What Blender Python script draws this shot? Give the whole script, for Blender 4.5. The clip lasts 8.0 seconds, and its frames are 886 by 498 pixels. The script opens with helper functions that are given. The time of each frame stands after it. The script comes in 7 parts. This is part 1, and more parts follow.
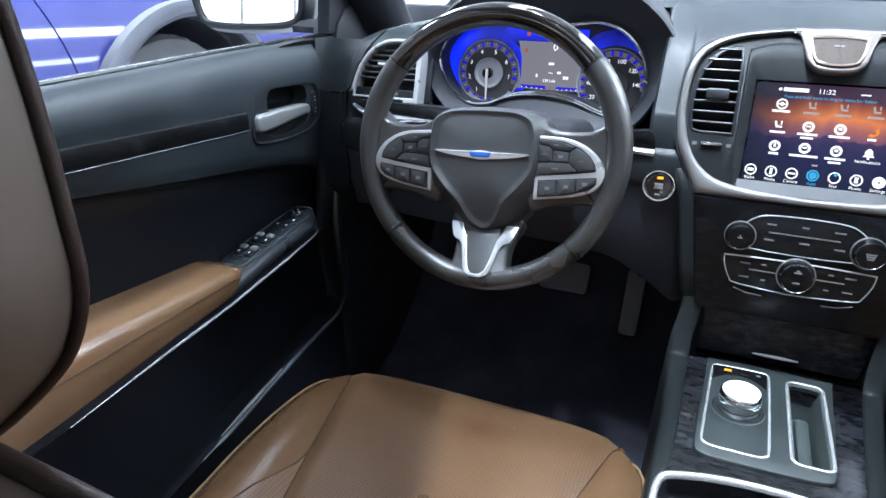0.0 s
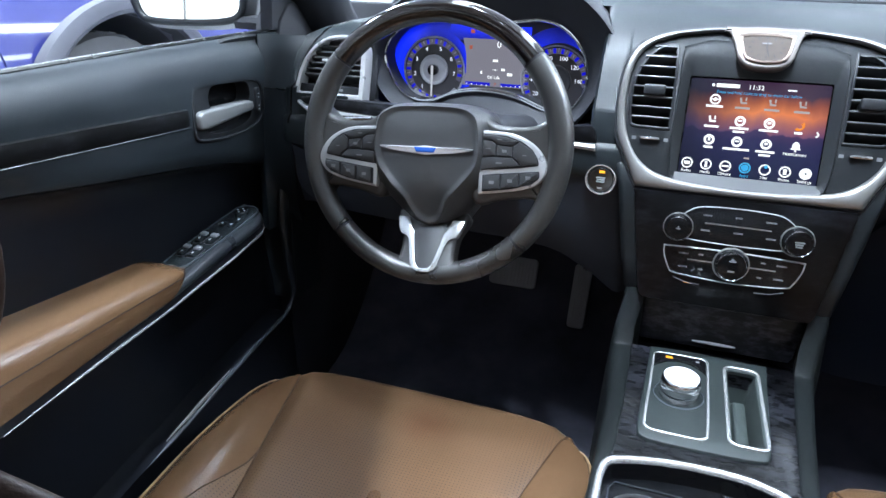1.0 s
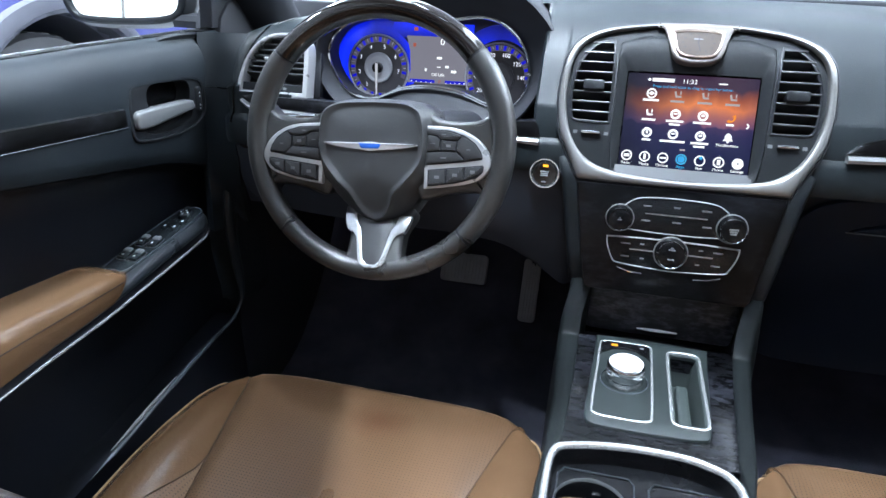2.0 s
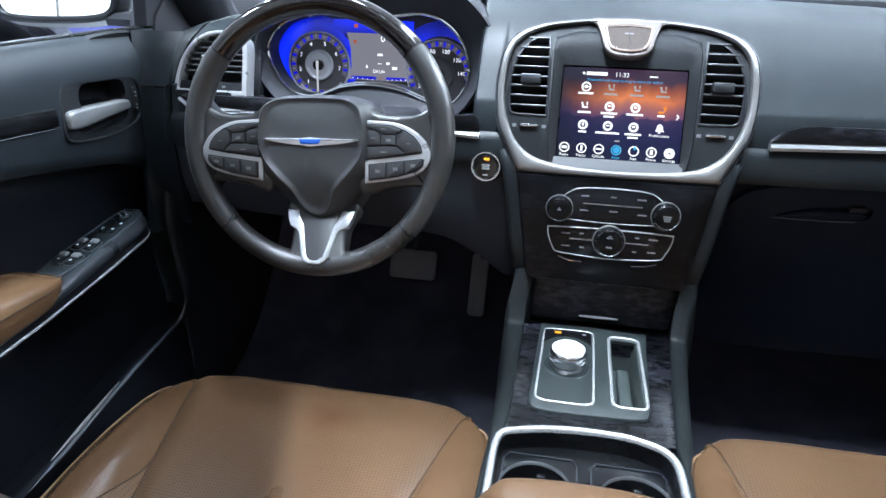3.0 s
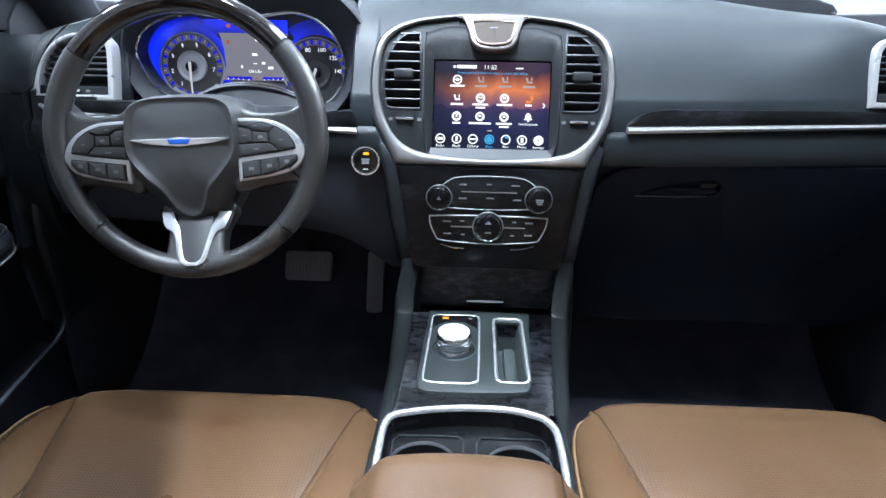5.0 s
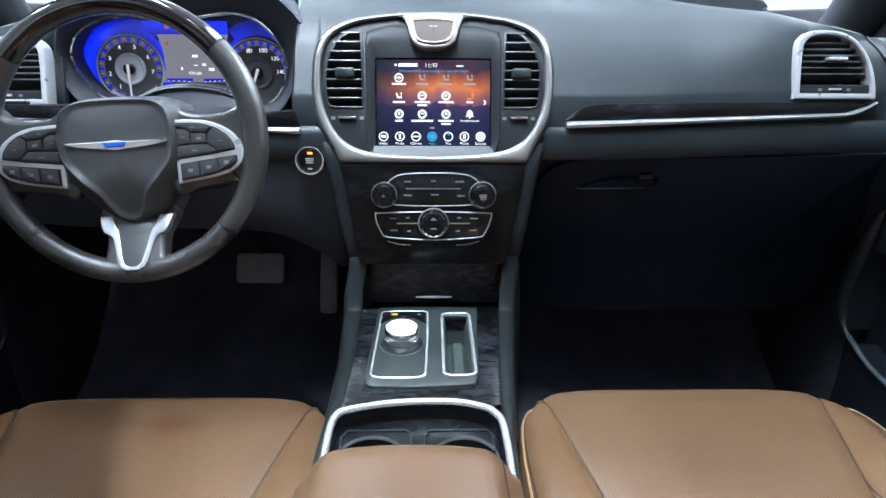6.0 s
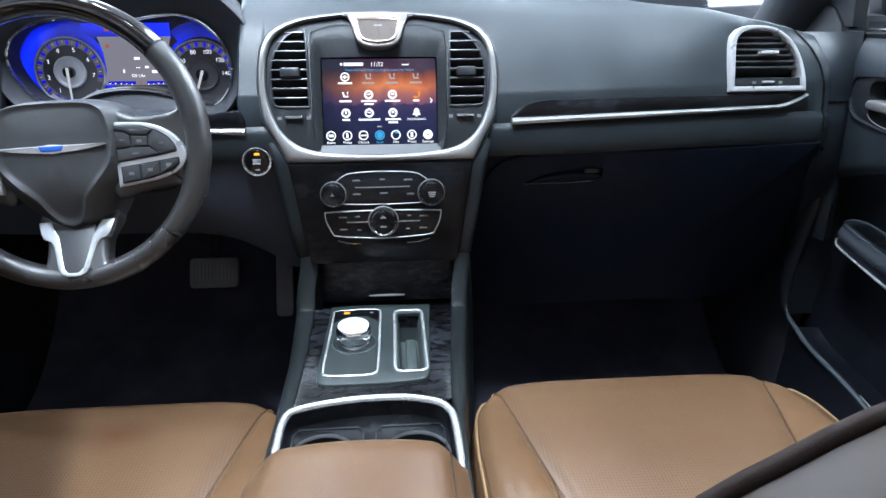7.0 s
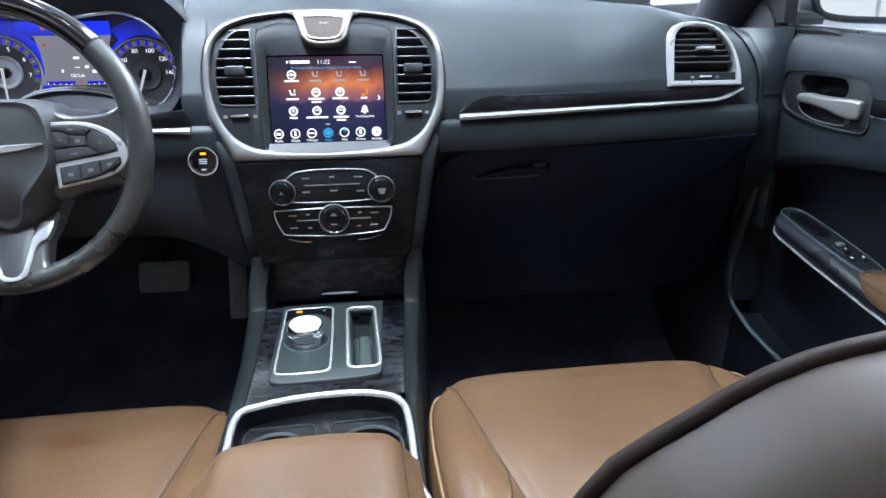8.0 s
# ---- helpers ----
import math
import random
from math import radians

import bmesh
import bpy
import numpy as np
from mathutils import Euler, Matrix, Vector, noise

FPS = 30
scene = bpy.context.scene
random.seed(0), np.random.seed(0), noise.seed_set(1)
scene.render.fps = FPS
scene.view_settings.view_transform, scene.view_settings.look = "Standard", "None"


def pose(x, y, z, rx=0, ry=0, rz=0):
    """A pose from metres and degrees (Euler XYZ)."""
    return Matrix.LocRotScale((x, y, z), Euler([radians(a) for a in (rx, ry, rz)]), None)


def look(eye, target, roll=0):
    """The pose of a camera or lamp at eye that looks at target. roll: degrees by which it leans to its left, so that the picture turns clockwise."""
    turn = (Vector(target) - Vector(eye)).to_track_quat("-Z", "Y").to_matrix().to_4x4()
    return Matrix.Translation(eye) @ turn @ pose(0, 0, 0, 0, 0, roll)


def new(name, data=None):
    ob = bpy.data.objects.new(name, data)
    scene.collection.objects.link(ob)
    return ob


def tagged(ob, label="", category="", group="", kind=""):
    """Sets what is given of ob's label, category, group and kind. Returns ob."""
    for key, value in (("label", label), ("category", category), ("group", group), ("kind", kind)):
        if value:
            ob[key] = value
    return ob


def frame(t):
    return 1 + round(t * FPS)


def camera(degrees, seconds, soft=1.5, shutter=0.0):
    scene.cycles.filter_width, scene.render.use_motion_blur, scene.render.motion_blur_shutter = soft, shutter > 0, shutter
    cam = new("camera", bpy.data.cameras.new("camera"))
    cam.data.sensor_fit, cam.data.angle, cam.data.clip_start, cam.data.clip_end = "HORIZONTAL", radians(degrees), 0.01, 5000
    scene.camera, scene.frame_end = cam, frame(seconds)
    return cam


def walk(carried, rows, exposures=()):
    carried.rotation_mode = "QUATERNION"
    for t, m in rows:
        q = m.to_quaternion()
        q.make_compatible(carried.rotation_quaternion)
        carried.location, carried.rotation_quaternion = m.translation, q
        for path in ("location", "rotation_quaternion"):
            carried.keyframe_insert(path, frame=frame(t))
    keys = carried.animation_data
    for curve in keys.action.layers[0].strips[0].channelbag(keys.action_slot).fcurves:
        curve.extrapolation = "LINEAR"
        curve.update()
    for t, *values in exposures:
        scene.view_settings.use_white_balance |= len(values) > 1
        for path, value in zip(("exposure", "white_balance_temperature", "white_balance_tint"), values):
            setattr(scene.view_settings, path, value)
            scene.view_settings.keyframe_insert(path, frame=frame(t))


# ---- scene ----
cam = camera(68.5, 8.0)
PATH = [
    (0, (-0.117, 0.047, 0.908), (-0.853, 1.77, 0.208), 1.6),
    (0.5, (-0.111, 0.047, 0.904), (-0.784, 1.796, 0.206), 1.9),
    (1, (-0.107, 0.045, 0.903), (-0.71, 1.821, 0.208), 2.1),
    (1.5, (-0.102, 0.043, 0.9), (-0.639, 1.842, 0.211), 2.1),
    (3, (-0.078, 0.032, 0.891), (-0.413, 1.883, 0.212), 1.9),
    (3.5, (-0.063, 0.026, 0.888), (-0.335, 1.89, 0.215), 1.6),
    (4, (-0.051, 0.022, 0.886), (-0.243, 1.896, 0.216), 1.5),
    (4.5, (-0.043, 0.018, 0.883), (-0.171, 1.9, 0.219), 1.3),
    (6, (-0.008, 0.001, 0.879), (0.037, 1.888, 0.22), 0.4),
    (6.5, (0.004, -0.004, 0.878), (0.104, 1.882, 0.219), 0.1),
    (7, (0.015, -0.009, 0.876), (0.165, 1.874, 0.219), -0.2),
    (7.5, (0.022, -0.015, 0.875), (0.227, 1.863, 0.219), -0.4),
    (8, (0.029, -0.02, 0.871), (0.298, 1.85, 0.215), -0.4),
]
walk(cam, [(t, look(eye, target, roll)) for t, eye, target, roll in PATH])

# ---------- light ----------
world = bpy.data.worlds.new("world")
scene.world = world
world.use_nodes = True
world.node_tree.nodes["Background"].inputs["Color"].default_value = (0.9, 0.95, 1.0, 1)
world.node_tree.nodes["Background"].inputs["Strength"].default_value = 0.35


def strip_light(x, y, z, sx, sy, watts, turn=0.0):
    """A ceiling strip of the showroom."""
    lamp = bpy.data.lights.new("strip_light", "AREA")
    lamp.shape, lamp.size, lamp.size_y, lamp.energy = "RECTANGLE", sx, sy, watts
    lamp.color = (0.715, 0.84, 1.0)
    ob = new("strip_light", lamp)
    ob.location = (x, y, z)
    ob.rotation_euler = (0, 0, radians(turn))
    return ob


# Narrow strip along the roof opening's slant keeps the cushion's shade edge sharp.
strip_light(-0.36, -0.02, 3.75, 0.10, 1.7, 407, 16.7)
strip_light(1.00, 2.9, 3.75, 0.55, 5.4, 112)
strip_light(-0.95, 2.6, 3.75, 0.40, 4.8, 112)
strip_light(-3.60, 3.2, 3.75, 0.60, 4.8, 610)
strip_light(3.60, 3.0, 3.75, 0.60, 4.4, 530)

# ---------- materials ----------


def mat(name, color, rough=0.5, metal=0.0, coat=0.0, spec=0.5):
    m = bpy.data.materials.new(name)
    m.use_nodes = True
    b = m.node_tree.nodes["Principled BSDF"]
    b.inputs["Base Color"].default_value = (*color, 1)
    b.inputs["Roughness"].default_value = rough
    b.inputs["Metallic"].default_value = metal
    b.inputs["Coat Weight"].default_value = coat
    b.inputs["Coat Roughness"].default_value = 0.06
    b.inputs["Specular IOR Level"].default_value = spec
    return m


def nodes_of(m):
    t = m.node_tree
    return t, t.nodes, t.links, t.nodes["Principled BSDF"]


def noise_tex(m, scale, detail=4.0, rough=0.55, stretch=(1, 1, 1)):
    t, n, l, b = nodes_of(m)
    co = n.new("ShaderNodeTexCoord")
    mp = n.new("ShaderNodeMapping")
    mp.inputs["Scale"].default_value = stretch
    tx = n.new("ShaderNodeTexNoise")
    tx.inputs["Scale"].default_value = scale
    tx.inputs["Detail"].default_value = detail
    tx.inputs["Roughness"].default_value = rough
    l.new(co.outputs["Object"], mp.inputs["Vector"])
    l.new(mp.outputs["Vector"], tx.inputs["Vector"])
    return tx


def ramp(m, src, stops):
    t, n, l, b = nodes_of(m)
    r = n.new("ShaderNodeValToRGB")
    e = r.color_ramp.elements
    e[0].position, e[0].color = stops[0][0], (*stops[0][1], 1)
    e[1].position, e[1].color = stops[-1][0], (*stops[-1][1], 1)
    for p, c in stops[1:-1]:
        k = e.new(p)
        k.color = (*c, 1)
    l.new(src, r.inputs["Fac"])
    return r


def bump(m, src, strength, dist=0.001):
    t, n, l, b = nodes_of(m)
    bp = n.new("ShaderNodeBump")
    bp.inputs["Strength"].default_value = strength
    bp.inputs["Distance"].default_value = dist
    l.new(src, bp.inputs["Height"])
    l.new(bp.outputs["Normal"], b.inputs["Normal"])
    return bp


def vary(m, color, amount, scale, rough=None, detail=3.0, stretch=(1, 1, 1)):
    """Slow colour and gloss variation (dust, wear) over a surface."""
    t, n, l, b = nodes_of(m)
    tx = noise_tex(m, scale, detail, 0.6, stretch)
    lo = tuple(c * (1 - amount) for c in color)
    hi = tuple(min(1, c * (1 + amount)) for c in color)
    r = ramp(m, tx.outputs["Fac"], [(0.3, lo), (0.7, hi)])
    l.new(r.outputs["Color"], b.inputs["Base Color"])
    if rough:
        k = ramp(m, tx.outputs["Fac"], [(0.3, (rough[0],) * 3), (0.7, (rough[1],) * 3)])
        l.new(k.outputs["Color"], b.inputs["Roughness"])
    return tx


def grained(name, color, rough, grain=900, strength=0.25, amount=0.15, rr=None, spec=0.5):
    m = mat(name, color, rough, spec=spec)
    vary(m, color, amount, 9, rr or (rough - 0.06, rough + 0.06))
    g = noise_tex(m, grain, 2.0)
    bump(m, g.outputs["Fac"], strength, 0.0006)
    return m


DASH = grained("dash_vinyl", (0.0132, 0.0178, 0.0206), 0.44, 700, 0.35, spec=0.28)
STRIP = mat("strip_silver", (0.33, 0.335, 0.34), 0.34, 0.6)
DIMSILVER = mat("dim_silver", (0.20, 0.205, 0.21), 0.35, 0.5)
DOORV = grained("door_vinyl", (0.0135, 0.0180, 0.0220), 0.42, 700, 0.3, spec=0.4)
PLASTIC = grained("black_plastic", (0.013, 0.0145, 0.017), 0.42, 1200, 0.2, spec=0.35)
DARK = grained("dark_trim", (0.030, 0.031, 0.036), 0.6, 1200, 0.2, spec=0.25)
VENTBLACK = mat("vent_black", (0.032, 0.034, 0.036), 0.30)
KNOBBLACK = grained("knob_black", (0.0040, 0.0042, 0.0050), 0.22, 900, 0.02, 0.05, spec=0.3)
GLOSS = mat("gloss_black", (0.006, 0.006, 0.007), 0.08, coat=0.6)
SATIN = mat("satin_silver", (0.31, 0.305, 0.295), 0.38, 0.75)
vary(SATIN, (0.31, 0.305, 0.295), 0.05, 30, (0.34, 0.42))
CHROME = mat("chrome", (0.82, 0.83, 0.84), 0.08, 1.0)
SILVER = mat("silver_paint", (0.56, 0.565, 0.57), 0.30, 0.55)
vary(SILVER, (0.56, 0.565, 0.57), 0.05, 40, (0.26, 0.36))
SWITCH = grained("switch_black", (0.0105, 0.0135, 0.0150), 0.20, 900, 0.05, spec=0.35)
BRIGHT = mat("bright_silver", (0.74, 0.75, 0.75), 0.25, 0.74)
vary(BRIGHT, (0.74, 0.75, 0.75), 0.03, 60)
WHEEL = grained("wheel_leather", (0.0270, 0.0265, 0.0260), 0.29, 1500, 0.30, 0.25, (0.25, 0.35), 0.9)
PAD = grained("wheel_pad_vinyl", (0.050, 0.051, 0.053), 0.34, 1100, 0.6)
KEY = grained("key_black", (0.040, 0.041, 0.043), 0.36, 900, 0.05, 0.05)
# Black plastic, darkened further for the shade on the lower dashboard.
LOWER = grained("lower_black_shaded", (0.0048, 0.0086, 0.0165), 0.48, 1000, 0.2, 0.2, spec=0.12)
# Black plastic whose base also holds the shade under the door's shoulder.
DOORLOW = grained("door_lower_shaded", (0.0055, 0.0064, 0.0092), 0.36, 1000, 0.2, 0.2, spec=0.26)
ARMSHELL = grained("armrest_shell", (0.017, 0.020, 0.024), 0.30, 1000, 0.15, 0.1)
# Grey for rims; on black edges its lighter tone paints the highlight.
EDGESHINE = mat("grey_edge_shine", (0.060, 0.070, 0.080), 0.24)
# Leather tone darkened for seams, with the crease's shade in it.
SEAM = mat("leather_seam_shade", (0.050, 0.028, 0.016), 0.7, spec=0.1)
LIP = mat("screen_lip", (0.042, 0.044, 0.048), 0.42)
CARPET = grained("black_carpet", (0.088, 0.090, 0.118), 0.95, 420, 0.9, 0.3, spec=0.1)
BACKSHELL = grained("seat_back_vinyl", (0.080, 0.059, 0.047), 0.38, 1400, 0.03, 0.08, spec=0.3)
PIPING = grained("brown_piping", (0.022, 0.012, 0.009), 0.55, 900, 0.3, spec=0.2)
THREAD = mat("tan_piping", (0.27, 0.160, 0.078), 0.38)
FACEBLACK = grained("stack_face_black", (0.0135, 0.0150, 0.0165), 0.50, 1100, 0.25, spec=0.15)
PANELBLACK = grained("panel_black", (0.0065, 0.0068, 0.0080), 0.24, 900, 0.03, 0.1, spec=0.3)
# Black of cups and seals; also paints the shade in wells and gaps.
SHADEBLACK = grained("black_and_shade", (0.0034, 0.0036, 0.0042), 0.24, 900, 0.1, 0.1, spec=0.3)
CONSIDE = grained("console_side_vinyl", (0.0064, 0.0080, 0.0083), 0.48, 900, 0.3, spec=0.12)
# Lighter base stands in for fill light round the steering column.
KNEE = grained("knee_vinyl_lifted", (0.036, 0.042, 0.055), 0.5, 900, 0.3, spec=0.25)
CHEEK = grained("cheek_vinyl", (0.0110, 0.0142, 0.0165), 0.44, 900, 0.3, spec=0.3)
SLOTGREY = grained("slot_rubber", (0.050, 0.062, 0.059), 0.45, 700, 0.3)
GREYSKIN = grained("console_grey", (0.0165, 0.0225, 0.0218), 0.40, 900, 0.3)
PEDAL = grained("pedal_metal", (0.40, 0.41, 0.43), 0.34, 900, 0.2)
PRINT = mat("printed_marks", (0.42, 0.43, 0.44), 0.5)
PRINTDIM = mat("printed_marks_dim", (0.16, 0.165, 0.17), 0.5)
BADGEWHITE = mat("badge_silver", (0.80, 0.81, 0.82), 0.22, 0.4)
BADGEBLUE = mat("badge_blue", (0.02, 0.12, 0.55), 0.15, 0.2, coat=0.8)
CLOCKFACE = grained("clock_face", (0.075, 0.062, 0.054), 0.7, 300, 0.1, 0.05, spec=0.08)
HEADLINER = grained("headliner", (0.34, 0.32, 0.30), 0.9, 500, 0.3)
BODYGREY = grained("car_body_grey", (0.11, 0.11, 0.115), 0.35, 300, 0.05)


def make_wood(name, k, gloss=(0.16, 0.34), along=0, scuff=0.0):
    m = mat(name, (0.02, 0.018, 0.018), 0.22, coat=0.5, spec=0.25)
    t, n, l, b = nodes_of(m)
    warp = noise_tex(m, 9, 5, 0.6, tuple(1.0 if i == along else 1.7 for i in range(3)))
    fine = noise_tex(m, 46, 6, 0.7, tuple(1.0 if i == along else 2.8 for i in range(3)))
    mix = n.new("ShaderNodeMath")
    mix.operation = "MULTIPLY"
    l.new(warp.outputs["Fac"], mix.inputs[0])
    l.new(fine.outputs["Fac"], mix.inputs[1])
    r = ramp(m, mix.outputs[0], [(0.17, (0.0035 * k, 0.0037 * k, 0.0050 * k)), (0.245, (0.0122 * k, 0.0128 * k, 0.0168 * k)), (0.30, (0.042 * k, 0.044 * k, 0.057 * k)), (0.38, (0.093 * k, 0.098 * k, 0.122 * k))])
    if scuff:
        sc = noise_tex(m, 55, 8, 0.75, (1.6, 1.0, 1.0))
        wide = noise_tex(m, 11, 2)
        mul = n.new("ShaderNodeMath")
        mul.operation = "MULTIPLY"
        l.new(sc.outputs["Fac"], mul.inputs[0])
        l.new(wide.outputs["Fac"], mul.inputs[1])
        sr = ramp(m, mul.outputs[0], [(0.345, (0, 0, 0)), (0.43, (scuff,) * 3)])
        mx = n.new("ShaderNodeMix")
        mx.data_type, mx.blend_type = "RGBA", "ADD"
        mx.inputs["Factor"].default_value = 1
        l.new(r.outputs["Color"], mx.inputs["A"])
        l.new(sr.outputs["Color"], mx.inputs["B"])
        l.new(mx.outputs["Result"], b.inputs["Base Color"])
    else:
        l.new(r.outputs["Color"], b.inputs["Base Color"])
    k = ramp(m, fine.outputs["Fac"], [(0.3, (gloss[0],) * 3), (0.7, (gloss[1],) * 3)])
    l.new(k.outputs["Color"], b.inputs["Roughness"])
    return m


WOOD = make_wood("dark_wood", 0.17, (0.22, 0.34), 0, 0.045)
nodes_of(WOOD)[3].inputs["Coat Weight"].default_value = 0.06
nodes_of(WOOD)[3].inputs["Specular IOR Level"].default_value = 0.16
WOODSTRIP = make_wood("strip_wood", 0.34, (0.34, 0.42))
nodes_of(WOODSTRIP)[3].inputs["Coat Weight"].default_value = 0.05
WOODDARK = make_wood("piano_wood", 0.115, (0.285, 0.36))
nodes_of(WOODDARK)[3].inputs["Coat Weight"].default_value = 0.12
nodes_of(WOODDARK)[3].inputs["Specular IOR Level"].default_value = 0.15
WOODDOOR = make_wood("door_wood", 0.10, (0.28, 0.40), 1)
nodes_of(WOODDOOR)[3].inputs["Coat Weight"].default_value = 0.10
WOODBIN = make_wood("bin_wood", 0.56, (0.34, 0.46))
nodes_of(WOODBIN)[3].inputs["Coat Weight"].default_value = 0.15
KNOB = mat("knob_metal", (0.78, 0.78, 0.79), 0.12, 1.0)
RIMWOOD = mat("rim_wood", (0.010, 0.008, 0.007), 0.07, coat=1.0)
vary(RIMWOOD, (0.012, 0.009, 0.008), 0.5, 24, None, 6, (1, 1, 5))

STAIN = (0.380, -0.805)      # minus its place


def make_leather(name, color, perforated=False, gloss=(0.285, 0.37), creased=0.20):
    m = mat(name, color, 0.42)
    t, n, l, b = nodes_of(m)
    slow = noise_tex(m, 5.5, 3)
    lo = (color[0] * 0.80, color[1] * 0.74, color[2] * 0.70)
    hi = (min(1, color[0] * 1.10), color[1] * 1.12, color[2] * 1.16)
    r = ramp(m, slow.outputs["Fac"], [(0.15, lo), (0.85, hi)])
    k = ramp(m, slow.outputs["Fac"], [(0.1, (gloss[0],) * 3), (0.9, (gloss[1],) * 3)])
    l.new(k.outputs["Color"], b.inputs["Roughness"])
    grain = n.new("ShaderNodeTexVoronoi")
    grain.inputs["Scale"].default_value = 520
    co = n.new("ShaderNodeTexCoord")
    l.new(co.outputs["Object"], grain.inputs["Vector"])
    if not perforated:
        l.new(r.outputs["Color"], b.inputs["Base Color"])
        crease = noise_tex(m, 22, 5, 0.6, (1.0, 0.55, 1.0))
        add = n.new("ShaderNodeMath")
        add.operation = "MULTIPLY_ADD"
        l.new(grain.outputs["Distance"], add.inputs[0])
        add.inputs[1].default_value = 0.05
        l.new(crease.outputs["Fac"], add.inputs[2])
        bump(m, add.outputs[0], creased, 0.006)
        return m
    # rows of small holes, 4.8 mm apart, every second row shifted
    sep = n.new("ShaderNodeSeparateXYZ")
    l.new(co.outputs["Object"], sep.inputs[0])

    def op(kind, a, c=None):
        q = n.new("ShaderNodeMath")
        q.operation = kind
        for i, v in enumerate((a, c)):
            if v is None:
                continue
            if isinstance(v, (int, float)):
                q.inputs[i].default_value = v
            else:
                l.new(v, q.inputs[i])
        return q.outputs[0]
    a = op("SINE", op("MULTIPLY", op("ADD", sep.outputs[0], sep.outputs[1]), 2 * math.pi / 0.0096))
    c = op("SINE", op("MULTIPLY", op("SUBTRACT", sep.outputs[0], sep.outputs[1]), 2 * math.pi / 0.0096))
    dots = op("GREATER_THAN", op("MULTIPLY", a, c), 0.60)
    # a worn brown stain on the driver's cushion
    wob = noise_tex(m, 30, 3)
    dx = op("MULTIPLY", op("ADD", sep.outputs[0], STAIN[0]), 0.8)
    dy = op("ADD", sep.outputs[1], STAIN[1])
    far = op("ADD", op("SQRT", op("ADD", op("MULTIPLY", dx, dx), op("MULTIPLY", dy, dy))), op("MULTIPLY", wob.outputs["Fac"], 0.022))
    st = ramp(m, far, [(0.016, (0.74, 0.58, 0.54)), (0.058, (1, 1, 1))])
    tint = n.new("ShaderNodeMix")
    tint.data_type, tint.blend_type = "RGBA", "MULTIPLY"
    tint.inputs["Factor"].default_value = 1
    l.new(r.outputs["Color"], tint.inputs["A"])
    l.new(st.outputs["Color"], tint.inputs["B"])
    mixc = n.new("ShaderNodeMix")
    mixc.data_type = "RGBA"
    l.new(dots, mixc.inputs["Factor"])
    l.new(tint.outputs["Result"], mixc.inputs["A"])
    mixc.inputs["B"].default_value = (color[0] * 0.45, color[1] * 0.42, color[2] * 0.40, 1)
    l.new(mixc.outputs["Result"], b.inputs["Base Color"])
    inv = op("SUBTRACT", 1.0, dots)
    sag = noise_tex(m, 13, 3, 0.5, (1.0, 0.6, 1.0))      # soft wrinkles of a used cushion
    bump(m, op("ADD", inv, op("MULTIPLY", sag.outputs["Fac"], 5.0)), 0.3, 0.0008)
    return m


TAN = (0.119, 0.0665, 0.0345)
LEATHER = make_leather("tan_leather", TAN, False, (0.20, 0.25), 0.36)
# Darker copy of the tan leather: the lid's shade sits in its colour.
LIDSHADED = make_leather("lid_leather_shaded", (0.092, 0.051, 0.026), False, (0.27, 0.36))
nodes_of(LIDSHADED)[3].inputs["Specular IOR Level"].default_value = 0.4
LEATHERP = make_leather("tan_perforated_leather", TAN, True, (0.26, 0.34))


def glow(name, color, strength):
    m = bpy.data.materials.new(name)
    m.use_nodes = True
    b = m.node_tree.nodes["Principled BSDF"]
    b.inputs["Base Color"].default_value = (0.01, 0.01, 0.01, 1)
    b.inputs["Roughness"].default_value = 0.25
    b.inputs["Emission Color"].default_value = (*color, 1)
    b.inputs["Emission Strength"].default_value = strength
    return m


ICON = glow("icon_white", (0.9, 0.95, 1.0), 1.35)
ICONDIM = glow("icon_dim", (0.75, 0.70, 0.72), 0.55)
ICONBLUE = glow("icon_cyan", (0.03, 0.45, 0.9), 0.9)
ICONORANGE = glow("icon_orange", (1.0, 0.30, 0.02), 0.9)
ICONDARK = glow("icon_dark", (0.02, 0.02, 0.08), 0.4)
AMBER = glow("amber_lamp", (1.0, 0.42, 0.02), 1.6)
BLUEMARK = glow("gauge_blue_marks", (0.002, 0.003, 0.75), 0.8)
NUMERAL = glow("gauge_numerals", (0.80, 0.86, 1.0), 1.2)
REDMARK = glow("gauge_red", (1.0, 0.20, 0.10), 0.4)


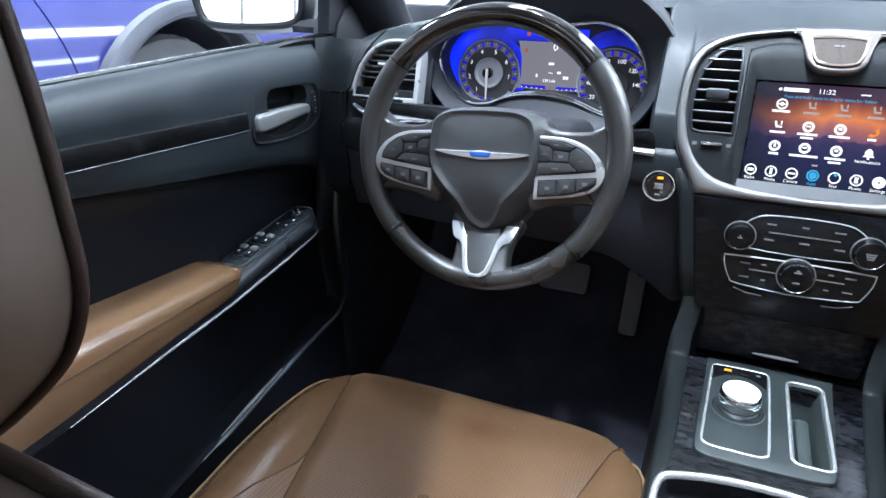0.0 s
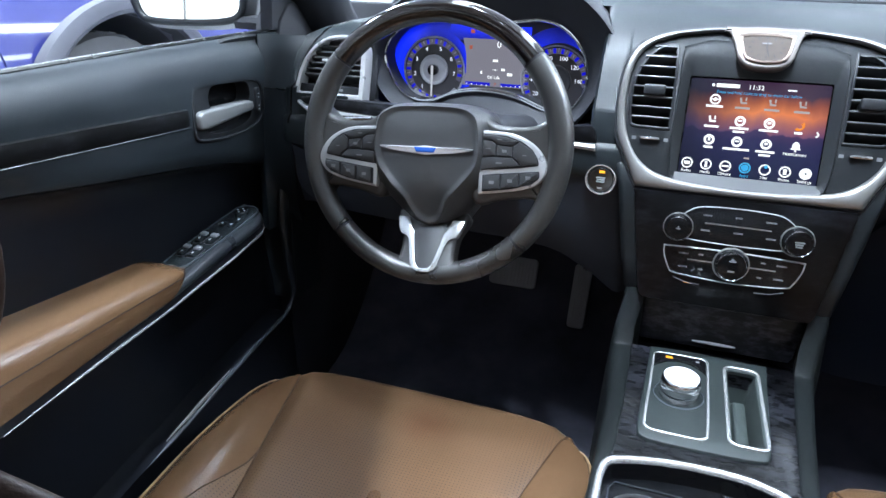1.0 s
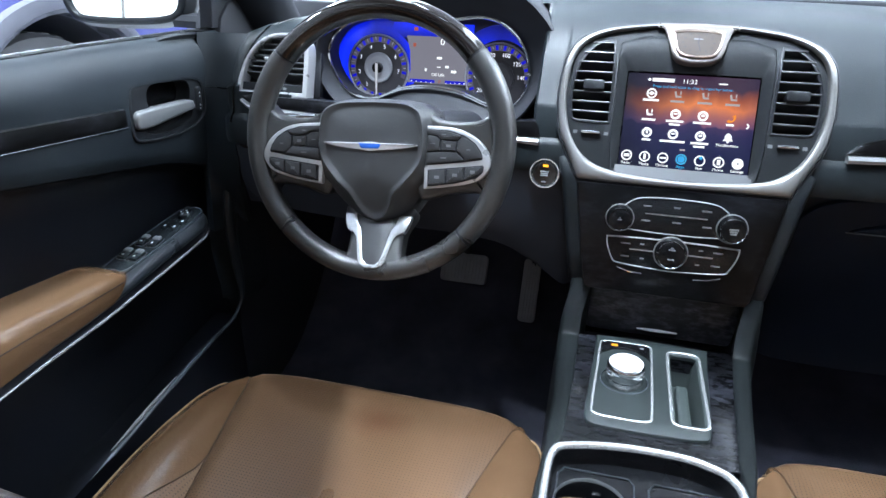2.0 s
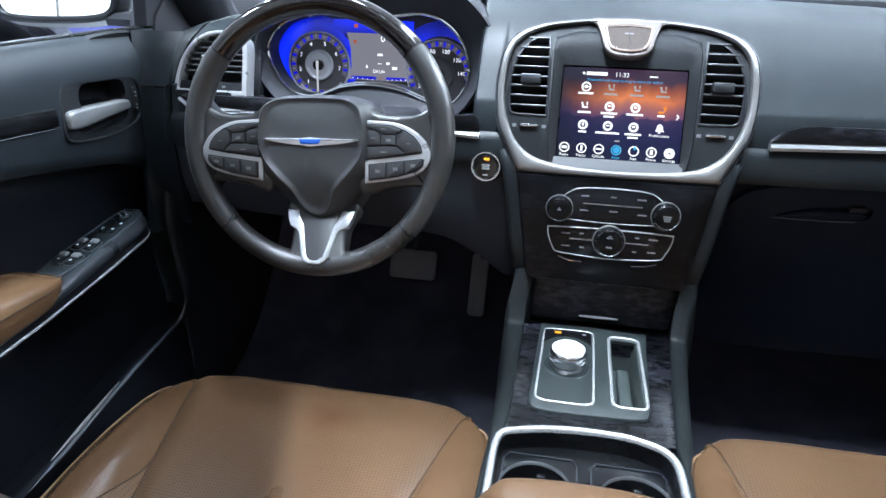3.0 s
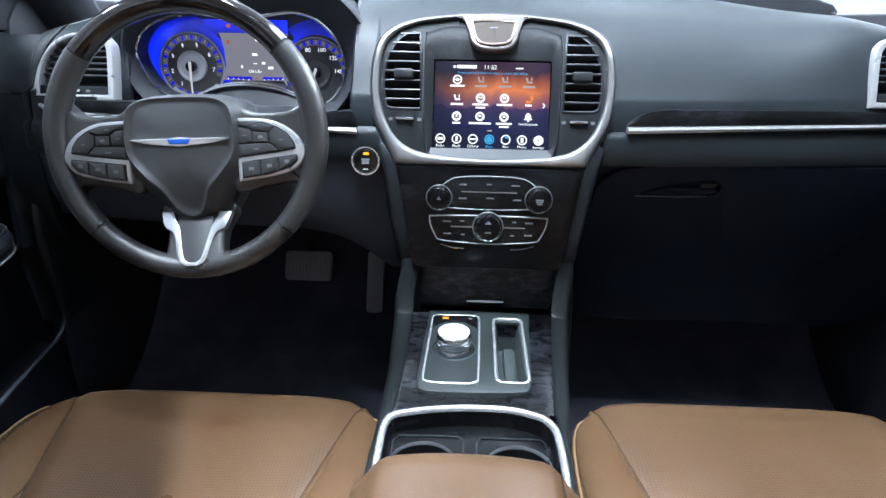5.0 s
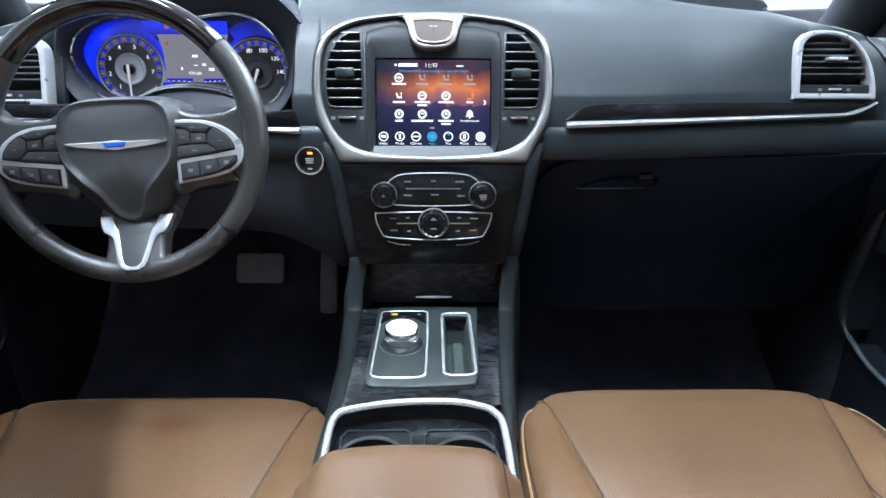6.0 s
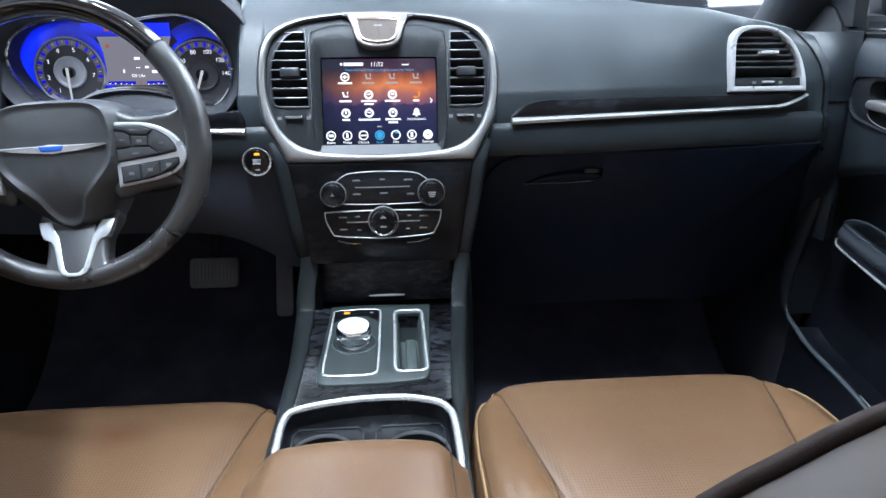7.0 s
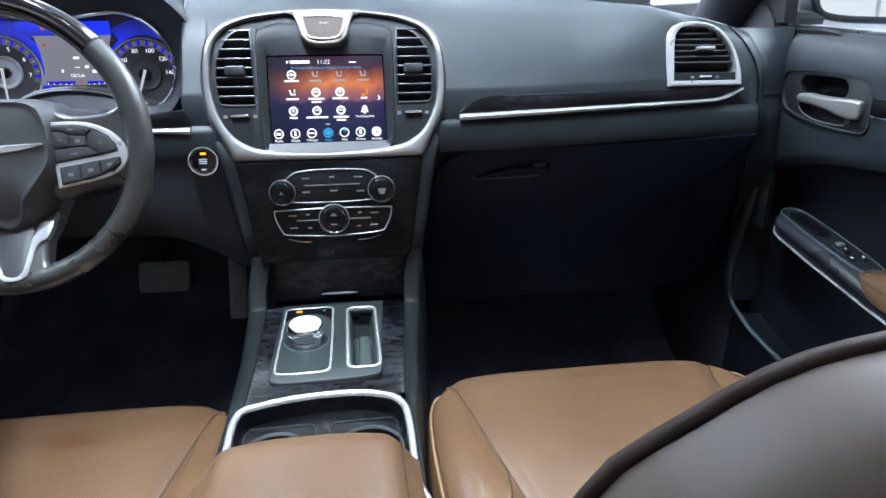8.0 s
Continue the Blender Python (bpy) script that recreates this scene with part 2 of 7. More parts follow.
def make_screen():
    """A sunset wallpaper that the display shines out: orange above, violet hills, deep blue below."""
    m = glow("screen_picture", (0.1, 0.05, 0.2), 1.0)
    t, n, l, b = nodes_of(m)
    co = n.new("ShaderNodeTexCoord")
    sep = n.new("ShaderNodeSeparateXYZ")
    l.new(co.outputs["Generated"], sep.inputs[0])
    # distant hills: the sky's glow ends in a wavy line
    hill = noise_tex(m, 34, 3, 0.5, (1, 0, 0.25))
    wave = n.new("ShaderNodeMath")
    wave.operation = "MULTIPLY_ADD"
    l.new(hill.outputs["Fac"], wave.inputs[0])
    wave.inputs[1].default_value = 0.22
    l.new(sep.outputs["Z"], wave.inputs[2])
    r = ramp(m, wave.outputs[0], [(0.10, (0.003, 0.006, 0.036)), (0.34, (0.006, 0.009, 0.070)), (0.50, (0.018, 0.015, 0.090)), (0.585, (0.045, 0.026, 0.105)), (0.60, (0.20, 0.085, 0.16)), (0.70, (0.42, 0.145, 0.125)), (0.79, (0.78, 0.24, 0.085)), (0.90, (0.36, 0.095, 0.045)), (0.99, (0.060, 0.024, 0.050)), (1.0, (0.045, 0.022, 0.055))])
    side = ramp(m, sep.outputs["X"], [(0.0, (0.06, 0.08, 0.34)), (0.20, (0.36, 0.34, 0.62)), (0.48, (1, 1, 1)), (0.85, (1, 0.9, 0.9)), (1.0, (0.55, 0.48, 0.75))])
    mul = n.new("ShaderNodeMix")
    mul.data_type, mul.blend_type = "RGBA", "MULTIPLY"
    mul.inputs["Factor"].default_value = 1
    l.new(r.outputs["Color"], mul.inputs["A"])
    l.new(side.outputs["Color"], mul.inputs["B"])
    l.new(mul.outputs["Result"], b.inputs["Emission Color"])
    b.inputs["Emission Strength"].default_value = 1.0
    b.inputs["Roughness"].default_value = 0.12
    b.inputs["Specular IOR Level"].default_value = 0.2
    return m


SCREEN = make_screen()


def make_glass():
    m = bpy.data.materials.new("window_glass")
    m.use_nodes = True
    b = m.node_tree.nodes["Principled BSDF"]
    b.inputs["Base Color"].default_value = (0.95, 0.98, 0.97, 1)
    b.inputs["Roughness"].default_value = 0.0
    b.inputs["Transmission Weight"].default_value = 1.0
    b.inputs["IOR"].default_value = 1.02
    return m


GLASS = make_glass()
MIRROR = mat("mirror_glass", (0.9, 0.92, 0.93), 0.02, 1.0)
BLUEPAINT = mat("blue_paint", (0.030, 0.035, 0.155), 0.10, 0.0, coat=1.0)
vary(BLUEPAINT, (0.030, 0.035, 0.155), 0.1, 3)
ARCHGREY = mat("arch_grey", (0.052, 0.053, 0.070), 0.46)
vary(ARCHGREY, (0.052, 0.053, 0.070), 0.08, 8)
TYRE = grained("tyre_rubber", (0.075, 0.075, 0.080), 0.7, 160, 0.5)
WALLGREY = grained("wall_grey", (0.64, 0.65, 0.67), 0.7, 60, 0.1, 0.04)
WALLWHITE = grained("wall_white", (0.70, 0.71, 0.73), 0.7, 60, 0.1, 0.03)
FLOORGREY = grained("polished_floor", (0.62, 0.63, 0.65), 0.28, 40, 0.05, 0.06)

# ---------- mesh helpers ----------


def root(name, loc, label, category, group="", kind=""):
    ob = new(name)
    ob.location = loc
    ob.empty_display_size = 0.05
    return tagged(ob, label, category, group, kind)


def put_mesh(name, bm, material, sharp=35):
    me = bpy.data.meshes.new(name)
    bmesh.ops.recalc_face_normals(bm, faces=bm.faces[:])
    bm.to_mesh(me)
    bm.free()
    for p in me.polygons:
        p.use_smooth = True
    me.set_sharp_from_angle(angle=radians(sharp))
    me.materials.append(material)
    return me


def part(name, bm, material, parent, label="", sharp=35):
    ob = new(name, put_mesh(name, bm, material, sharp))
    ob.parent = parent
    if parent.parent is None:
        ob.matrix_parent_inverse = Matrix.Translation(parent.location).inverted()
    return tagged(ob, label)


def single(name, bm, material, label="", category="", kind="", group="", sharp=35):
    """A thing or piece of the setting that is one mesh."""
    return tagged(new(name, put_mesh(name, bm, material, sharp)), label, category, group, kind)


def plane_m(origin, u, v):
    """Local (u, v, n) to the world; n = u x v."""
    u, v = Vector(u).normalized(), Vector(v).normalized()
    n = u.cross(v)
    return Matrix(((u.x, v.x, n.x, origin[0]), (u.y, v.y, n.y, origin[1]), (u.z, v.z, n.z, origin[2]), (0, 0, 0, 1)))


def spline(pts, n=8, closed=True):
    """Points along a Catmull-Rom curve."""
    pts = [Vector(p) for p in pts]
    m, out = len(pts), []
    for i in range(m if closed else m - 1):
        if closed:
            p0, p1, p2, p3 = pts[i - 1], pts[i], pts[(i + 1) % m], pts[(i + 2) % m]
        else:
            p1, p2 = pts[i], pts[i + 1]
            p0 = pts[i - 1] if i else p1 * 2 - p2
            p3 = pts[i + 2] if i + 2 < m else p2 * 2 - p1
        for k in range(n):
            t = k / n
            out.append(0.5 * ((2 * p1) + (p2 - p0) * t + (2 * p0 - 5 * p1 + 4 * p2 - p3) * t * t + (3 * p1 - p0 - 3 * p2 + p3) * t ** 3))
    if not closed:
        out.append(pts[-1])
    return out


def mirror_x(pts):
    """A left half, from bottom centre up to top centre, made whole."""
    return list(pts) + [(-p[0], *p[1:]) for p in reversed(pts) if abs(p[0]) > 1e-6]


def rrect(w, h, r, seg=5, cx=0.0, cy=0.0):
    out = []
    for sx, sy, a0 in ((1, 1, 0), (-1, 1, 90), (-1, -1, 180), (1, -1, 270)):
        for k in range(seg + 1):
            a = radians(a0 + 90 * k / seg)
            out.append(Vector((cx + sx * (w / 2 - r) + r * math.cos(a), cy + sy * (h / 2 - r) + r * math.sin(a))))
    return out


def resample(pts, n, closed=True):
    pts = [Vector(p) for p in pts]
    loop = pts + [pts[0]] if closed else pts
    acc = [0.0]
    for a, b in zip(loop, loop[1:]):
        acc.append(acc[-1] + (b - a).length)
    out, j = [], 0
    for i in range(n):
        s = acc[-1] * i / (n if closed else n - 1)
        while j < len(acc) - 2 and acc[j + 1] < s:
            j += 1
        d = acc[j + 1] - acc[j]
        out.append(loop[j].lerp(loop[j + 1], (s - acc[j]) / d if d else 0))
    return out


def inset(pts, d):
    """A closed 2D outline moved inwards by d (outwards: minus)."""
    pts = [Vector((p[0], p[1])) for p in pts]
    area = sum(a.x * b.y - b.x * a.y for a, b in zip(pts, pts[1:] + pts[:1]))
    s = 1 if area > 0 else -1
    out = []
    for i, p in enumerate(pts):
        t = pts[(i + 1) % len(pts)] - pts[i - 1]
        if t.length < 1e-9:
            t = Vector((1, 0))
        t.normalize()
        out.append(p + Vector((-t.y, t.x)) * d * s)
    return out


def loft(rings, closed=True, cap0=False, cap1=False, bm=None):
    """Quads between rings of 3D points with equal counts."""
    bm = bm or bmesh.new()
    rows = [[bm.verts.new(p) for p in ring] for ring in rings]
    for a, b in zip(rows, rows[1:]):
        n = len(a)
        for i in range(n if closed else n - 1):
            j = (i + 1) % n
            bm.faces.new((a[i], a[j], b[j], b[i]))
    if cap0:
        bm.faces.new(rows[0][::-1])
    if cap1:
        bm.faces.new(rows[-1])
    return bm


def lift(m, pts, n=0.0):
    return [m @ Vector((p[0], p[1], n)) for p in pts]


def slab(m, pts, n0, n1, bev=0.0, bm=None, steps=2):
    """A 2D outline given thickness from n0 to n1 along the plane's normal, with a rounded front edge."""
    rings = [lift(m, pts, n0)]
    if bev:
        for k in range(steps + 1):
            a = math.pi / 2 * k / steps
            rings.append(lift(m, inset(pts, bev * (1 - math.cos(a))), n1 - bev + bev * math.sin(a)))
    else:
        rings.append(lift(m, pts, n1))
    return loft(rings, True, True, True, bm)


def frame_ring(m, outer, inner, prof, bm=None, count=96):
    """A frame between two outlines; prof: (s, n), s=0 outer to 1 inner."""
    o, i = resample(outer, count), resample(inner, count)
    k0 = min(range(count), key=lambda k: (i[k] - o[0]).length)
    i = i[k0:] + i[:k0]
    rings = [[m @ Vector((*(a.lerp(b, s)), n)) for a, b in zip(o, i)] for s, n in prof]
    return loft(rings + [rings[0]], True, bm=bm)


def inner_ring(m, outer, width, n0, n1, bm=None, rnd=0.3):
    """A frame of even width inside an outline."""
    prof = [(0, n0), (0, n1 - width * rnd), (0.15, n1 - width * rnd * 0.3), (0.4, n1), (0.6, n1), (0.85, n1 - width * rnd * 0.3), (1, n1 - width * rnd), (1, n0)]
    rings = [lift(m, inset(outer, width * s), n) for s, n in prof]
    return loft(rings + [rings[0]], True, bm=bm)


def tube(path, r, closed=False, seg=8, bm=None, flat=1.0, up=(0, 0, 1)):
    """A round (or flattened) bar along a path."""
    path = [Vector(p) for p in path]
    rings, n = [], len(path)
    u0 = Vector(up)
    for i, p in enumerate(path):
        t = (path[(i + 1) % n] - path[i - 1]) if closed else (path[min(i + 1, n - 1)] - path[max(i - 1, 0)])
        t.normalize()
        s = t.cross(u0)
        if s.length < 1e-4:
            s = t.cross(Vector((0.31, 0.92, 0.2)))
        s.normalize()
        w = s.cross(t)
        rr = r(i / max(1, n - 1)) if callable(r) else r
        rings.append([p + s * math.cos(a) * rr + w * math.sin(a) * rr * flat for a in (2 * math.pi * k / seg for k in range(seg))])
    if closed:
        rings.append(rings[0])
        return loft(rings, True, bm=bm)
    return loft(rings, True, True, True, bm)


def lathe(m, prof, seg=32, bm=None, solid=False):
    """prof: (radius, n) from the back up to the front. A profile that stays off the axis gives a ring."""
    rings = [[m @ Vector((r * math.cos(a), r * math.sin(a), n)) for a in (2 * math.pi * k / seg for k in range(seg))] for r, n in prof]
    if solid:
        return loft(rings, True, True, True, bm)
    if min(prof[0][0], prof[-1][0]) > 0.001:
        return loft(rings + [rings[0]], True, bm=bm)
    big = prof[-1][0] < 0.001
    return loft(rings, True, True, big, bm)


def block(m, w, h, d, bev=0.002, bm=None, steps=2):
    """A box round the plane's origin: w by h, from n=0 to d, front edges rounded."""
    bev = min(bev, 0.3 * min(w, h))
    return slab(m, rrect(w, h, max(min(w, h) * 0.12, bev * 1.1) if bev else 1e-4, 3), 0, d, bev, bm, steps)


def shift(m, u, v, n=0.0):
    return m @ Matrix.Translation((u, v, n))


def sheet(f, us, vs, bm=None):
    """A surface from f(u, v)."""
    return loft([[Vector(f(u, v)) for u in us] for v in vs], False, bm=bm)


def lin(a, b, n):
    return [a + (b - a) * i / (n - 1) for i in range(n)]


def sm(a, b, x):
    t = max(0.0, min(1.0, (x - a) / (b - a)))
    return t * t * (3 - 2 * t)


def interp(x, table):
    if x <= table[0][0]:
        return table[0][1]
    for (a, p), (b, q) in zip(table, table[1:]):
        if x <= b:
            return p + (q - p) * (x - a) / (b - a)
    return table[-1][1]


def words(name, body, size, m, material, parent, label="", align="CENTER", thick=0.0002, wide=1.0):
    cu = bpy.data.curves.new(name, "FONT")
    cu.body, cu.size, cu.align_x, cu.align_y, cu.extrude, cu.resolution_u = body, size, align, "CENTER", thick, 3
    tmp = new(name + "_curve", cu)
    me = bpy.data.meshes.new_from_object(tmp.evaluated_get(bpy.context.evaluated_depsgraph_get()))
    bpy.data.objects.remove(tmp)
    bpy.data.curves.remove(cu)
    me.transform(m @ Matrix.Diagonal((wide, 1, 1, 1)))
    me.materials.clear()
    me.materials.append(material)
    ob = new(name, me)
    ob.parent = parent
    if parent.parent is None:
        ob.matrix_parent_inverse = Matrix.Translation(parent.location).inverted()
    return tagged(ob, label)


X, Y, Z = Vector((1, 0, 0)), Vector((0, 1, 0)), Vector((0, 0, 1))


def carve(bm, *cutters):
    """bm with closed cutter meshes taken away."""
    def temp(b):
        bmesh.ops.recalc_face_normals(b, faces=b.faces[:])
        me = bpy.data.meshes.new("carve")
        b.to_mesh(me)
        b.free()
        return new("carve", me)
    ob, cuts = temp(bm), [temp(c) for c in cutters]
    for c in cuts:
        k = ob.modifiers.new("cut", "BOOLEAN")
        k.operation, k.solver, k.object = "DIFFERENCE", "EXACT", c
    me = bpy.data.meshes.new_from_object(ob.evaluated_get(bpy.context.evaluated_depsgraph_get()))
    out = bmesh.new()
    out.from_mesh(me)
    for o in (ob, *cuts):
        bpy.data.objects.remove(o)
    bpy.data.meshes.remove(me)
    return out


def bend(bm):
    """The top of the centre stack leans away into the dashboard."""
    for v in bm.verts:
        if v.co.z > 0.825:
            off = 8.0 * (v.co.z - 0.825) ** 2
            v.co.y += off
            v.co.x *= 1 + off / 1.05
    return bm


# ---------- cabin shell ----------
floor_pts = [(-1.36, 0.07), (0.2, 0.07), (0.9, 0.07), (1.25, 0.075), (1.42, 0.16), (1.56, 0.33), (1.64, 0.52), (1.68, 0.72)]
fl = spline([(0, y, z) for y, z in floor_pts], 5, False)
bm = loft([[Vector((x, p.y, p.z)) for p in fl] for x in lin(-0.86, 0.86, 12)], False)
bm2 = loft([[Vector((x, p.y, p.z - 0.03)) for p in fl] for x in lin(-0.86, 0.86, 3)], False, bm=bm)
single("floor", bm2, CARPET, "black cut-pile carpet on the car floor and footwell", "floor", "structure")

ground = single("ground", block(plane_m((0, 2, -0.23), X, Y), 26, 22, 0.08, 0), FLOORGREY, "polished light grey showroom floor", "floor", "structure")

SH = 9.0
for nm, m, w, h in (("wall_north", plane_m((0, SH, 1.85), X, Z), 24, 4.2), ("wall_south", plane_m((0, -SH + 2, 1.85), -X, Z), 24, 4.2),
                    ("wall_west", plane_m((-8, 1, 1.85), Y, Z), 22, 4.2), ("wall_east", plane_m((8, 1, 1.85), -Y, Z), 22, 4.2)):
    single(nm, block(m, w, h, 0.1, 0), WALLGREY, "plain pale grey painted showroom wall", "wall", "structure")
# Added glowing panes behind the car, out of view, to whiten the mirrors.
REARGLOW = glow("rear_fill_glow", (0.86, 0.93, 1.0), 2.4)
REARGLOWDIM = glow("rear_fill_glow_dim", (0.86, 0.93, 1.0), 0.9)
for cx in (-3.3, 3.4):
    wn = root("fill_window_1" if cx < 0 else "fill_window_4", (cx, -6.88, 1.7), "added unseen glowing pane with slim dark mullions, whitening a door mirror", "window", kind="structure")
    wmx = plane_m((cx, -6.898, 1.75), -X, Z)
    part("fill_glow", block(wmx, 3.0, 1.9, 0.01, 0), REARGLOW if cx < 0 else REARGLOWDIM, wn)
    part("window_frame", inner_ring(wmx, rrect(3.1, 2.0, 0.01, 2), 0.07, 0.0, 0.05), SATIN, wn)
    for k in (-0.75, 0.0, 0.75):
        part("mullion", block(shift(wmx, k, 0, 0.008), 0.03, 1.9, 0.05, 0.004), SATIN, wn)
# Added glowing panes at both sides, out of view, to light doors and wheel.
SIDEFILL = glow("side_fill_glow", (0.84, 0.92, 1.0), 3.5)
for s in (1, -1):
    wn = root("fill_window_2" if s > 0 else "fill_window_3", (s * 7.88, 2.4, 1.9), "added unseen wide glowing pane with slim mullions, filling the cabin with light", "window", kind="structure")
    wmx = plane_m((s * 7.898, 2.4, 1.9), -s * Y, Z)
    part("fill_glow", block(wmx, 8.0, 2.4, 0.01, 0), SIDEFILL, wn)
    part("window_frame", inner_ring(wmx, rrect(8.1, 2.5, 0.01, 2), 0.07, 0.0, 0.05), SATIN, wn)
    for k in (-2.0, -0.67, 0.67, 2.0):
        part("mullion", block(shift(wmx, k, 0, 0.008), 0.06, 2.4, 0.05, 0.004), SATIN, wn)
single("ceiling", block(plane_m((0, 1, 3.9), X, -Y), 24, 22, 0.1, 0), WALLWHITE, "white painted showroom ceiling", "ceiling", "structure")

# roof and pillars round the glass
def roof_pt(u, v):
    x = u * interp(v, [(0, 0.60), (0.3, 0.62), (1, 0.60)])
    y = 0.75 - 1.55 * v
    return (x, y, 1.27 + 0.035 * (1 - u * u) - 0.05 * (v - 0.4) ** 2)
def roof_span(u0, u1, v0, v1, nu, nv):
    bm = sheet(roof_pt, lin(u0, u1, nu), lin(v0, v1, nv))
    return sheet(lambda u, v: Vector(roof_pt(u, v)) + Vector((0, 0, 0.04)), lin(u0, u1, nu), lin(v0, v1, nv), bm)


def roof_left(bm, up):
    """Between the rail and an unseen slanting edge, added to shade part of the driver's cushion."""
    return sheet(lambda k, v: Vector(roof_pt(-1 + (interp(v, [(0.075, -0.713), (0.325, -0.524)]) + 1) * k, v)) + Vector((0, 0, up)), lin(0, 1, 5), lin(0.075, 0.325, 7), bm)


single("ceiling_headliner", roof_left(roof_left(None, 0.0), 0.04), HEADLINER, "light fabric headliner with an added slanting edge that shades the driver's seat", "ceiling", "structure")
for a in ((-1, 1, 0, 0.075, 13, 3), (0.66, 1, 0.075, 0.325, 5, 7), (-1, 1, 0.325, 1, 13, 9)):
    single("ceiling_headliner", roof_span(*a), HEADLINER, "light fabric headliner round the glass roof", "ceiling", "structure")
gr = single("glass_roof", sheet(lambda u, v: Vector(roof_pt(u, v)) + Vector((0, 0, 0.045)), lin(-0.73, 0.68, 9), lin(0.07, 0.33, 6)), GLASS, "clear panoramic glass roof panel", "roof window", "structure")
gr.visible_shadow = False
for s in (-1, 1):
    pts = [(s * 0.810, 1.36, 0.80), (s * 0.795, 1.24, 0.91), (s * 0.740, 1.03, 1.09), (s * 0.63, 0.74, 1.25)]
    single("pillar", tube(spline(pts, 5, False), lambda k: 0.078 - 0.036 * k, seg=14, flat=0.8), DARK, "dark windscreen pillar of the car", "pillar", "structure")
    pts = [(s * 0.80, -0.02, 0.10), (s * 0.80, -0.02, 0.80), (s * 0.74, -0.06, 1.05), (s * 0.62, -0.10, 1.26)]
    single("pillar", tube(spline(pts, 5, False), 0.06, seg=10), DARK, "dark centre pillar behind the front door", "pillar", "structure")
    rl = [(s * 0.63, 0.74, 1.25), (s * 0.625, 0.2, 1.275), (s * 0.62, -0.4, 1.26), (s * 0.60, -0.80, 1.23)]
    single("roof_rail", tube(spline(rl, 5, False), 0.045, seg=8), HEADLINER, "light padded rail along the roof edge", "trim", "structure")
    single("side_wall", block(plane_m((s * 0.84, -0.70, 0.45), -s * Y, Z), 1.3, 0.78, 0.05, 0.01), DOORV, "dark rear door lining of the car", "wall", "structure")
    single("kick_panel", block(plane_m((s * 0.845, 1.42, 0.45), -s * Y, Z), 0.62, 0.92, 0.05, 0.01), DARK, "black kick panel at the side of the footwell", "wall", "structure")
    rp = [(s * 0.62, -0.45, 1.24), (s * 0.70, -0.85, 1.10), (s * 0.78, -1.30, 0.86)]
    single("pillar", tube(spline(rp, 5, False), 0.10, seg=10), HEADLINER, "light rear pillar of the car", "pillar", "structure")
single("rear_wall", block(plane_m((0, -1.36, 0.45), X, Z), 1.75, 0.85, 0.06, 0.01), DARK, "dark rear bulkhead that closes the cabin", "wall", "structure")
single("firewall", block(plane_m((0, 1.72, 0.45), X, Z), 1.75, 0.98, 0.04, 0.01), DARK, "black bulkhead behind the footwells", "wall", "structure")
bm = sheet(lambda u, v: (u * (0.60 + 0.15 * v), 0.76 + 0.78 * v - 0.10 * (1 - u * u) * 0 , 1.27 - 0.36 * v + 0.02 * (1 - u * u)), lin(-1, 1, 11), lin(0, 1, 9))
ws = single("windscreen", bm, GLASS, "clear laminated windscreen over the dashboard", "windscreen", "structure")
ws.visible_shadow = False

# ---------- dashboard ----------
dash = root("dashboard", (0, 1.3, 0.66), "dark grey grained dashboard with wood and silver trim strips", "dashboard")


def dash_top(x):
    ax = abs(x)
    return interp(ax, [(0, 0.932), (0.2, 0.930), (0.4, 0.923), (0.55, 0.903), (0.68, 0.876), (0.74, 0.862)])


def dash_ring(x):
    t = dash_top(x)
    core = 1 - sm(0.168, 0.179, abs(x))
    flank = 1 - sm(0.152, 0.168, abs(x))
    clus = sm(-0.612, -0.596, x) * (1 - sm(-0.236, -0.215, x))
    low = 0.012 * sm(0.2, 0.7, x)
    pts = [(1.66, t - 0.03), (1.42, t - 0.004), (1.26, t), (1.165, t - 0.014), (1.10, t - 0.042), (1.062, t - 0.085), (1.038, 0.800 + low), (1.022, 0.776 + low), (1.017, 0.769 + low),
           (1.015, 0.726 + low), (1.009, 0.7215 + low), (1.0055, 0.714 + low), (1.004, 0.698 + low), (1.0035, 0.684 + low), (1.006, 0.676 + low)]
    ax = abs(x)
    vz = sm(0.38, 0.58, ax)
    vo = 0.012 if x < 0 else 0.0
    full = {3: (1.130, t - 0.004), 4: (1.066 + vo, t - 0.013), 5: (1.041 + vo, t - 0.036), 6: (1.027 + vo, 0.800 + low), 7: (1.0195 + vo, 0.776 + low)}
    e = max(0.0, (ax - 0.702) / 0.080)
    out = []
    for i, (y, z) in enumerate(pts):
        if i in full:
            y, z = y + (full[i][0] - y) * vz, z + (full[i][1] - z) * vz
        if i >= 4:
            y += 0.075 * (core if i < 9 else flank) * (1 if i >= 6 else 0)
        if 4 <= i <= 9:
            y += 0.20 * clus
        if i >= 2:
            y += 0.100 * e ** 2.4
        if z > 0.70:
            z = 0.70 + (z - 0.70) * (1 - 0.34 * e ** 2.2)
        out.append(Vector((x, y, z)))
    out += [Vector((x, 1.30, 0.665)), Vector((x, 1.66, 0.665))]
    return out


def dash_span(xs):
    return loft([dash_ring(x) for x in xs], True, True, True)


xs_r = lin(0.0, 0.145, 4) + lin(0.15, 0.21, 16) + lin(0.23, 0.69, 24) + [0.70, 0.71, 0.72, 0.73, 0.74, 0.75, 0.76, 0.768, 0.775, 0.782]
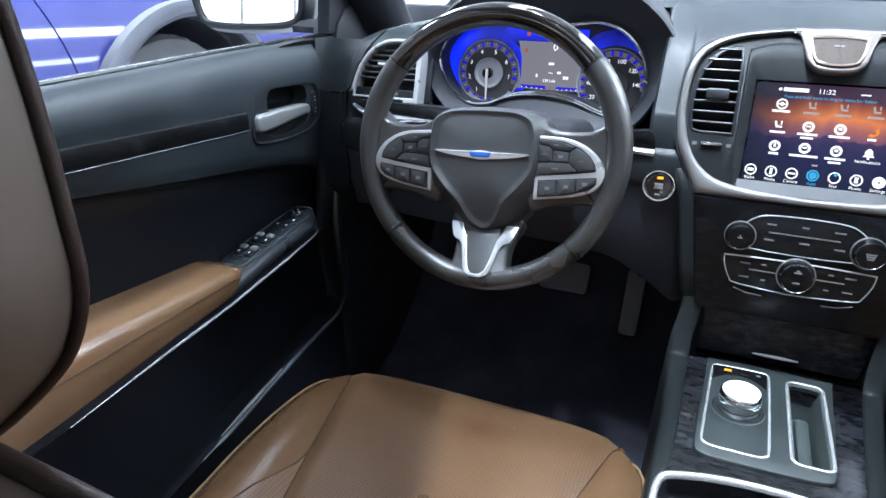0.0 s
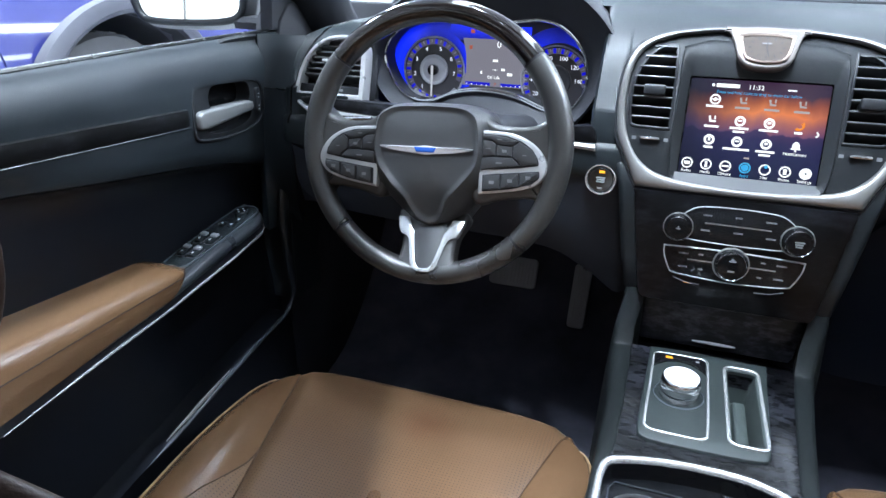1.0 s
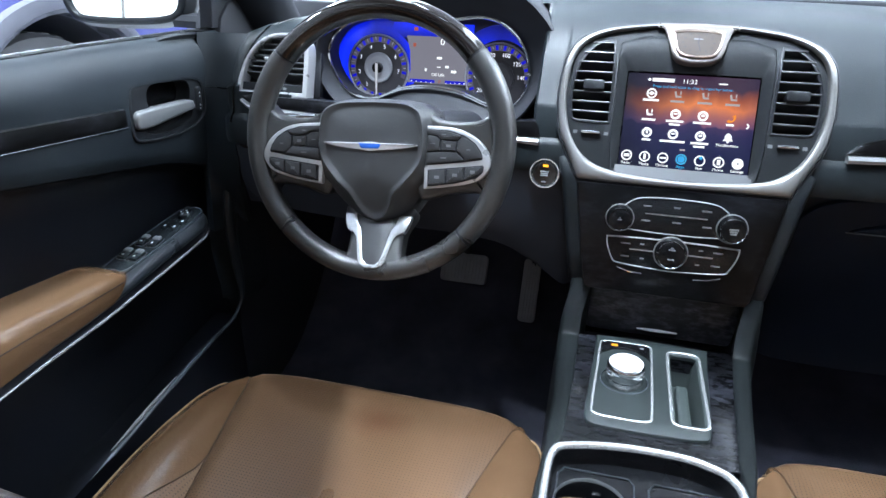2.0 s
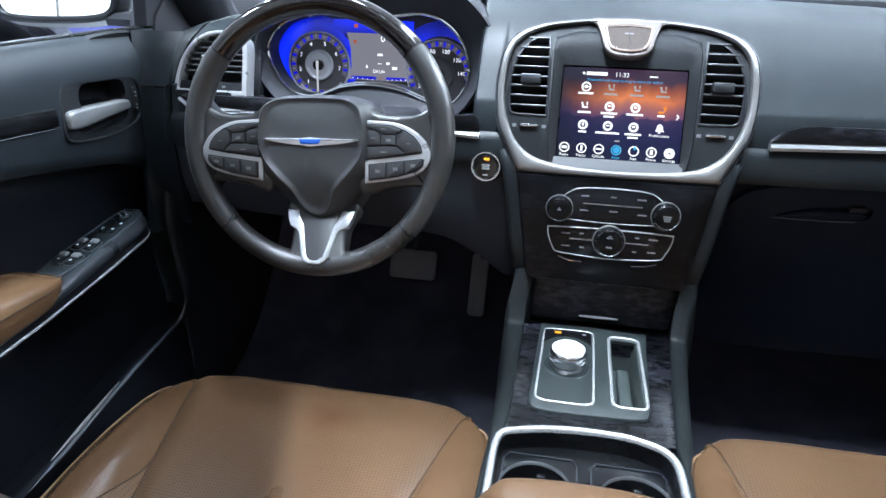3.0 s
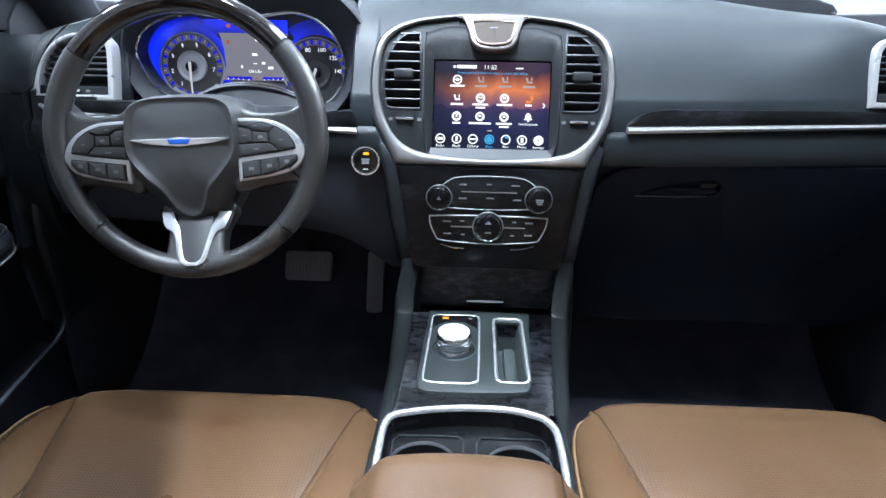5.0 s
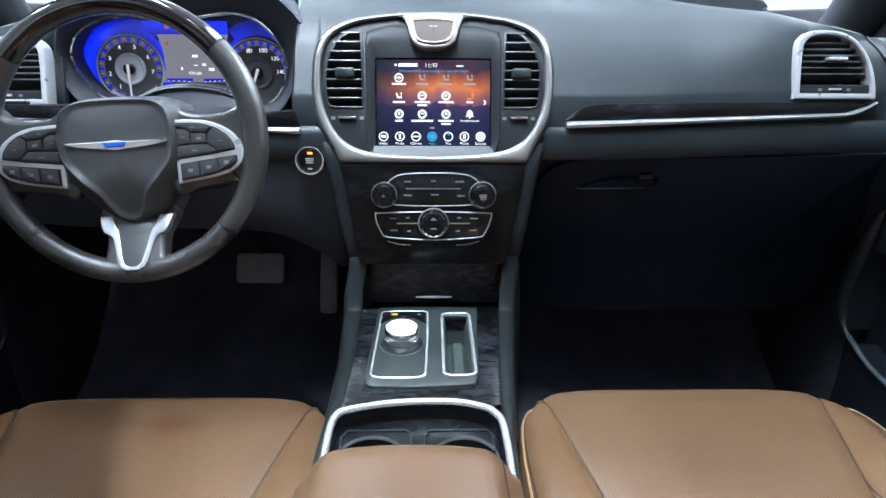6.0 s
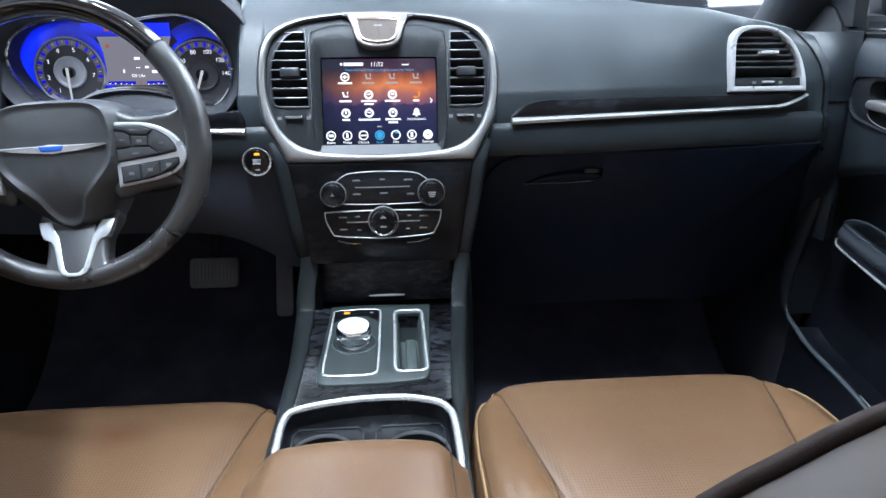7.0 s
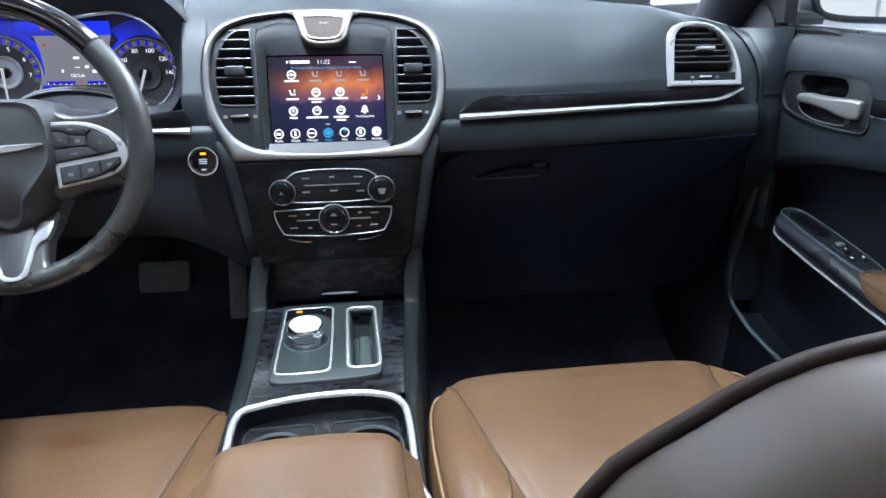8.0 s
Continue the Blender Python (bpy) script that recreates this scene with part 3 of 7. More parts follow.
xs_l = [-0.782, -0.775, -0.768, -0.76, -0.75, -0.74, -0.73, -0.72, -0.71, -0.70] + lin(-0.69, -0.615, 7) + lin(-0.61, -0.59, 5) + lin(-0.57, -0.25, 10) + lin(-0.236, -0.150, 20) + [-0.12, -0.06, 0.0]


def vent_outline(s, x0, z0, w=0.128, h=0.102):
    """Side vent: upright towards the car's middle, rounded down towards the door."""
    c = [(0, 0), (0, h * 0.72), (w * 0.05, h * 0.90), (w * 0.16, h * 0.985), (w * 0.38, h), (w * 0.58, h * 0.95), (w * 0.76, h * 0.80), (w * 0.90, h * 0.55), (w * 0.98, h * 0.25), (w, 0)]
    return spline([Vector((s * (x0 + a), z0 + b)) for a, b in c], 6, False)


VENTS, VENTPOS = {}, {-1: (0.586, 0.754), 1: (0.553, 0.7695)}
for s, x0, z0, y0 in ((-1, 0.586, 0.754, 1.034), (1, 0.553, 0.7695, 1.019)):
    m = plane_m((0, y0, 0.80), X, (0, 0.20, 1.0))
    o = [(p.x, p.y - 0.80) for p in vent_outline(s, x0, z0)]
    VENTS[s] = (m, resample([Vector(p) for p in o], 50))

cut = {s: slab(m, inset(o, 0.005), -0.075, 0.05) for s, (m, o) in VENTS.items()}
part("upper_panel", carve(dash_span(xs_r), cut[1]), DASH, dash, "dark grey soft grained upper dashboard", sharp=50)
part("upper_panel", carve(dash_span(xs_l), cut[-1]), DASH, dash, "dark grey soft grained upper dashboard", sharp=50)


def side_vent(s):
    m, o = VENTS[s]
    x0, z0 = VENTPOS[s]
    oo = [(p.x, p.y - 0.80) for p in vent_outline(s, x0, z0)]
    ii = [(p.x, p.y - 0.80) for p in vent_outline(s, x0 + 0.0095, z0 + 0.0085, 0.128 - 0.0185, 0.102 - 0.0150)]
    frame = part("air_vent", frame_ring(m, oo, ii, [(0, -0.02), (0, 0.003), (0.1, 0.0048), (0.5, 0.0055), (0.9, 0.0045), (1, 0.002), (1, -0.02)], count=140), SILVER, dash, "silver-framed outer air vent with black slats")
    inn = inset(o, 0.0085)
    xs, zs = [p.x for p in inn], [p.y for p in inn]
    part("backing", slab(m, inn, -0.074, -0.06), DARK, frame)
    lo, hi = min(zs), max(zs)
    part("lower_plate", slab(m, [p for p in resample(inn, 200) if p.y < lo + 0.017], -0.03, 0.002, 0.001), PLASTIC, frame)
    z = lo + 0.024
    while z < hi - 0.004:
        row = [p.x for p in resample(inn, 300) if abs(p.y - z) < 0.004]
        if row:
            a, b = min(row), max(row)
            part("slat", block(shift(m, (a + b) / 2, z, -0.03) @ pose(0, 0, 0, -18), b - a - 0.002, 0.0032, 0.028, 0.001), VENTBLACK, frame)
        z += 0.0092
    cx = (min(xs) + max(xs)) / 2
    part("vane_tab", block(shift(m, cx, lo + 0.054, -0.005), 0.030, 0.006, 0.012, 0.002), BRIGHT, frame, "bright vane tab")
    part("slider", block(shift(m, cx, lo + 0.008, 0.001), 0.022, 0.005, 0.004, 0.001), CHROME, frame, "small bright vent slider")
    for d in (-0.022, 0.022):
        part("mark", block(shift(m, cx + d, lo + 0.008, 0.002), 0.006, 0.004, 0.0006, 0), PRINTDIM, frame)


side_vent(-1)
side_vent(1)


def trim_strip(s, x0, x1, dz0, dz1, curl=0.0, tall=0.0095):
    """Wood strip with a silver strip under it, along the dashboard's face."""
    n = 40
    rings_w, rings_s = [], []
    for x in lin(x0, x1, n):
        k = (x - x0) / (x1 - x0)
        zb = 0.733 + dz0 + (dz1 - dz0) * k
        zt = zb + 0.003 + (0.0235 - 0.0095 * k) * max(0.02, math.sin(min(1, k / 0.13) * math.pi / 2) ** 0.6)
        if curl:
            zb += curl * max(0.0, (k - 0.88) / 0.12) ** 2
            zt = max(zt, zb + 0.001)
        y = 1.014 + 0.006 * sm(0.90, 1.0, k)
        rings_w.append([Vector((s * x, y, zb)), Vector((s * x, y - 0.004, zb + 0.001)), Vector((s * x, y - 0.005, (zb + zt) / 2)), Vector((s * x, y - 0.002, zt - 0.001)), Vector((s * x, y + 0.012, zt))])
        h = tall * (1 - 0.55 * k) * (1 - 0.25 * sm(0.90, 1.0, k))
        rings_s.append([Vector((s * x, y + 0.004, zb)), Vector((s * x, y - 0.010, zb - 0.0005)), Vector((s * x, y - 0.013, zb - h * 0.5)), Vector((s * x, y - 0.012, zb - h)), Vector((s * x, y + 0.004, zb - h))])
    part("wood_strip", loft(rings_w, True, True, True), WOODSTRIP, dash, "dark satin wood trim strip")
    part("silver_strip", loft(rings_s, True, True, True), STRIP, dash, "bright silver strip under the wood")


trim_strip(1, 0.205, 0.686, 0.002, 0.018, 0.016)
trim_strip(-1, 0.205, 0.29, -0.008, -0.008)
trim_strip(-1, 0.44, 0.70, -0.004, 0.008, 0.010, 0.014)

# black bead drawing the shade in the gap between the dashboard's ends and the doors
def dash_face(x, z):
    ring = dash_ring(x)[2:15]
    for a, b in zip(ring, ring[1:]):
        if b.z <= z <= a.z:
            return a.y + (b.y - a.y) * (a.z - z) / max(1e-6, a.z - b.z)
    return ring[-1].y


for s in (-1, 1):
    gap = spline([Vector(p) for p in ((0.652, 0.880), (0.683, 0.857), (0.707, 0.812), (0.717, 0.768), (0.720, 0.710))], 8, False)
    part("shut_line", tube([(s * p.x, dash_face(s * p.x, p.y) - 0.0004, p.y) for p in gap], 0.0019, seg=8), SHADEBLACK, dash, "black bead for the shade in the gap at the dashboard's end")

# glovebox and knee panels
gm = plane_m((0, 1.0065, 0.68), X, (0, -0.42, 1.0))
go = spline([(0.152, -0.12), (0.163, -0.068), (0.176, -0.036), (0.205, -0.013), (0.26, -0.004), (0.39, -0.001), (0.58, 0.003), (0.70, 0.008), (0.722, -0.004), (0.722, -0.12), (0.715, -0.33), (0.45, -0.35), (0.17, -0.34), (0.150, -0.22)], 5)
pull = resample(spline([Vector(p) for p in ((0.236, -0.0590), (0.268, -0.0430), (0.300, -0.0330), (0.340, -0.0285), (0.358, -0.0315), (0.3635, -0.0425), (0.358, -0.0540), (0.335, -0.0575), (0.285, -0.0610))], 6), 80)
glove = part("glovebox_door", carve(slab(gm, go, -0.03, 0.0, 0.004), slab(gm, pull, -0.014, 0.03)), LOWER, dash, "dark grey glovebox door, shut, shade in its colour")
part("handle_well", slab(gm, inset(pull, -0.002), -0.020, -0.0135), SHADEBLACK, glove)
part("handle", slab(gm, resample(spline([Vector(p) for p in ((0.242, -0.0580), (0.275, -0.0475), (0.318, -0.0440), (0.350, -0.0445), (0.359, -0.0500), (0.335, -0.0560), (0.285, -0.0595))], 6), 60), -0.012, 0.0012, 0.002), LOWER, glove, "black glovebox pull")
# Thin grey tube paints the highlight along the pull's lower edge.
part("handle_highlight", tube([gm @ Vector((a, -0.0605 + 0.06 * max(0.0, a - 0.305), 0.0008)) for a in lin(0.232, 0.345, 10)], 0.0011), EDGESHINE, glove)
part("latch", slab(gm, rrect(0.022, 0.010, 0.003, 3, 0.344, -0.0395), -0.010, -0.0012, 0.0015), PLASTIC, glove)
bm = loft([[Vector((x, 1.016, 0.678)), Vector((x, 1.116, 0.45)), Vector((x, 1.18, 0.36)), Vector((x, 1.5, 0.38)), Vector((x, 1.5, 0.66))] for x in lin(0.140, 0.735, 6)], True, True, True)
part("lower_panel", bm, LOWER, dash, "black lower dashboard under the glovebox, shade in its colour")
km = plane_m((0, 1.014, 0.66), X, (0, -0.22, 1.0))
ko = spline([(-0.150, 0.050), (-0.143, 0.022), (-0.133, -0.06), (-0.122, -0.145), (-0.15, -0.19), (-0.21, -0.150), (-0.30, -0.118), (-0.60, -0.110), (-0.71, -0.08), (-0.722, 0.0), (-0.70, 0.03), (-0.45, 0.035), (-0.26, 0.042), (-0.18, 0.056)], 5)
part("knee_panel", slab(km, ko, -0.06, 0.0, 0.012), KNEE, dash, "dark grey knee panel beside the steering column")
bm = loft([[Vector((x, 1.03, 0.66)), Vector((x, 1.075, 0.555)), Vector((x, 1.20, 0.545)), Vector((x, 1.6, 0.56)), Vector((x, 1.6, 0.66))] for x in lin(-0.735, -0.135, 6)], True, True, True)
part("lower_panel", bm, KNEE, dash, "black lower dashboard behind the knee panel")

# start button
bmx = plane_m((-0.192, 1.010, 0.674), X, (0, 0.05, 1))
sb = part("start_button", lathe(bmx, [(0.0225, -0.01), (0.0232, 0.004), (0.0222, 0.008), (0.0205, 0.008), (0.0190, 0.005), (0.0, 0.005)]), BRIGHT, dash, "silver-ringed black engine start button")
part("cap", lathe(bmx, [(0.0188, 0.0), (0.0188, 0.006), (0.017, 0.0075), (0.0, 0.0078)]), GLOSS, sb)
part("amber_light", block(shift(bmx, 0.001, 0.0118, 0.0076), 0.008, 0.0035, 0.0008, 0), AMBER, sb)
for i, (w, v) in enumerate(((0.013, 0.003), (0.011, 0.0), (0.012, -0.003))):
    part("lettering_bar", block(shift(bmx, 0, v, 0.0076), w, 0.0019, 0.0005, 0), PRINT, sb)
part("lettering_bar", block(shift(bmx, 0, -0.0125, 0.0076), 0.007, 0.002, 0.0005, 0), PRINT, sb)

# ---------- centre stack ----------
stack = root("center_stack", (0, 1.05, 0.44), "black centre stack in a silver bezel with touchscreen and climate controls", "centre stack")
SM = plane_m((0, 1.0, 0.70), X, (0, 0.287, 0.958))
KZ = 1 / 0.958


def sz(pts):
    return [Vector((x, (z - 0.70) * KZ)) for x, z in pts]


half_out = [(0, 0.6735), (-0.09, 0.6735), (-0.138, 0.6740), (-0.1445, 0.676), (-0.150, 0.688), (-0.162, 0.710), (-0.175, 0.735), (-0.1805, 0.762), (-0.1825, 0.79), (-0.1795, 0.829), (-0.171, 0.8515), (-0.1545, 0.8680), (-0.124, 0.8798), (-0.085, 0.8862), (-0.04, 0.8900), (0, 0.8912)]
half_in = [(0, 0.6825), (-0.055, 0.6845), (-0.095, 0.689), (-0.125, 0.698), (-0.148, 0.716), (-0.163, 0.742), (-0.1705, 0.770), (-0.172, 0.795), (-0.170, 0.828), (-0.162, 0.850), (-0.145, 0.8650), (-0.115, 0.8765), (-0.085, 0.8815), (-0.055, 0.8850), (-0.02, 0.8862), (0, 0.8864)]
b_out = spline(sz(mirror_x(half_out)), 4)
b_in = spline(sz(mirror_x(half_in)), 4)
part("bezel", bend(frame_ring(SM, b_out, b_in, [(0, -0.03), (0, 0.003), (0.12, 0.007), (0.35, 0.009), (0.75, 0.009), (0.93, 0.0065), (1, 0.003), (1, -0.03)], count=160)), SATIN, stack, "satin silver bezel round the screen and vents", sharp=60)

vent_o = {}
for s in (-1, 1):
    vent_o[s] = spline([Vector((s * a, (b - 0.70) * KZ)) for a, b in [(0.109, 0.760), (0.111, 0.756), (0.135, 0.756), (0.156, 0.757), (0.162, 0.764), (0.1645, 0.79), (0.163, 0.815), (0.155, 0.838), (0.140, 0.857), (0.125, 0.864), (0.114, 0.8645), (0.112, 0.860), (0.110, 0.81)]], 4)
face = slab(SM, inset(b_in, -0.002), -0.03, -0.004)
well_o = [Vector(p) for p in ((-0.0985, -0.0120), (0.0985, -0.0120), (0.1040, 0.030), (0.1045, 0.150), (0.1020, 0.172), (0.070, 0.182), (-0.070, 0.182), (-0.1020, 0.172), (-0.1045, 0.150), (-0.1040, 0.030))]
face = carve(face, slab(SM, vent_o[-1], -0.05, 0.05), slab(SM, vent_o[1], -0.05, 0.05), slab(SM, well_o, -0.05, 0.05))
part("face_panel", bend(face), FACEBLACK, stack, "matt black panel round the screen", sharp=30)
part("screen_recess", bend(slab(SM, rrect(0.212, 0.200, 0.004, 3, 0, 0.0875), -0.030, -0.0130)), SHADEBLACK, stack)
# the screen sits in a funnel: rounded lips beside the vents, sloping in to the display
lip = [Vector(p) for p in resample(well_o, 120)]
deep = resample([Vector(p) for p in ((-0.0890, -0.0020), (0.0890, -0.0020), (0.0895, 0.030), (0.0900, 0.125), (0.0900, 0.1345), (0.060, 0.1350), (-0.060, 0.1350), (-0.0900, 0.1345), (-0.0900, 0.125), (-0.0895, 0.030))], 120)
rings = [[SM @ Vector((*(p.lerp(q, k)), n)) for p, q in zip(lip, deep)] for k, n in ((-0.02, -0.0080), (0.0, -0.0030), (0.10, -0.0012), (0.24, -0.0022), (0.5, -0.0060), (1.0, -0.0122))]
part("screen_funnel", bend(loft(rings, True)), FACEBLACK, stack, "black funnel round the display", sharp=50)
bm = bmesh.new()
bm.faces.new([bm.verts.new(SM @ Vector(p)) for p in [(-0.055, -0.0178, 0.0040), (0.055, -0.0178, 0.0040), (0.092, -0.0135, 0.0032), (0.0925, -0.0005, -0.0088), (-0.0925, -0.0005, -0.0088), (-0.092, -0.0135, 0.0032)]])
part("screen_lip", bm, LIP, stack)
part("gasket", bend(frame_ring(SM, inset(b_out, -0.0035), inset(b_out, 0.001), [(0, -0.03), (0, 0.001), (0.5, 0.003), (1, 0.001), (1, -0.03)], count=160)), DARK, stack)


def center_vent(s):
    o = vent_o[s]
    v = part("air_vent", bend(inner_ring(SM, inset(o, -0.003), 0.004, -0.03, -0.0025)), PLASTIC, stack, "black slatted centre air vent")
    part("backing", bend(slab(SM, o, -0.06, -0.05)), DARK, v)
    zs = [p.y for p in o]
    lo, hi = min(zs), max(zs)
    z = lo + 0.007
    while z < hi - 0.002:
        row = [p.x for p in resample(o, 300) if abs(p.y - z) < 0.003]
        a, b = min(row), max(row)
        part("slat", bend(block(shift(SM, (a + b) / 2, z, -0.03) @ pose(0, 0, 0, -14), b - a - 0.001, 0.0030, 0.030, 0.0012)), VENTBLACK, v)
        z += 0.0142
    part("vane_tab", block(shift(SM, s * 0.135, 0.1090, -0.012), 0.030, 0.0150, 0.019, 0.003), PLASTIC, v, "black vane tab")
    part("tab_edge", tube([SM @ Vector((s * 0.135 + a, 0.1012 + 0.0012 * abs(a) / 0.015, -0.0022)) for a in lin(-0.0145, 0.0145, 7)], 0.0009, seg=6), SATIN, v, "bright edge of the vane tab")
    part("slider", block(shift(SM, s * 0.132, 0.0415, -0.004), 0.027, 0.0042, 0.0055, 0.0012), CHROME, v, "bright vent slider")
    for d in (-0.022, 0.022):
        part("mark", block(shift(SM, s * 0.132 + d, 0.0412, -0.0042), 0.006, 0.0048, 0.0008, 0), PRINTDIM, v)


center_vent(-1)
center_vent(1)

# clock
CLOCKBIB = mat("clock_bib", (0.135, 0.118, 0.110), 0.46, 0.7)
vary(CLOCKBIB, (0.135, 0.118, 0.110), 0.08, 30, (0.42, 0.52))
c_out = spline(sz([(-0.0540, 0.8880), (-0.0445, 0.881), (-0.0385, 0.866), (-0.0330, 0.850), (-0.021, 0.8405), (0, 0.8382), (0.021, 0.8405), (0.0330, 0.850), (0.0385, 0.866), (0.0445, 0.881), (0.0540, 0.8880), (0, 0.8915)]), 5)
part("clock_surround", bend(slab(SM, c_out, -0.02, 0.0090, 0.0045, None, 5)), CLOCKBIB, stack, "satin silver bib round the clock")
c_mid = spline(sz([(-0.0315, 0.8800), (-0.0330, 0.8740), (-0.0290, 0.857), (-0.0215, 0.8480), (0, 0.8450), (0.0215, 0.8480), (0.0290, 0.857), (0.0330, 0.8740), (0.0315, 0.8800), (0, 0.8825)]), 5)
CLOCKRING = mat("clock_ring", (0.50, 0.38, 0.32), 0.16, 1.0)
ck = part("clock", bend(inner_ring(SM, c_mid, 0.0036, 0.004, 0.0125)), CLOCKRING, stack, "analogue clock with bright ring and pale face")
part("clock_face", bend(slab(SM, inset(c_mid, 0.0032), 0.006, 0.0103)), CLOCKFACE, ck)
cc = Vector((0, (0.865 - 0.70) * KZ))
for k in range(12):
    a = radians(30 * k)
    rx, ry = 0.0205, 0.0125
    mm = shift(SM, rx * math.sin(a), cc.y + ry * math.cos(a), 0.0104) @ pose(0, 0, 0, 0, 0, -30 * k)
    part("hour_mark", bend(block(mm, 0.0010, 0.0034, 0.0006, 0)), DARK, ck)
for ang, ln in ((-10, 0.010), (195, 0.013)):
    mm = shift(SM, 0, cc.y, 0.0106) @ pose(0, 0, 0, 0, 0, ang) @ Matrix.Translation((0, ln / 2 - 0.001, 0))
    part("pointer", bend(block(mm, 0.0012, ln, 0.0006, 0)), DARK, ck)
part("face_print", bend(block(shift(SM, 0, cc.y + 0.005, 0.0104), 0.012, 0.0016, 0.0005, 0)), PRINTDIM, ck)

# touchscreen
N0 = -0.0115
ts = part("touchscreen", slab(SM, rrect(0.176, 0.1335, 0.002, 2, 0, 0.0655), -0.0125, N0), SCREEN, stack, "lit colour touchscreen with rows of round icons")


def disc(u, v, r, n, seg=20, ry=None):
    return slab(SM, [Vector((u + r * math.cos(2 * math.pi * k / seg), v + (ry or r) * math.sin(2 * math.pi * k / seg))) for k in range(seg)], N0 + n, N0 + n + 0.0003)


def hoop(u, v, r, w, n, seg=20):
    o = [Vector((u + r * math.cos(2 * math.pi * k / seg), v + r * math.sin(2 * math.pi * k / seg))) for k in range(seg)]
    return inner_ring(SM, o, w, N0 + n, N0 + n + 0.0003)


def bar(u, v, w, h, material, n=0.0002, name="label_bar"):
    part(name, block(shift(SM, u, v, N0 + n), w, h, 0.0003, 0), material, ts)


def at_uv(fx, v):
    """Place on the screen: fx 0..1 rightwards, v metres up from its lower edge."""
    return -0.0850 + 0.1715 * fx, v


words("time_text", "11:32", 0.0088, shift(SM, *at_uv(0.475, 0.1235), N0 + 0.0002), ICON, ts, wide=1.05)
bar(*at_uv(0.265, 0.1240), 0.030, 0.0050, ICON)
part("icon", disc(*at_uv(0.155, 0.1240), 0.0022, 0.0002, 6), ICON, ts)
bar(*at_uv(0.735, 0.1228), 0.011, 0.0018, ICON)
words("hint_text", "Press and hold icons to drag to menu bar below", 0.0056, shift(SM, *at_uv(0.500, 0.1150), N0 + 0.0002), ICONBLUE, ts, wide=0.98)
COLS = (0.185, 0.395, 0.610, 0.825)
rows3 = [(0.1045, 0.0950, (0, 1, 1, 1)), (0.0770, 0.0672, (1, 2, 2, 3)), (0.0488, 0.0385, (2, 2, 2, 4))]
for vi, vl, kinds in rows3:
    for c, (fx, kind) in enumerate(zip(COLS, kinds)):
        u, v = at_uv(fx, vi)
        if kind in (0, 2):
            part("icon", hoop(u, v, 0.0072, 0.0022 if kind == 0 else 0.0032, 0.0002), ICON, ts)
            if kind == 0:
                part("icon", disc(u, v, 0.0028, 0.0002, 8), ICON, ts)
                bar(u, v, 0.010, 0.0014, ICON, name="icon")
            else:
                bar(u, v + 0.0006, (0.0030, 0.0052, 0.0044, 0.004)[c], (0.0046, 0.0022, 0.0034, 0.003)[c], ICON, name="icon")
        elif kind == 1:
            dim = ICONDIM if vi > 0.09 else ICON
            for du, dv, w, h, ang in ((0.0008, -0.0026, 0.0080, 0.0026, 0), (-0.0030, 0.0010, 0.0026, 0.0072, 14), (0.0034, 0.0026, 0.0018, 0.0050, 0)):
                part("icon", block(shift(SM, u + du, v + dv, N0 + 0.0002) @ pose(0, 0, 0, 0, 0, ang), w, h, 0.0003, 0), dim, ts)
        elif kind == 3:
            part("icon", tube([SM @ Vector((u + 0.0052 * math.cos(a), v + 0.0052 * math.sin(a), N0 + 0.0004)) for a in (radians(d) for d in range(225, 406, 18))], lambda k: 0.0010 + 0.0014 * abs(2 * k - 1), flat=0.3, up=(0, -0.958, 0.287)), ICONORANGE, ts)
        else:
            part("icon", slab(SM, [Vector((u + a, v + b)) for a, b in ((-0.0066, -0.004), (0.0066, -0.004), (0.0046, -0.001), (0.0044, 0.003), (0.0016, 0.0066), (-0.0016, 0.0066), (-0.0044, 0.003), (-0.0046, -0.001))], N0 + 0.0002, N0 + 0.0005), ICON, ts)
            part("icon", disc(u, v - 0.0055, 0.0016, 0.0002, 10), ICON, ts)
        u, v = at_uv(fx, vl)
        dim = ICONDIM if (kind == 1 and vi > 0.09) else ICON
        w = {0: 0.022, 1: 0.019, 2: 0.024, 3: 0.010, 4: 0.026}[kind]
        if vi < 0.06 and c == 0:
            w = 0.012
        if vi < 0.06 and c == 1:
            w = 0.034
        if kind == 4:
            words("caption", "Notifications", 0.0056, shift(SM, u, v, N0 + 0.0002), dim, ts)
        else:
            bar(u, v, w, 0.0030, dim)
        if kind == 2 and (vi, c) in ((0.0770, 1), (0.0488, 2)):
            bar(u, v - 0.0048, w * 0.62, 0.0028, dim)
part("icon", tube([SM @ Vector((u_, v_, N0 + 0.0004)) for u_, v_ in ((0.0785, 0.0705), (0.0812, 0.0670), (0.0785, 0.0635))], 0.0011, up=(0, -0.958, 0.287)), ICON, ts)
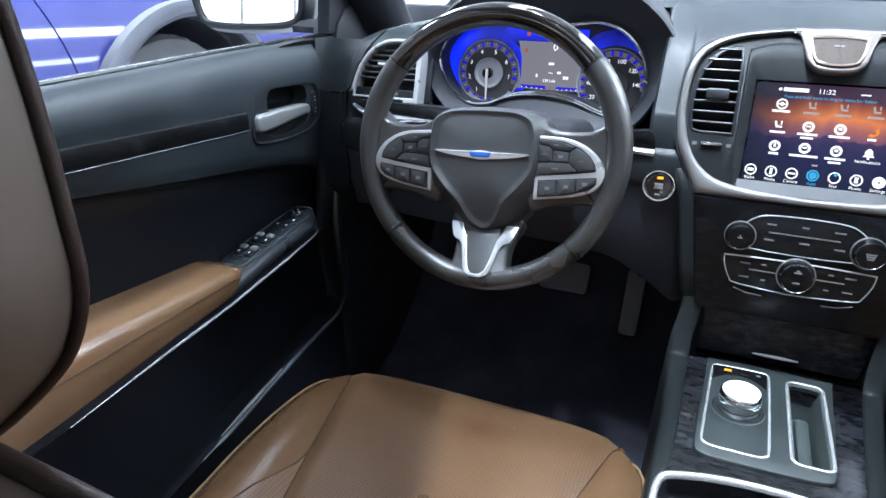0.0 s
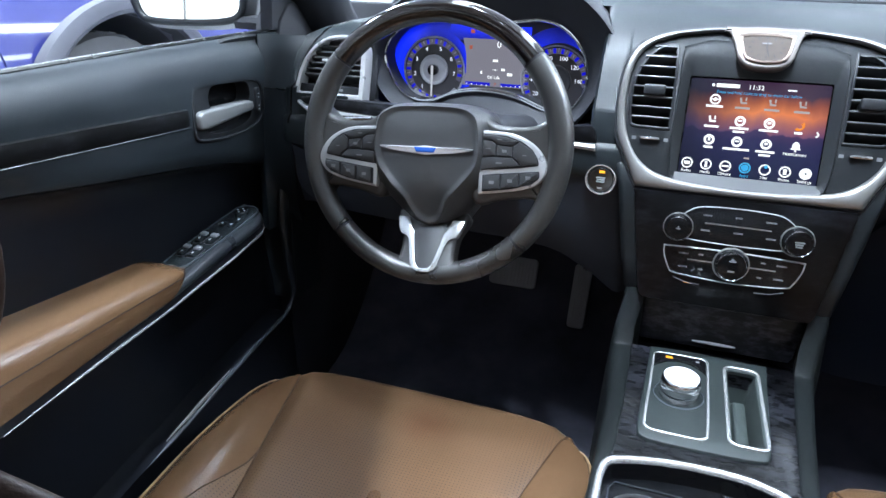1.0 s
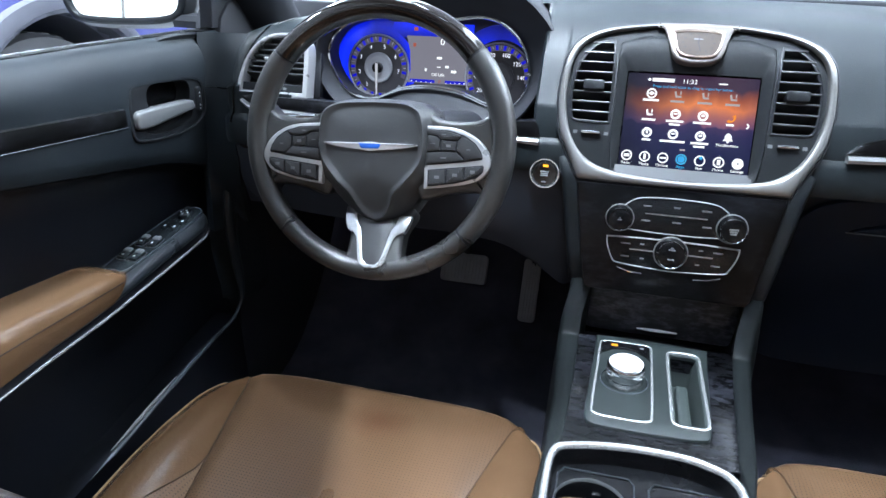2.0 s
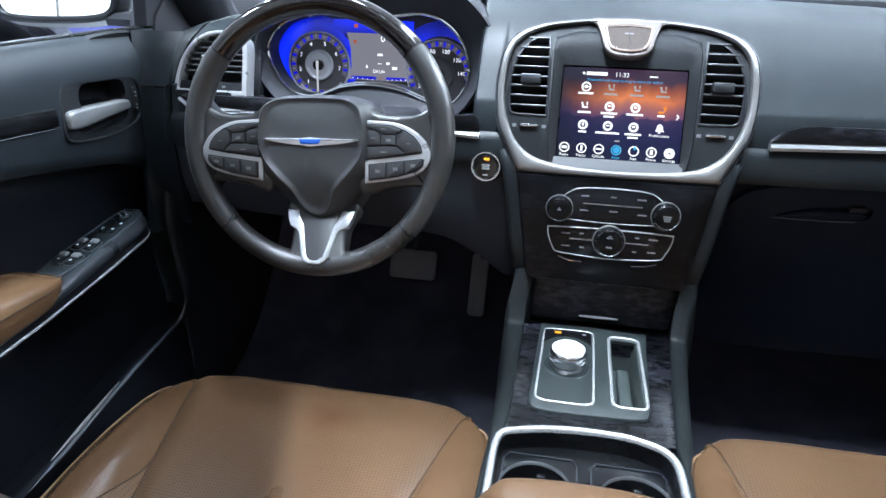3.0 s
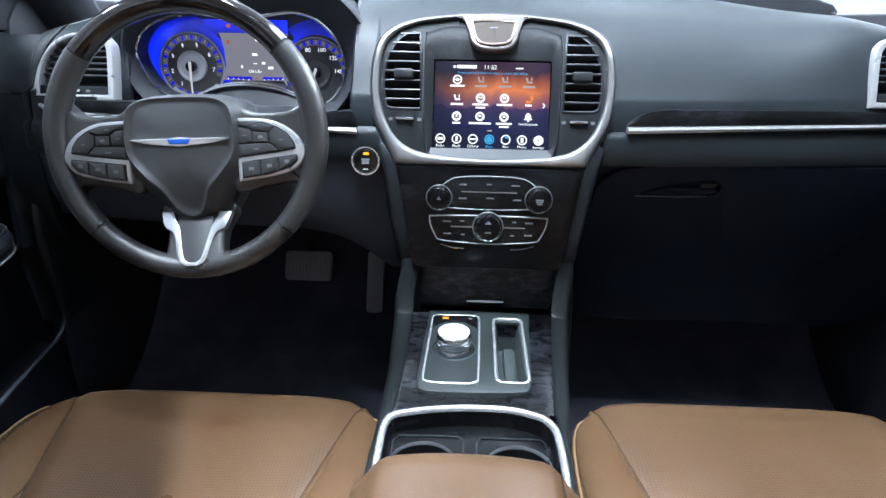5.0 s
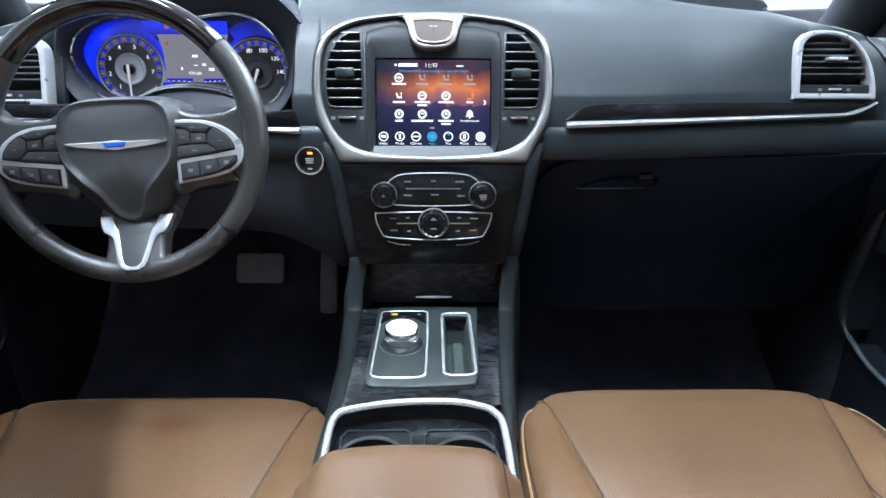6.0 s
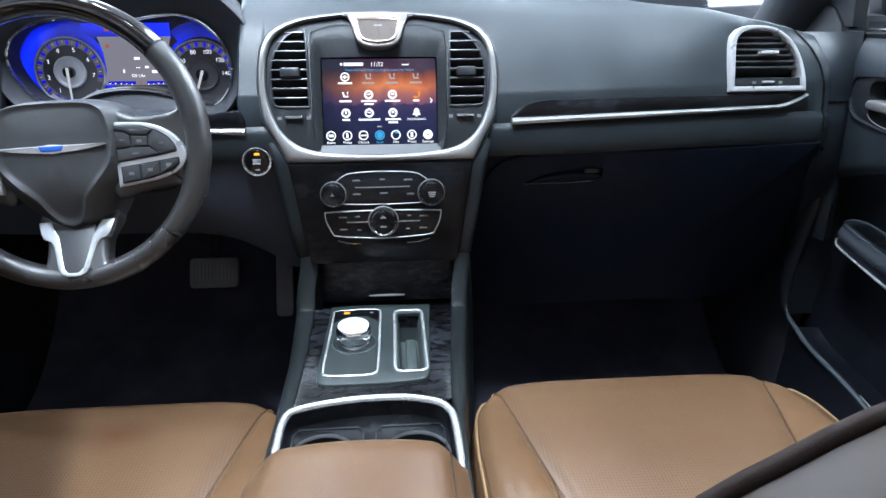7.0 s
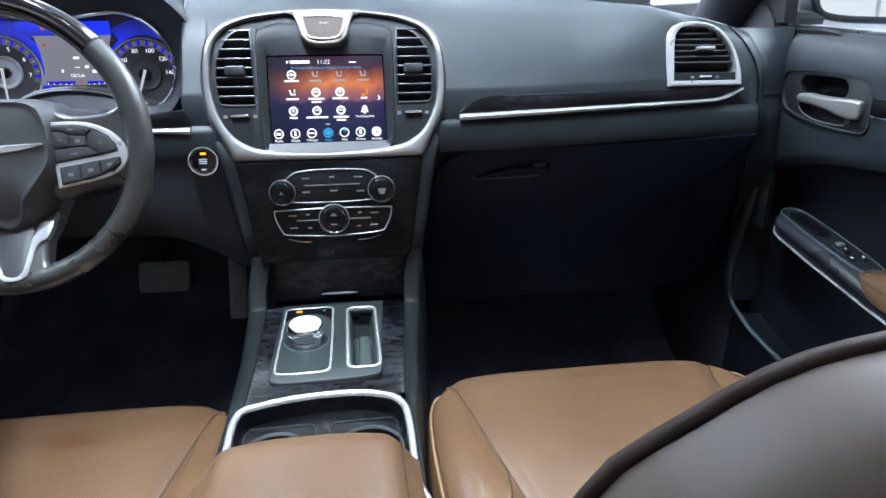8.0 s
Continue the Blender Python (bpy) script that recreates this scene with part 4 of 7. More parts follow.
for k in range(7):
    fx = 0.045 + 0.1465 * k
    u, v = at_uv(fx, 0.0142)
    col = ICONBLUE if k == 3 else ICON
    part("icon", hoop(u, v, 0.0076, 0.0019, 0.0002), col, ts)
    if k == 3:
        part("icon", disc(u, v, 0.0048, 0.0002), ICONBLUE, ts)
        bar(*at_uv(fx, 0.0275), 0.007, 0.0022, ICONDIM)
    elif k == 6:
        part("icon", disc(u, v, 0.0058, 0.0002), ICON, ts)
        part("icon", disc(u, v, 0.0014, 0.0006, 10), ICONDARK, ts)
    elif k == 4:
        part("icon", disc(u + 0.001, v + 0.004, 0.0024, 0.0004), ICONBLUE, ts)
    else:
        bar(u, v, (0.0078, 0.0034, 0.0090, 0, 0, 0.0044)[k], (0.0042, 0.0080, 0.0024, 0, 0, 0.0074)[k], ICON, name="icon")
    words("caption", ("Radio", "Media", "Climate", "Apps", "Nav", "Phone", "Settings")[k], 0.0056, shift(SM, *at_uv(fx, 0.0034), N0 + 0.0002), col, ts)

# stack body, lower panel and climate controls
for s in (-1, 1):
    rings = []
    for z, w, y in ((0.722, 0.180, 1.045), (0.712, 0.179, 1.014), (0.700, 0.1755, 1.001), (0.672, 0.166, 0.990), (0.63, 0.159, 0.986), (0.57, 0.149, 0.984), (0.5205, 0.1405, 0.984), (0.519, 0.1395, 0.986)):
        ww = 0.030 + 0.006 * sm(0.66, 0.72, z)
        rings.append([Vector((s * (w - ww / 2 + p.x), y + 0.12 - p.y, z)) for p in rrect(ww, 0.24, 0.010, 5)])
    part("side_cheek", loft(rings, True, True, True), CHEEK, stack, "dark grey cheek beside the control panel", sharp=60)
LM = plane_m((0, 0.978, 0.62), X, (0, 0.1, 1))


def lz(pts):
    return [Vector((x, (z - 0.62) * 1.005)) for x, z in pts]


lo_pts = lz([(-0.1425, 0.672), (-0.137, 0.642), (-0.127, 0.58), (-0.1165, 0.522), (-0.112, 0.516), (0.112, 0.516), (0.1155, 0.522), (0.126, 0.58), (0.136, 0.642), (0.1415, 0.672)])
low = part("control_panel", slab(LM, resample(lo_pts, 80), -0.03, 0.0, 0.0015), WOODDARK, stack, "glossy near-black wood control panel")
up_o = spline(lz([(-0.066, 0.612), (-0.080, 0.620), (-0.074, 0.640), (-0.062, 0.652), (-0.045, 0.658), (0, 0.660), (0.045, 0.658), (0.062, 0.652), (0.074, 0.640), (0.080, 0.620), (0.066, 0.612), (0, 0.6095)]), 5)
part("switch_plate", slab(LM, up_o, -0.002, 0.003, 0.001), PANELBLACK, low)
part("plate_rim", inner_ring(LM, inset(up_o, -0.0008), 0.0012, 0.0, 0.0038), SILVER, low, "thin bright rim")
dn_o = spline(lz([(-0.090, 0.5965), (-0.086, 0.598), (-0.045, 0.5995), (0, 0.600), (0.045, 0.5995), (0.086, 0.598), (0.090, 0.5965), (0.088, 0.583), (0.080, 0.566), (0.074, 0.561), (0.045, 0.558), (0, 0.556), (-0.045, 0.558), (-0.074, 0.561), (-0.080, 0.566), (-0.088, 0.583)]), 4)
part("switch_plate", slab(LM, dn_o, -0.002, 0.003, 0.001), PANELBLACK, low)
part("plate_rim", inner_ring(LM, inset(dn_o, -0.0008), 0.0015, 0.0, 0.0042), SILVER, low, "thin bright rim")
# Added chrome slivers draw the reflections below the plate; no trim there.
for s in (-1, 1):
    part("glint_strip", tube([LM @ Vector((s * x, (z - 0.62) * 1.005, 0.001)) for x, z in ((0.036, 0.5475), (0.055, 0.5485), (0.072, 0.5535))], 0.0013), CHROME, low)


def knob(x, z, r, mark):
    m = shift(LM, x, (z - 0.62) * 1.005)
    k = part("rotary_knob", lathe(m, [(r, 0), (r, 0.004), (r * 0.96, 0.006), (r * 0.90, 0.0075), (r * 0.86, 0.017), (r * 0.80, 0.0195), (r * 0.70, 0.020), (0, 0.0195)], 40), KNOBBLACK, low, "gloss black rotary knob with bright ring")
    part("ring", lathe(m, [(r * 1.03, 0.0), (r * 1.05, 0.0035), (r * 1.0, 0.0055), (r * 0.95, 0.0052)], 40), SATIN, k)
    part("cap_ring", lathe(m, [(r * 0.86, 0.0165), (r * 0.865, 0.0185), (r * 0.82, 0.0205), (r * 0.80, 0.0200)], 40), CHROME, k)
    for a, b, w, h in mark:
        part("mark", block(shift(m, a, b, 0.0197), w, h, 0.0006, 0), PRINTDIM, k)
    return k


knob(-0.076, 0.6265, 0.0192, [(0, 0, 0.006, 0.0016), (0, 0.002, 0.0016, 0.003)])
knob(0.0755, 0.6265, 0.0202, [(0, 0.002, 0.012, 0.002), (0, -0.001, 0.010, 0.002), (0, -0.004, 0.008, 0.002)])
knob(0.0, 0.583, 0.0228, [(0, 0.008, 0.009, 0.002), (0, 0.0105, 0.004, 0.002), (0, -0.006, 0.009, 0.002)])
part("divider", block(shift(LM, 0, 0.0163, 0.003), 0.084, 0.0016, 0.0008, 0), SATIN, low)
for x, z, w in ((-0.040, 0.647, 0.011), (0.0, 0.648, 0.008), (0.040, 0.647, 0.013), (-0.040, 0.626, 0.012), (0.002, 0.627, 0.012), (0.043, 0.625, 0.012)):
    part("mark", block(shift(LM, x, (z - 0.62) * 1.005, 0.003), w, 0.0022, 0.0005, 0), PRINTDIM, low)
for s in (-1, 1):
    part("divider", block(shift(LM, s * 0.040, -0.0380, 0.003), 0.034, 0.0015, 0.0008, 0), SATIN, low)
    for x, z, w in ((0.063, 0.590, 0.013), (0.040, 0.591, 0.006), (0.062, 0.571, 0.012), (0.038, 0.570, 0.006)):
        part("mark", block(shift(LM, s * x, (z - 0.62) * 1.005, 0.003), w, 0.002, 0.0005, 0), PRINTDIM, low)

BM = plane_m((0.004, 1.001, 0.470), X, (0, 0.1, 1))
part("bin_surround", slab(BM, rrect(0.238, 0.088, 0.004, 3), -0.03, -0.006, 0.002), GLOSS, stack)
bn = part("bin_door", slab(BM, resample([Vector(p) for p in ((-0.1125, 0.039), (0.1150, 0.039), (0.1030, -0.034), (-0.1110, -0.034))], 60), -0.02, 0.0, 0.002), WOODBIN, stack, "dark wood storage bin lid, shut")
part("handle", tube([BM @ Vector((x, -0.0235, 0.003)) for x in lin(-0.033, 0.027, 9)], lambda k: 0.0006 + 0.0026 * math.sin(math.pi * min(max(k, 0.03), 0.97)) ** 0.5, flat=0.7), SILVER, bn, "silver finger bar")

# ---------- centre console ----------
con = root("center_console", (0, 0.75, 0.08), "dark centre console with wood plate, rotary shifter and cup holders", "console")
CM = plane_m((0, 0.85, 0.436), X, (0, 1, 0.06))


def cy(pts):
    return [Vector((x, y - 0.85)) for x, y in pts]


def con_left(y):
    return interp(y, [(0.30, -0.128), (0.62, -0.1285), (0.66, -0.1270), (0.705, -0.1140), (0.80, -0.1115), (0.90, -0.1120), (0.96, -0.1130)])


def con_right(y):
    return interp(y, [(0.30, 0.078), (0.62, 0.086), (0.66, 0.0865), (0.70, 0.0815), (0.85, 0.0940), (0.96, 0.1055)])


def top_z(y):
    return 0.436 + 0.06 * (y - 0.85)


def side_top(y):
    """The side's upper edge runs level, then sweeps up to meet the cheek of the centre stack."""
    return top_z(y) + 0.078 * max(0.0, min(1.0, (y - 0.945) / 0.040)) ** 1.3


for s, edge in ((-1, con_left), (1, con_right)):
    rings = []
    for y in lin(0.18, 0.93, 18) + lin(0.943, 0.985, 13) + [1.02, 1.10, 1.25]:
        e, z = edge(min(y, 0.96)), side_top(y) + 0.0015
        w = 0.007 + 0.014 * sm(0.655, 0.715, y) + (0.009 if s < 0 else 0.005) * sm(0.72, 0.97, y)
        if y > 0.96:
            e += (0.0075 if s > 0 else 0.0075) * sm(0.96, 0.985, y)
        rings.append([Vector((e, y, 0.39 + 0.03 * sm(0.9, 0.985, y))), Vector((e, y, z)), Vector((e + s * 0.0025, y, z + 0.0022)), Vector((e + s * w * 0.75, y, z + 0.0016)), Vector((e + s * w * 0.94, y, z - 0.0020)), Vector((e + s * w, y, z - 0.010)), Vector((e + s * (w + 0.004), y, z - 0.08)), Vector((e + s * (w + 0.010), y, 0.22)), Vector((e + s * (w + 0.016), y, 0.07)), Vector((e, y, 0.07))])
    part("side_panel", loft(rings, True, True, True), CONSIDE, con, "dark grey console side", sharp=50)
# its rear edge follows the chrome surround
SC = shift(CM, -0.0005, -0.0095)      # shifter and phone slot
plate = [(-0.1245, 0.70), (-0.1175, 0.956), (0.1115, 0.962), (0.0900, 0.702), (0.070, 0.701), (0.030, 0.7155), (-0.039, 0.7155), (-0.108, 0.701)]
wood = slab(CM, cy(plate), -0.02, 0.001, 0.0006)
well = slab(SC, rrect(0.0380, 0.158, 0.008, 4, 0.0345, 0.0035), -0.09, 0.05)
wood = carve(wood, well)
part("wood_plate", wood, WOOD, con, "glossy dark wood plate with grey grain", sharp=30)
pl = spline(cy([(-0.092, 0.754), (-0.084, 0.7395), (-0.06, 0.7365), (0.0, 0.7375), (0.044, 0.7415), (0.0565, 0.753), (0.0605, 0.80), (0.0660, 0.90), (0.0690, 0.945), (0.064, 0.953), (0.0, 0.957), (-0.08, 0.955), (-0.0865, 0.945), (-0.088, 0.90), (-0.0915, 0.80)]), 5)
well = slab(SC, rrect(0.0380, 0.158, 0.008, 4, 0.0345, 0.0035), -0.09, 0.05)
plinth = part("shifter_plinth", carve(slab(CM, pl, 0.0005, 0.0055, 0.003), well), GREYSKIN, con, "dark grey plinth under shifter and slot", sharp=30)
sf = resample(spline(cy([(-0.0855, 0.775), (-0.080, 0.7640), (-0.070, 0.7605), (-0.024, 0.7605), (-0.014, 0.7645), (-0.0095, 0.776), (-0.0075, 0.86), (-0.0070, 0.935), (-0.011, 0.9445), (-0.018, 0.947), (-0.070, 0.946), (-0.078, 0.943), (-0.0815, 0.934), (-0.0835, 0.86)]), 6), 80)
part("shifter_frame", inner_ring(SC, sf, 0.0034, 0.004, 0.0092), BRIGHT, con, "bright frame round the shifter")
part("shifter_plate", slab(SC, inset(sf, 0.0030), 0.004, 0.0068), GREYSKIN, con, "dark grey shifter plate")
hood_o = cy([(-0.0795, 0.905), (-0.0790, 0.9385), (-0.072, 0.9425), (-0.016, 0.9435), (-0.0110, 0.938), (-0.0115, 0.905), (-0.016, 0.913), (-0.030, 0.925), (-0.046, 0.928), (-0.062, 0.924), (-0.075, 0.912)])
part("indicator_window", slab(SC, hood_o, 0.006, 0.0095, 0.001), GLOSS, con, "gloss black gear indicator window")
part("amber_light", block(shift(SC, -0.060, 0.0825, 0.0092), 0.009, 0.005, 0.0008, 0), AMBER, con)
part("mark", block(shift(SC, -0.022, 0.0830, 0.0092), 0.005, 0.004, 0.0005, 0), PRINTDIM, con)
km2 = shift(SC, -0.0455, -0.0015, -0.003)
sk = part("shifter_knob", lathe(km2, [(0.0236, 0.008), (0.0240, 0.012), (0.0250, 0.0135), (0.0250, 0.0285), (0.0244, 0.0292), (0.0244, 0.0302), (0.0248, 0.0310), (0.0244, 0.0345), (0.0228, 0.0368), (0.0205, 0.0376), (0.0, 0.0378)], 64), KNOB, con, "large chrome rotary shifter knob", sharp=40)
part("collar", lathe(km2, [(0.0310, 0.004), (0.0310, 0.009), (0.0302, 0.0105), (0.0292, 0.0095), (0.0282, 0.0075), (0.0250, 0.0070), (0.0220, 0.0075)], 56), SHADEBLACK, sk)
part("collar_ring", lathe(km2, [(0.0318, 0.006), (0.0320, 0.0095), (0.0308, 0.0110), (0.0300, 0.0100)], 56), EDGESHINE, sk)
# Near-white, hardly metallic disc: the silver cap's reflection is painted in.
part("cap_disc", lathe(km2, [(0.0222, 0.0362), (0.0222, 0.0380), (0.0212, 0.0388), (0.0, 0.0388)], 48), mat("shifter_cap_white", (0.92, 0.92, 0.93), 0.30, 0.15), sk, "brushed silver cap, its ceiling reflection painted white")
so = rrect(0.0475, 0.176, 0.013, 6, 0.0345, 0.0035)
part("slot_frame", inner_ring(SC, so, 0.0040, 0.003, 0.0092), BRIGHT, con, "bright frame round the phone slot")
wl = rrect(0.0415, 0.170, 0.0105, 5, 0.0345, 0.0035)
part("slot_well", loft([lift(SC, wl, 0.007), lift(SC, inset(wl, 0.0030), 0.0045), lift(SC, inset(wl, 0.0050), -0.010), lift(SC, inset(wl, 0.0065), -0.045)], True, False, True), SLOTGREY, con, "deep dark slot lined in grey rubber")
part("slot_mat", slab(SC, rrect(0.017, 0.138, 0.004, 3, 0.0370, -0.004), -0.045, -0.030, 0.004), SLOTGREY, con, "grey rubber mat in the slot")

# cup holders
co = resample(spline(cy([(-0.1275, 0.46), (-0.1280, 0.55), (-0.1290, 0.62), (-0.1285, 0.668), (-0.1220, 0.690), (-0.108, 0.6985), (-0.075, 0.708), (-0.039, 0.7135), (-0.004, 0.7150), (0.030, 0.7130), (0.056, 0.7050), (0.0725, 0.6960), (0.0825, 0.680), (0.0860, 0.662), (0.0870, 0.61), (0.0850, 0.55), (0.0835, 0.46)]), 6), 120)
part("cup_surround", inner_ring(CM, co, 0.0085, -0.006, 0.0050, rnd=0.45), BRIGHT, con, "broad silver surround of the cup holders", sharp=60)
ci = inset(co, 0.009)
part("cup_tray", loft([lift(CM, ci, -0.001), lift(CM, inset(ci, 0.002), -0.020), lift(CM, inset(ci, 0.005), -0.040)], True), SHADEBLACK, con, "black cup holder tray")
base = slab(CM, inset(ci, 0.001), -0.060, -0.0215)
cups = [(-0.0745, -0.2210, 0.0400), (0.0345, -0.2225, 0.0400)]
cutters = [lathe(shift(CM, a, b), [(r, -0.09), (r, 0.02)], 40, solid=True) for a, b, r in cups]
part("tray_floor", carve(base, *cutters), SHADEBLACK, con, "black tray floor with two round holes", sharp=30)
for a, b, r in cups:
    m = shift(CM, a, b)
    cup = part("cup_well", lathe(m, [(0.0, -0.105), (r * 0.86, -0.105), (r * 0.90, -0.100), (r * 0.985, -0.0225), (r, -0.0215)], 40), SHADEBLACK, con, "round black cup well")
    part("rim", lathe(m, [(r * 1.00, -0.0225), (r * 1.012, -0.0200), (r * 1.00, -0.0190), (r * 0.982, -0.0205), (r * 0.98, -0.024)], 48), DIMSILVER, cup)
    for g in (0, 120, 240):
        ang = radians(g + 80)
        part("grip", block(shift(m, (r - 0.006) * math.cos(ang), (r - 0.006) * math.sin(ang), -0.048), 0.012, 0.008, 0.016, 0.003), SHADEBLACK, cup)
for u0, u1 in ((-0.1130, -0.0290), (-0.0130, 0.0700)):
    edge = [Vector(p) for p in ((u0, -0.262), (u0, -0.180), (u0 + 0.006, -0.1695), (u1 - 0.006, -0.1690), (u1, -0.178), (u1, -0.262))]
    part("plate_edge", tube([CM @ Vector((p.x, p.y, -0.0205)) for p in edge], 0.0010, seg=6), ARMSHELL, con, "raised edge round a cup plate")

# padded lid
lid = root("console_lid", (-0.022, 0.30, 0.43), "tan leather padded lid of the console armrest, shut", "armrest")


def lid_pt(u, v):
    """u across -1..1, v from the front 0 to the back 1."""
    y = 0.584 - 0.42 * v
    w = 0.108 * (1 - 0.14 * (1 - sm(0, 0.13, v)) ** 2) + 0.008 * v
    cx = -0.0255 - 0.010 * v
    front = 1 - sm(0.0, 0.16, v)
    z = 0.4905 - 0.052 * front ** 2.2 + 0.010 * sm(0.1, 0.8, v)
    a = abs(u)
    z -= 0.008 * a ** 2 + 0.030 * sm(0.66, 1.03, a) ** 1.4
    x = cx + w * u
    y -= 0.022 * a ** 3 * front
    return (x, y, z)


us, vs = [-1 + 2 * k / 40 for k in range(41)], [0, 0.01, 0.02, 0.035, 0.05, 0.07, 0.09, 0.12, 0.16, 0.2] + lin(0.26, 1, 12)
bm = sheet(lid_pt, us, vs)
edge = [lid_pt(u, 0) for u in us] + [lid_pt(1, v) for v in vs[1:]] + [lid_pt(u, 1) for u in us[::-1][1:]] + [lid_pt(-1, v) for v in vs[::-1][1:-1]]
loft([[Vector(p) for p in edge], [Vector(p) - Vector((0, 0, 0.028)) for p in edge]], True, bm=bm)
part("pad", bm, LIDSHADED, lid, sharp=60)
part("base", loft([[Vector((p[0] * 0.97, p[1] - 0.006, p[2] - 0.028)) for p in edge], [Vector((p[0] * 0.97, p[1] - 0.006, 0.41)) for p in edge]], True), PLASTIC, lid)
for s in (1,):
    part("stitching", tube([Vector(lid_pt(s * 0.84, v)) + Vector((0, 0, 0.0006)) for v in vs[4:]], 0.0008), PIPING, lid)

# ---------- instrument cluster ----------
clu = root("instrument_cluster", (-0.41, 1.16, 0.74), "hooded instrument cluster with blue-lit dials and a grey display", "instrument cluster")


def ring_y(pts, y):
    return [Vector((p.x, y, p.y)) for p in pts]


hood_out = [(-0.598, 0.800), (-0.596, 0.840), (-0.572, 0.888), (-0.52, 0.925), (-0.46, 0.944), (-0.40, 0.950), (-0.33, 0.946), (-0.27, 0.928), (-0.225, 0.893), (-0.203, 0.856), (-0.212, 0.815), (-0.240, 0.757), (-0.275, 0.728), (-0.34, 0.722), (-0.41, 0.722), (-0.50, 0.722), (-0.55, 0.735), (-0.585, 0.765)]
ring_o = [(-0.592, 0.815), (-0.587, 0.845), (-0.565, 0.868), (-0.530, 0.881), (-0.485, 0.887), (-0.445, 0.883), (-0.415, 0.879), (-0.385, 0.884), (-0.325, 0.891), (-0.285, 0.880), (-0.254, 0.850), (-0.241, 0.812), (-0.248, 0.775), (-0.274, 0.747), (-0.310, 0.754), (-0.355, 0.770), (-0.405, 0.776), (-0.455, 0.771), (-0.500, 0.752), (-0.540, 0.752), (-0.572, 0.774)]
H = resample(spline([Vector(p) for p in hood_out], 6), 120)
R = resample(spline([Vector(p) for p in ring_o], 6), 120)
k0 = min(range(120), key=lambda k: (R[k] - H[0]).length)
R = R[k0:] + R[:k0]


def hood_y(p):
    """The hood's front edge stands out further at the top than below."""
    return 1.095 - 0.015 * sm(0.80, 0.95, p.y)


big = inset(H, -0.006)
rings = [[Vector((p.x, 1.32, p.y + 0.01)) for p in big], [Vector((p.x, 1.14, p.y + 0.002)) for p in big], [Vector((p.x, hood_y(p) + 0.004, p.y)) for p in big],
         [Vector((p.x, hood_y(p), p.y)) for p in inset(H, -0.002)], [Vector((p.x, hood_y(p) + 0.004, p.y)) for p in inset(H, 0.002)],
         [Vector((a.x * 0.25 + b.x * 0.75, 1.118, a.y * 0.25 + b.y * 0.75)) for a, b in zip(H, R)], ring_y(R, 1.126), ring_y(inset(R, 0.004), 1.175)]
part("hood", loft(rings, True), DARK, clu, "black cluster hood", sharp=60)
part("ring", tube(ring_y(inset(R, 0.001), 1.122), 0.0028, True), CHROME, clu, "thin chrome ring round both dials")
GAUGEFACE = mat("gauge_face", (0.050, 0.047, 0.054), 0.35)
FY = 1.163
FM = plane_m((0, FY, 0), X, Z)
part("backplate", slab(FM, inset(R, 0.002), -0.012, -0.004), GAUGEFACE, clu)


def arc_band(cx, cz, r0, r1, a0, a1, n, seg=40):
    o = [Vector((cx + r1 * math.sin(a), cz + r1 * math.cos(a))) for a in lin(radians(a0), radians(a1), seg)]
    i = [Vector((cx + r0 * math.sin(a), cz + r0 * math.cos(a))) for a in lin(radians(a1), radians(a0), seg)]
    b = bmesh.new()
    for k in range(seg - 1):
        q = [o[k], o[k + 1], i[seg - 2 - k], i[seg - 1 - k]]
        b.faces.new([b.verts.new(FM @ Vector((p.x, p.y, n))) for p in q])
    bmesh.ops.remove_doubles(b, verts=b.verts[:], dist=1e-6)
    return b


SILVERFACE = mat("gauge_silver", (0.46, 0.46, 0.50), 0.38, 0.2)
DIMSCREEN = glow("cluster_display", (0.20, 0.20, 0.25), 1.0)


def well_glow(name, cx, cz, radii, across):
    """Blue light well: the glow's fade, outwards and from side to side, is painted into the emission."""
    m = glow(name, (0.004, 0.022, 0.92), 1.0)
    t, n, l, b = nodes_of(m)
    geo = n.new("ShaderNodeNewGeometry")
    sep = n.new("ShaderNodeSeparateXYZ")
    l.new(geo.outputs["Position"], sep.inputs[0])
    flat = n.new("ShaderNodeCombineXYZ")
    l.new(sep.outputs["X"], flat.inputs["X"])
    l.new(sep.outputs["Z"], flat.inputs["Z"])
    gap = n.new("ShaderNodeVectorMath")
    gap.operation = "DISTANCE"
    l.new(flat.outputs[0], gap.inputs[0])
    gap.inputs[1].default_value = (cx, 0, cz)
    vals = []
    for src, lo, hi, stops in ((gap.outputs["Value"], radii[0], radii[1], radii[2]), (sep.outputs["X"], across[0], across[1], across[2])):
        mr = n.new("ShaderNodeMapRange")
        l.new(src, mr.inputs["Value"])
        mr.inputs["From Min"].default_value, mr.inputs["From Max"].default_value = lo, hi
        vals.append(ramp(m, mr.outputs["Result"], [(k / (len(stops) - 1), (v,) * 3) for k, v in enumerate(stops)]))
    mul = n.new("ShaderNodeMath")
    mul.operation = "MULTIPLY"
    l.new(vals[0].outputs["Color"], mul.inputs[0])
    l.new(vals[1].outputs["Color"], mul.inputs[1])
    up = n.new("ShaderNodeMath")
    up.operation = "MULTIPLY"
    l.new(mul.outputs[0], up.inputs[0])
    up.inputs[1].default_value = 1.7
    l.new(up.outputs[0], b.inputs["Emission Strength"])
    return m


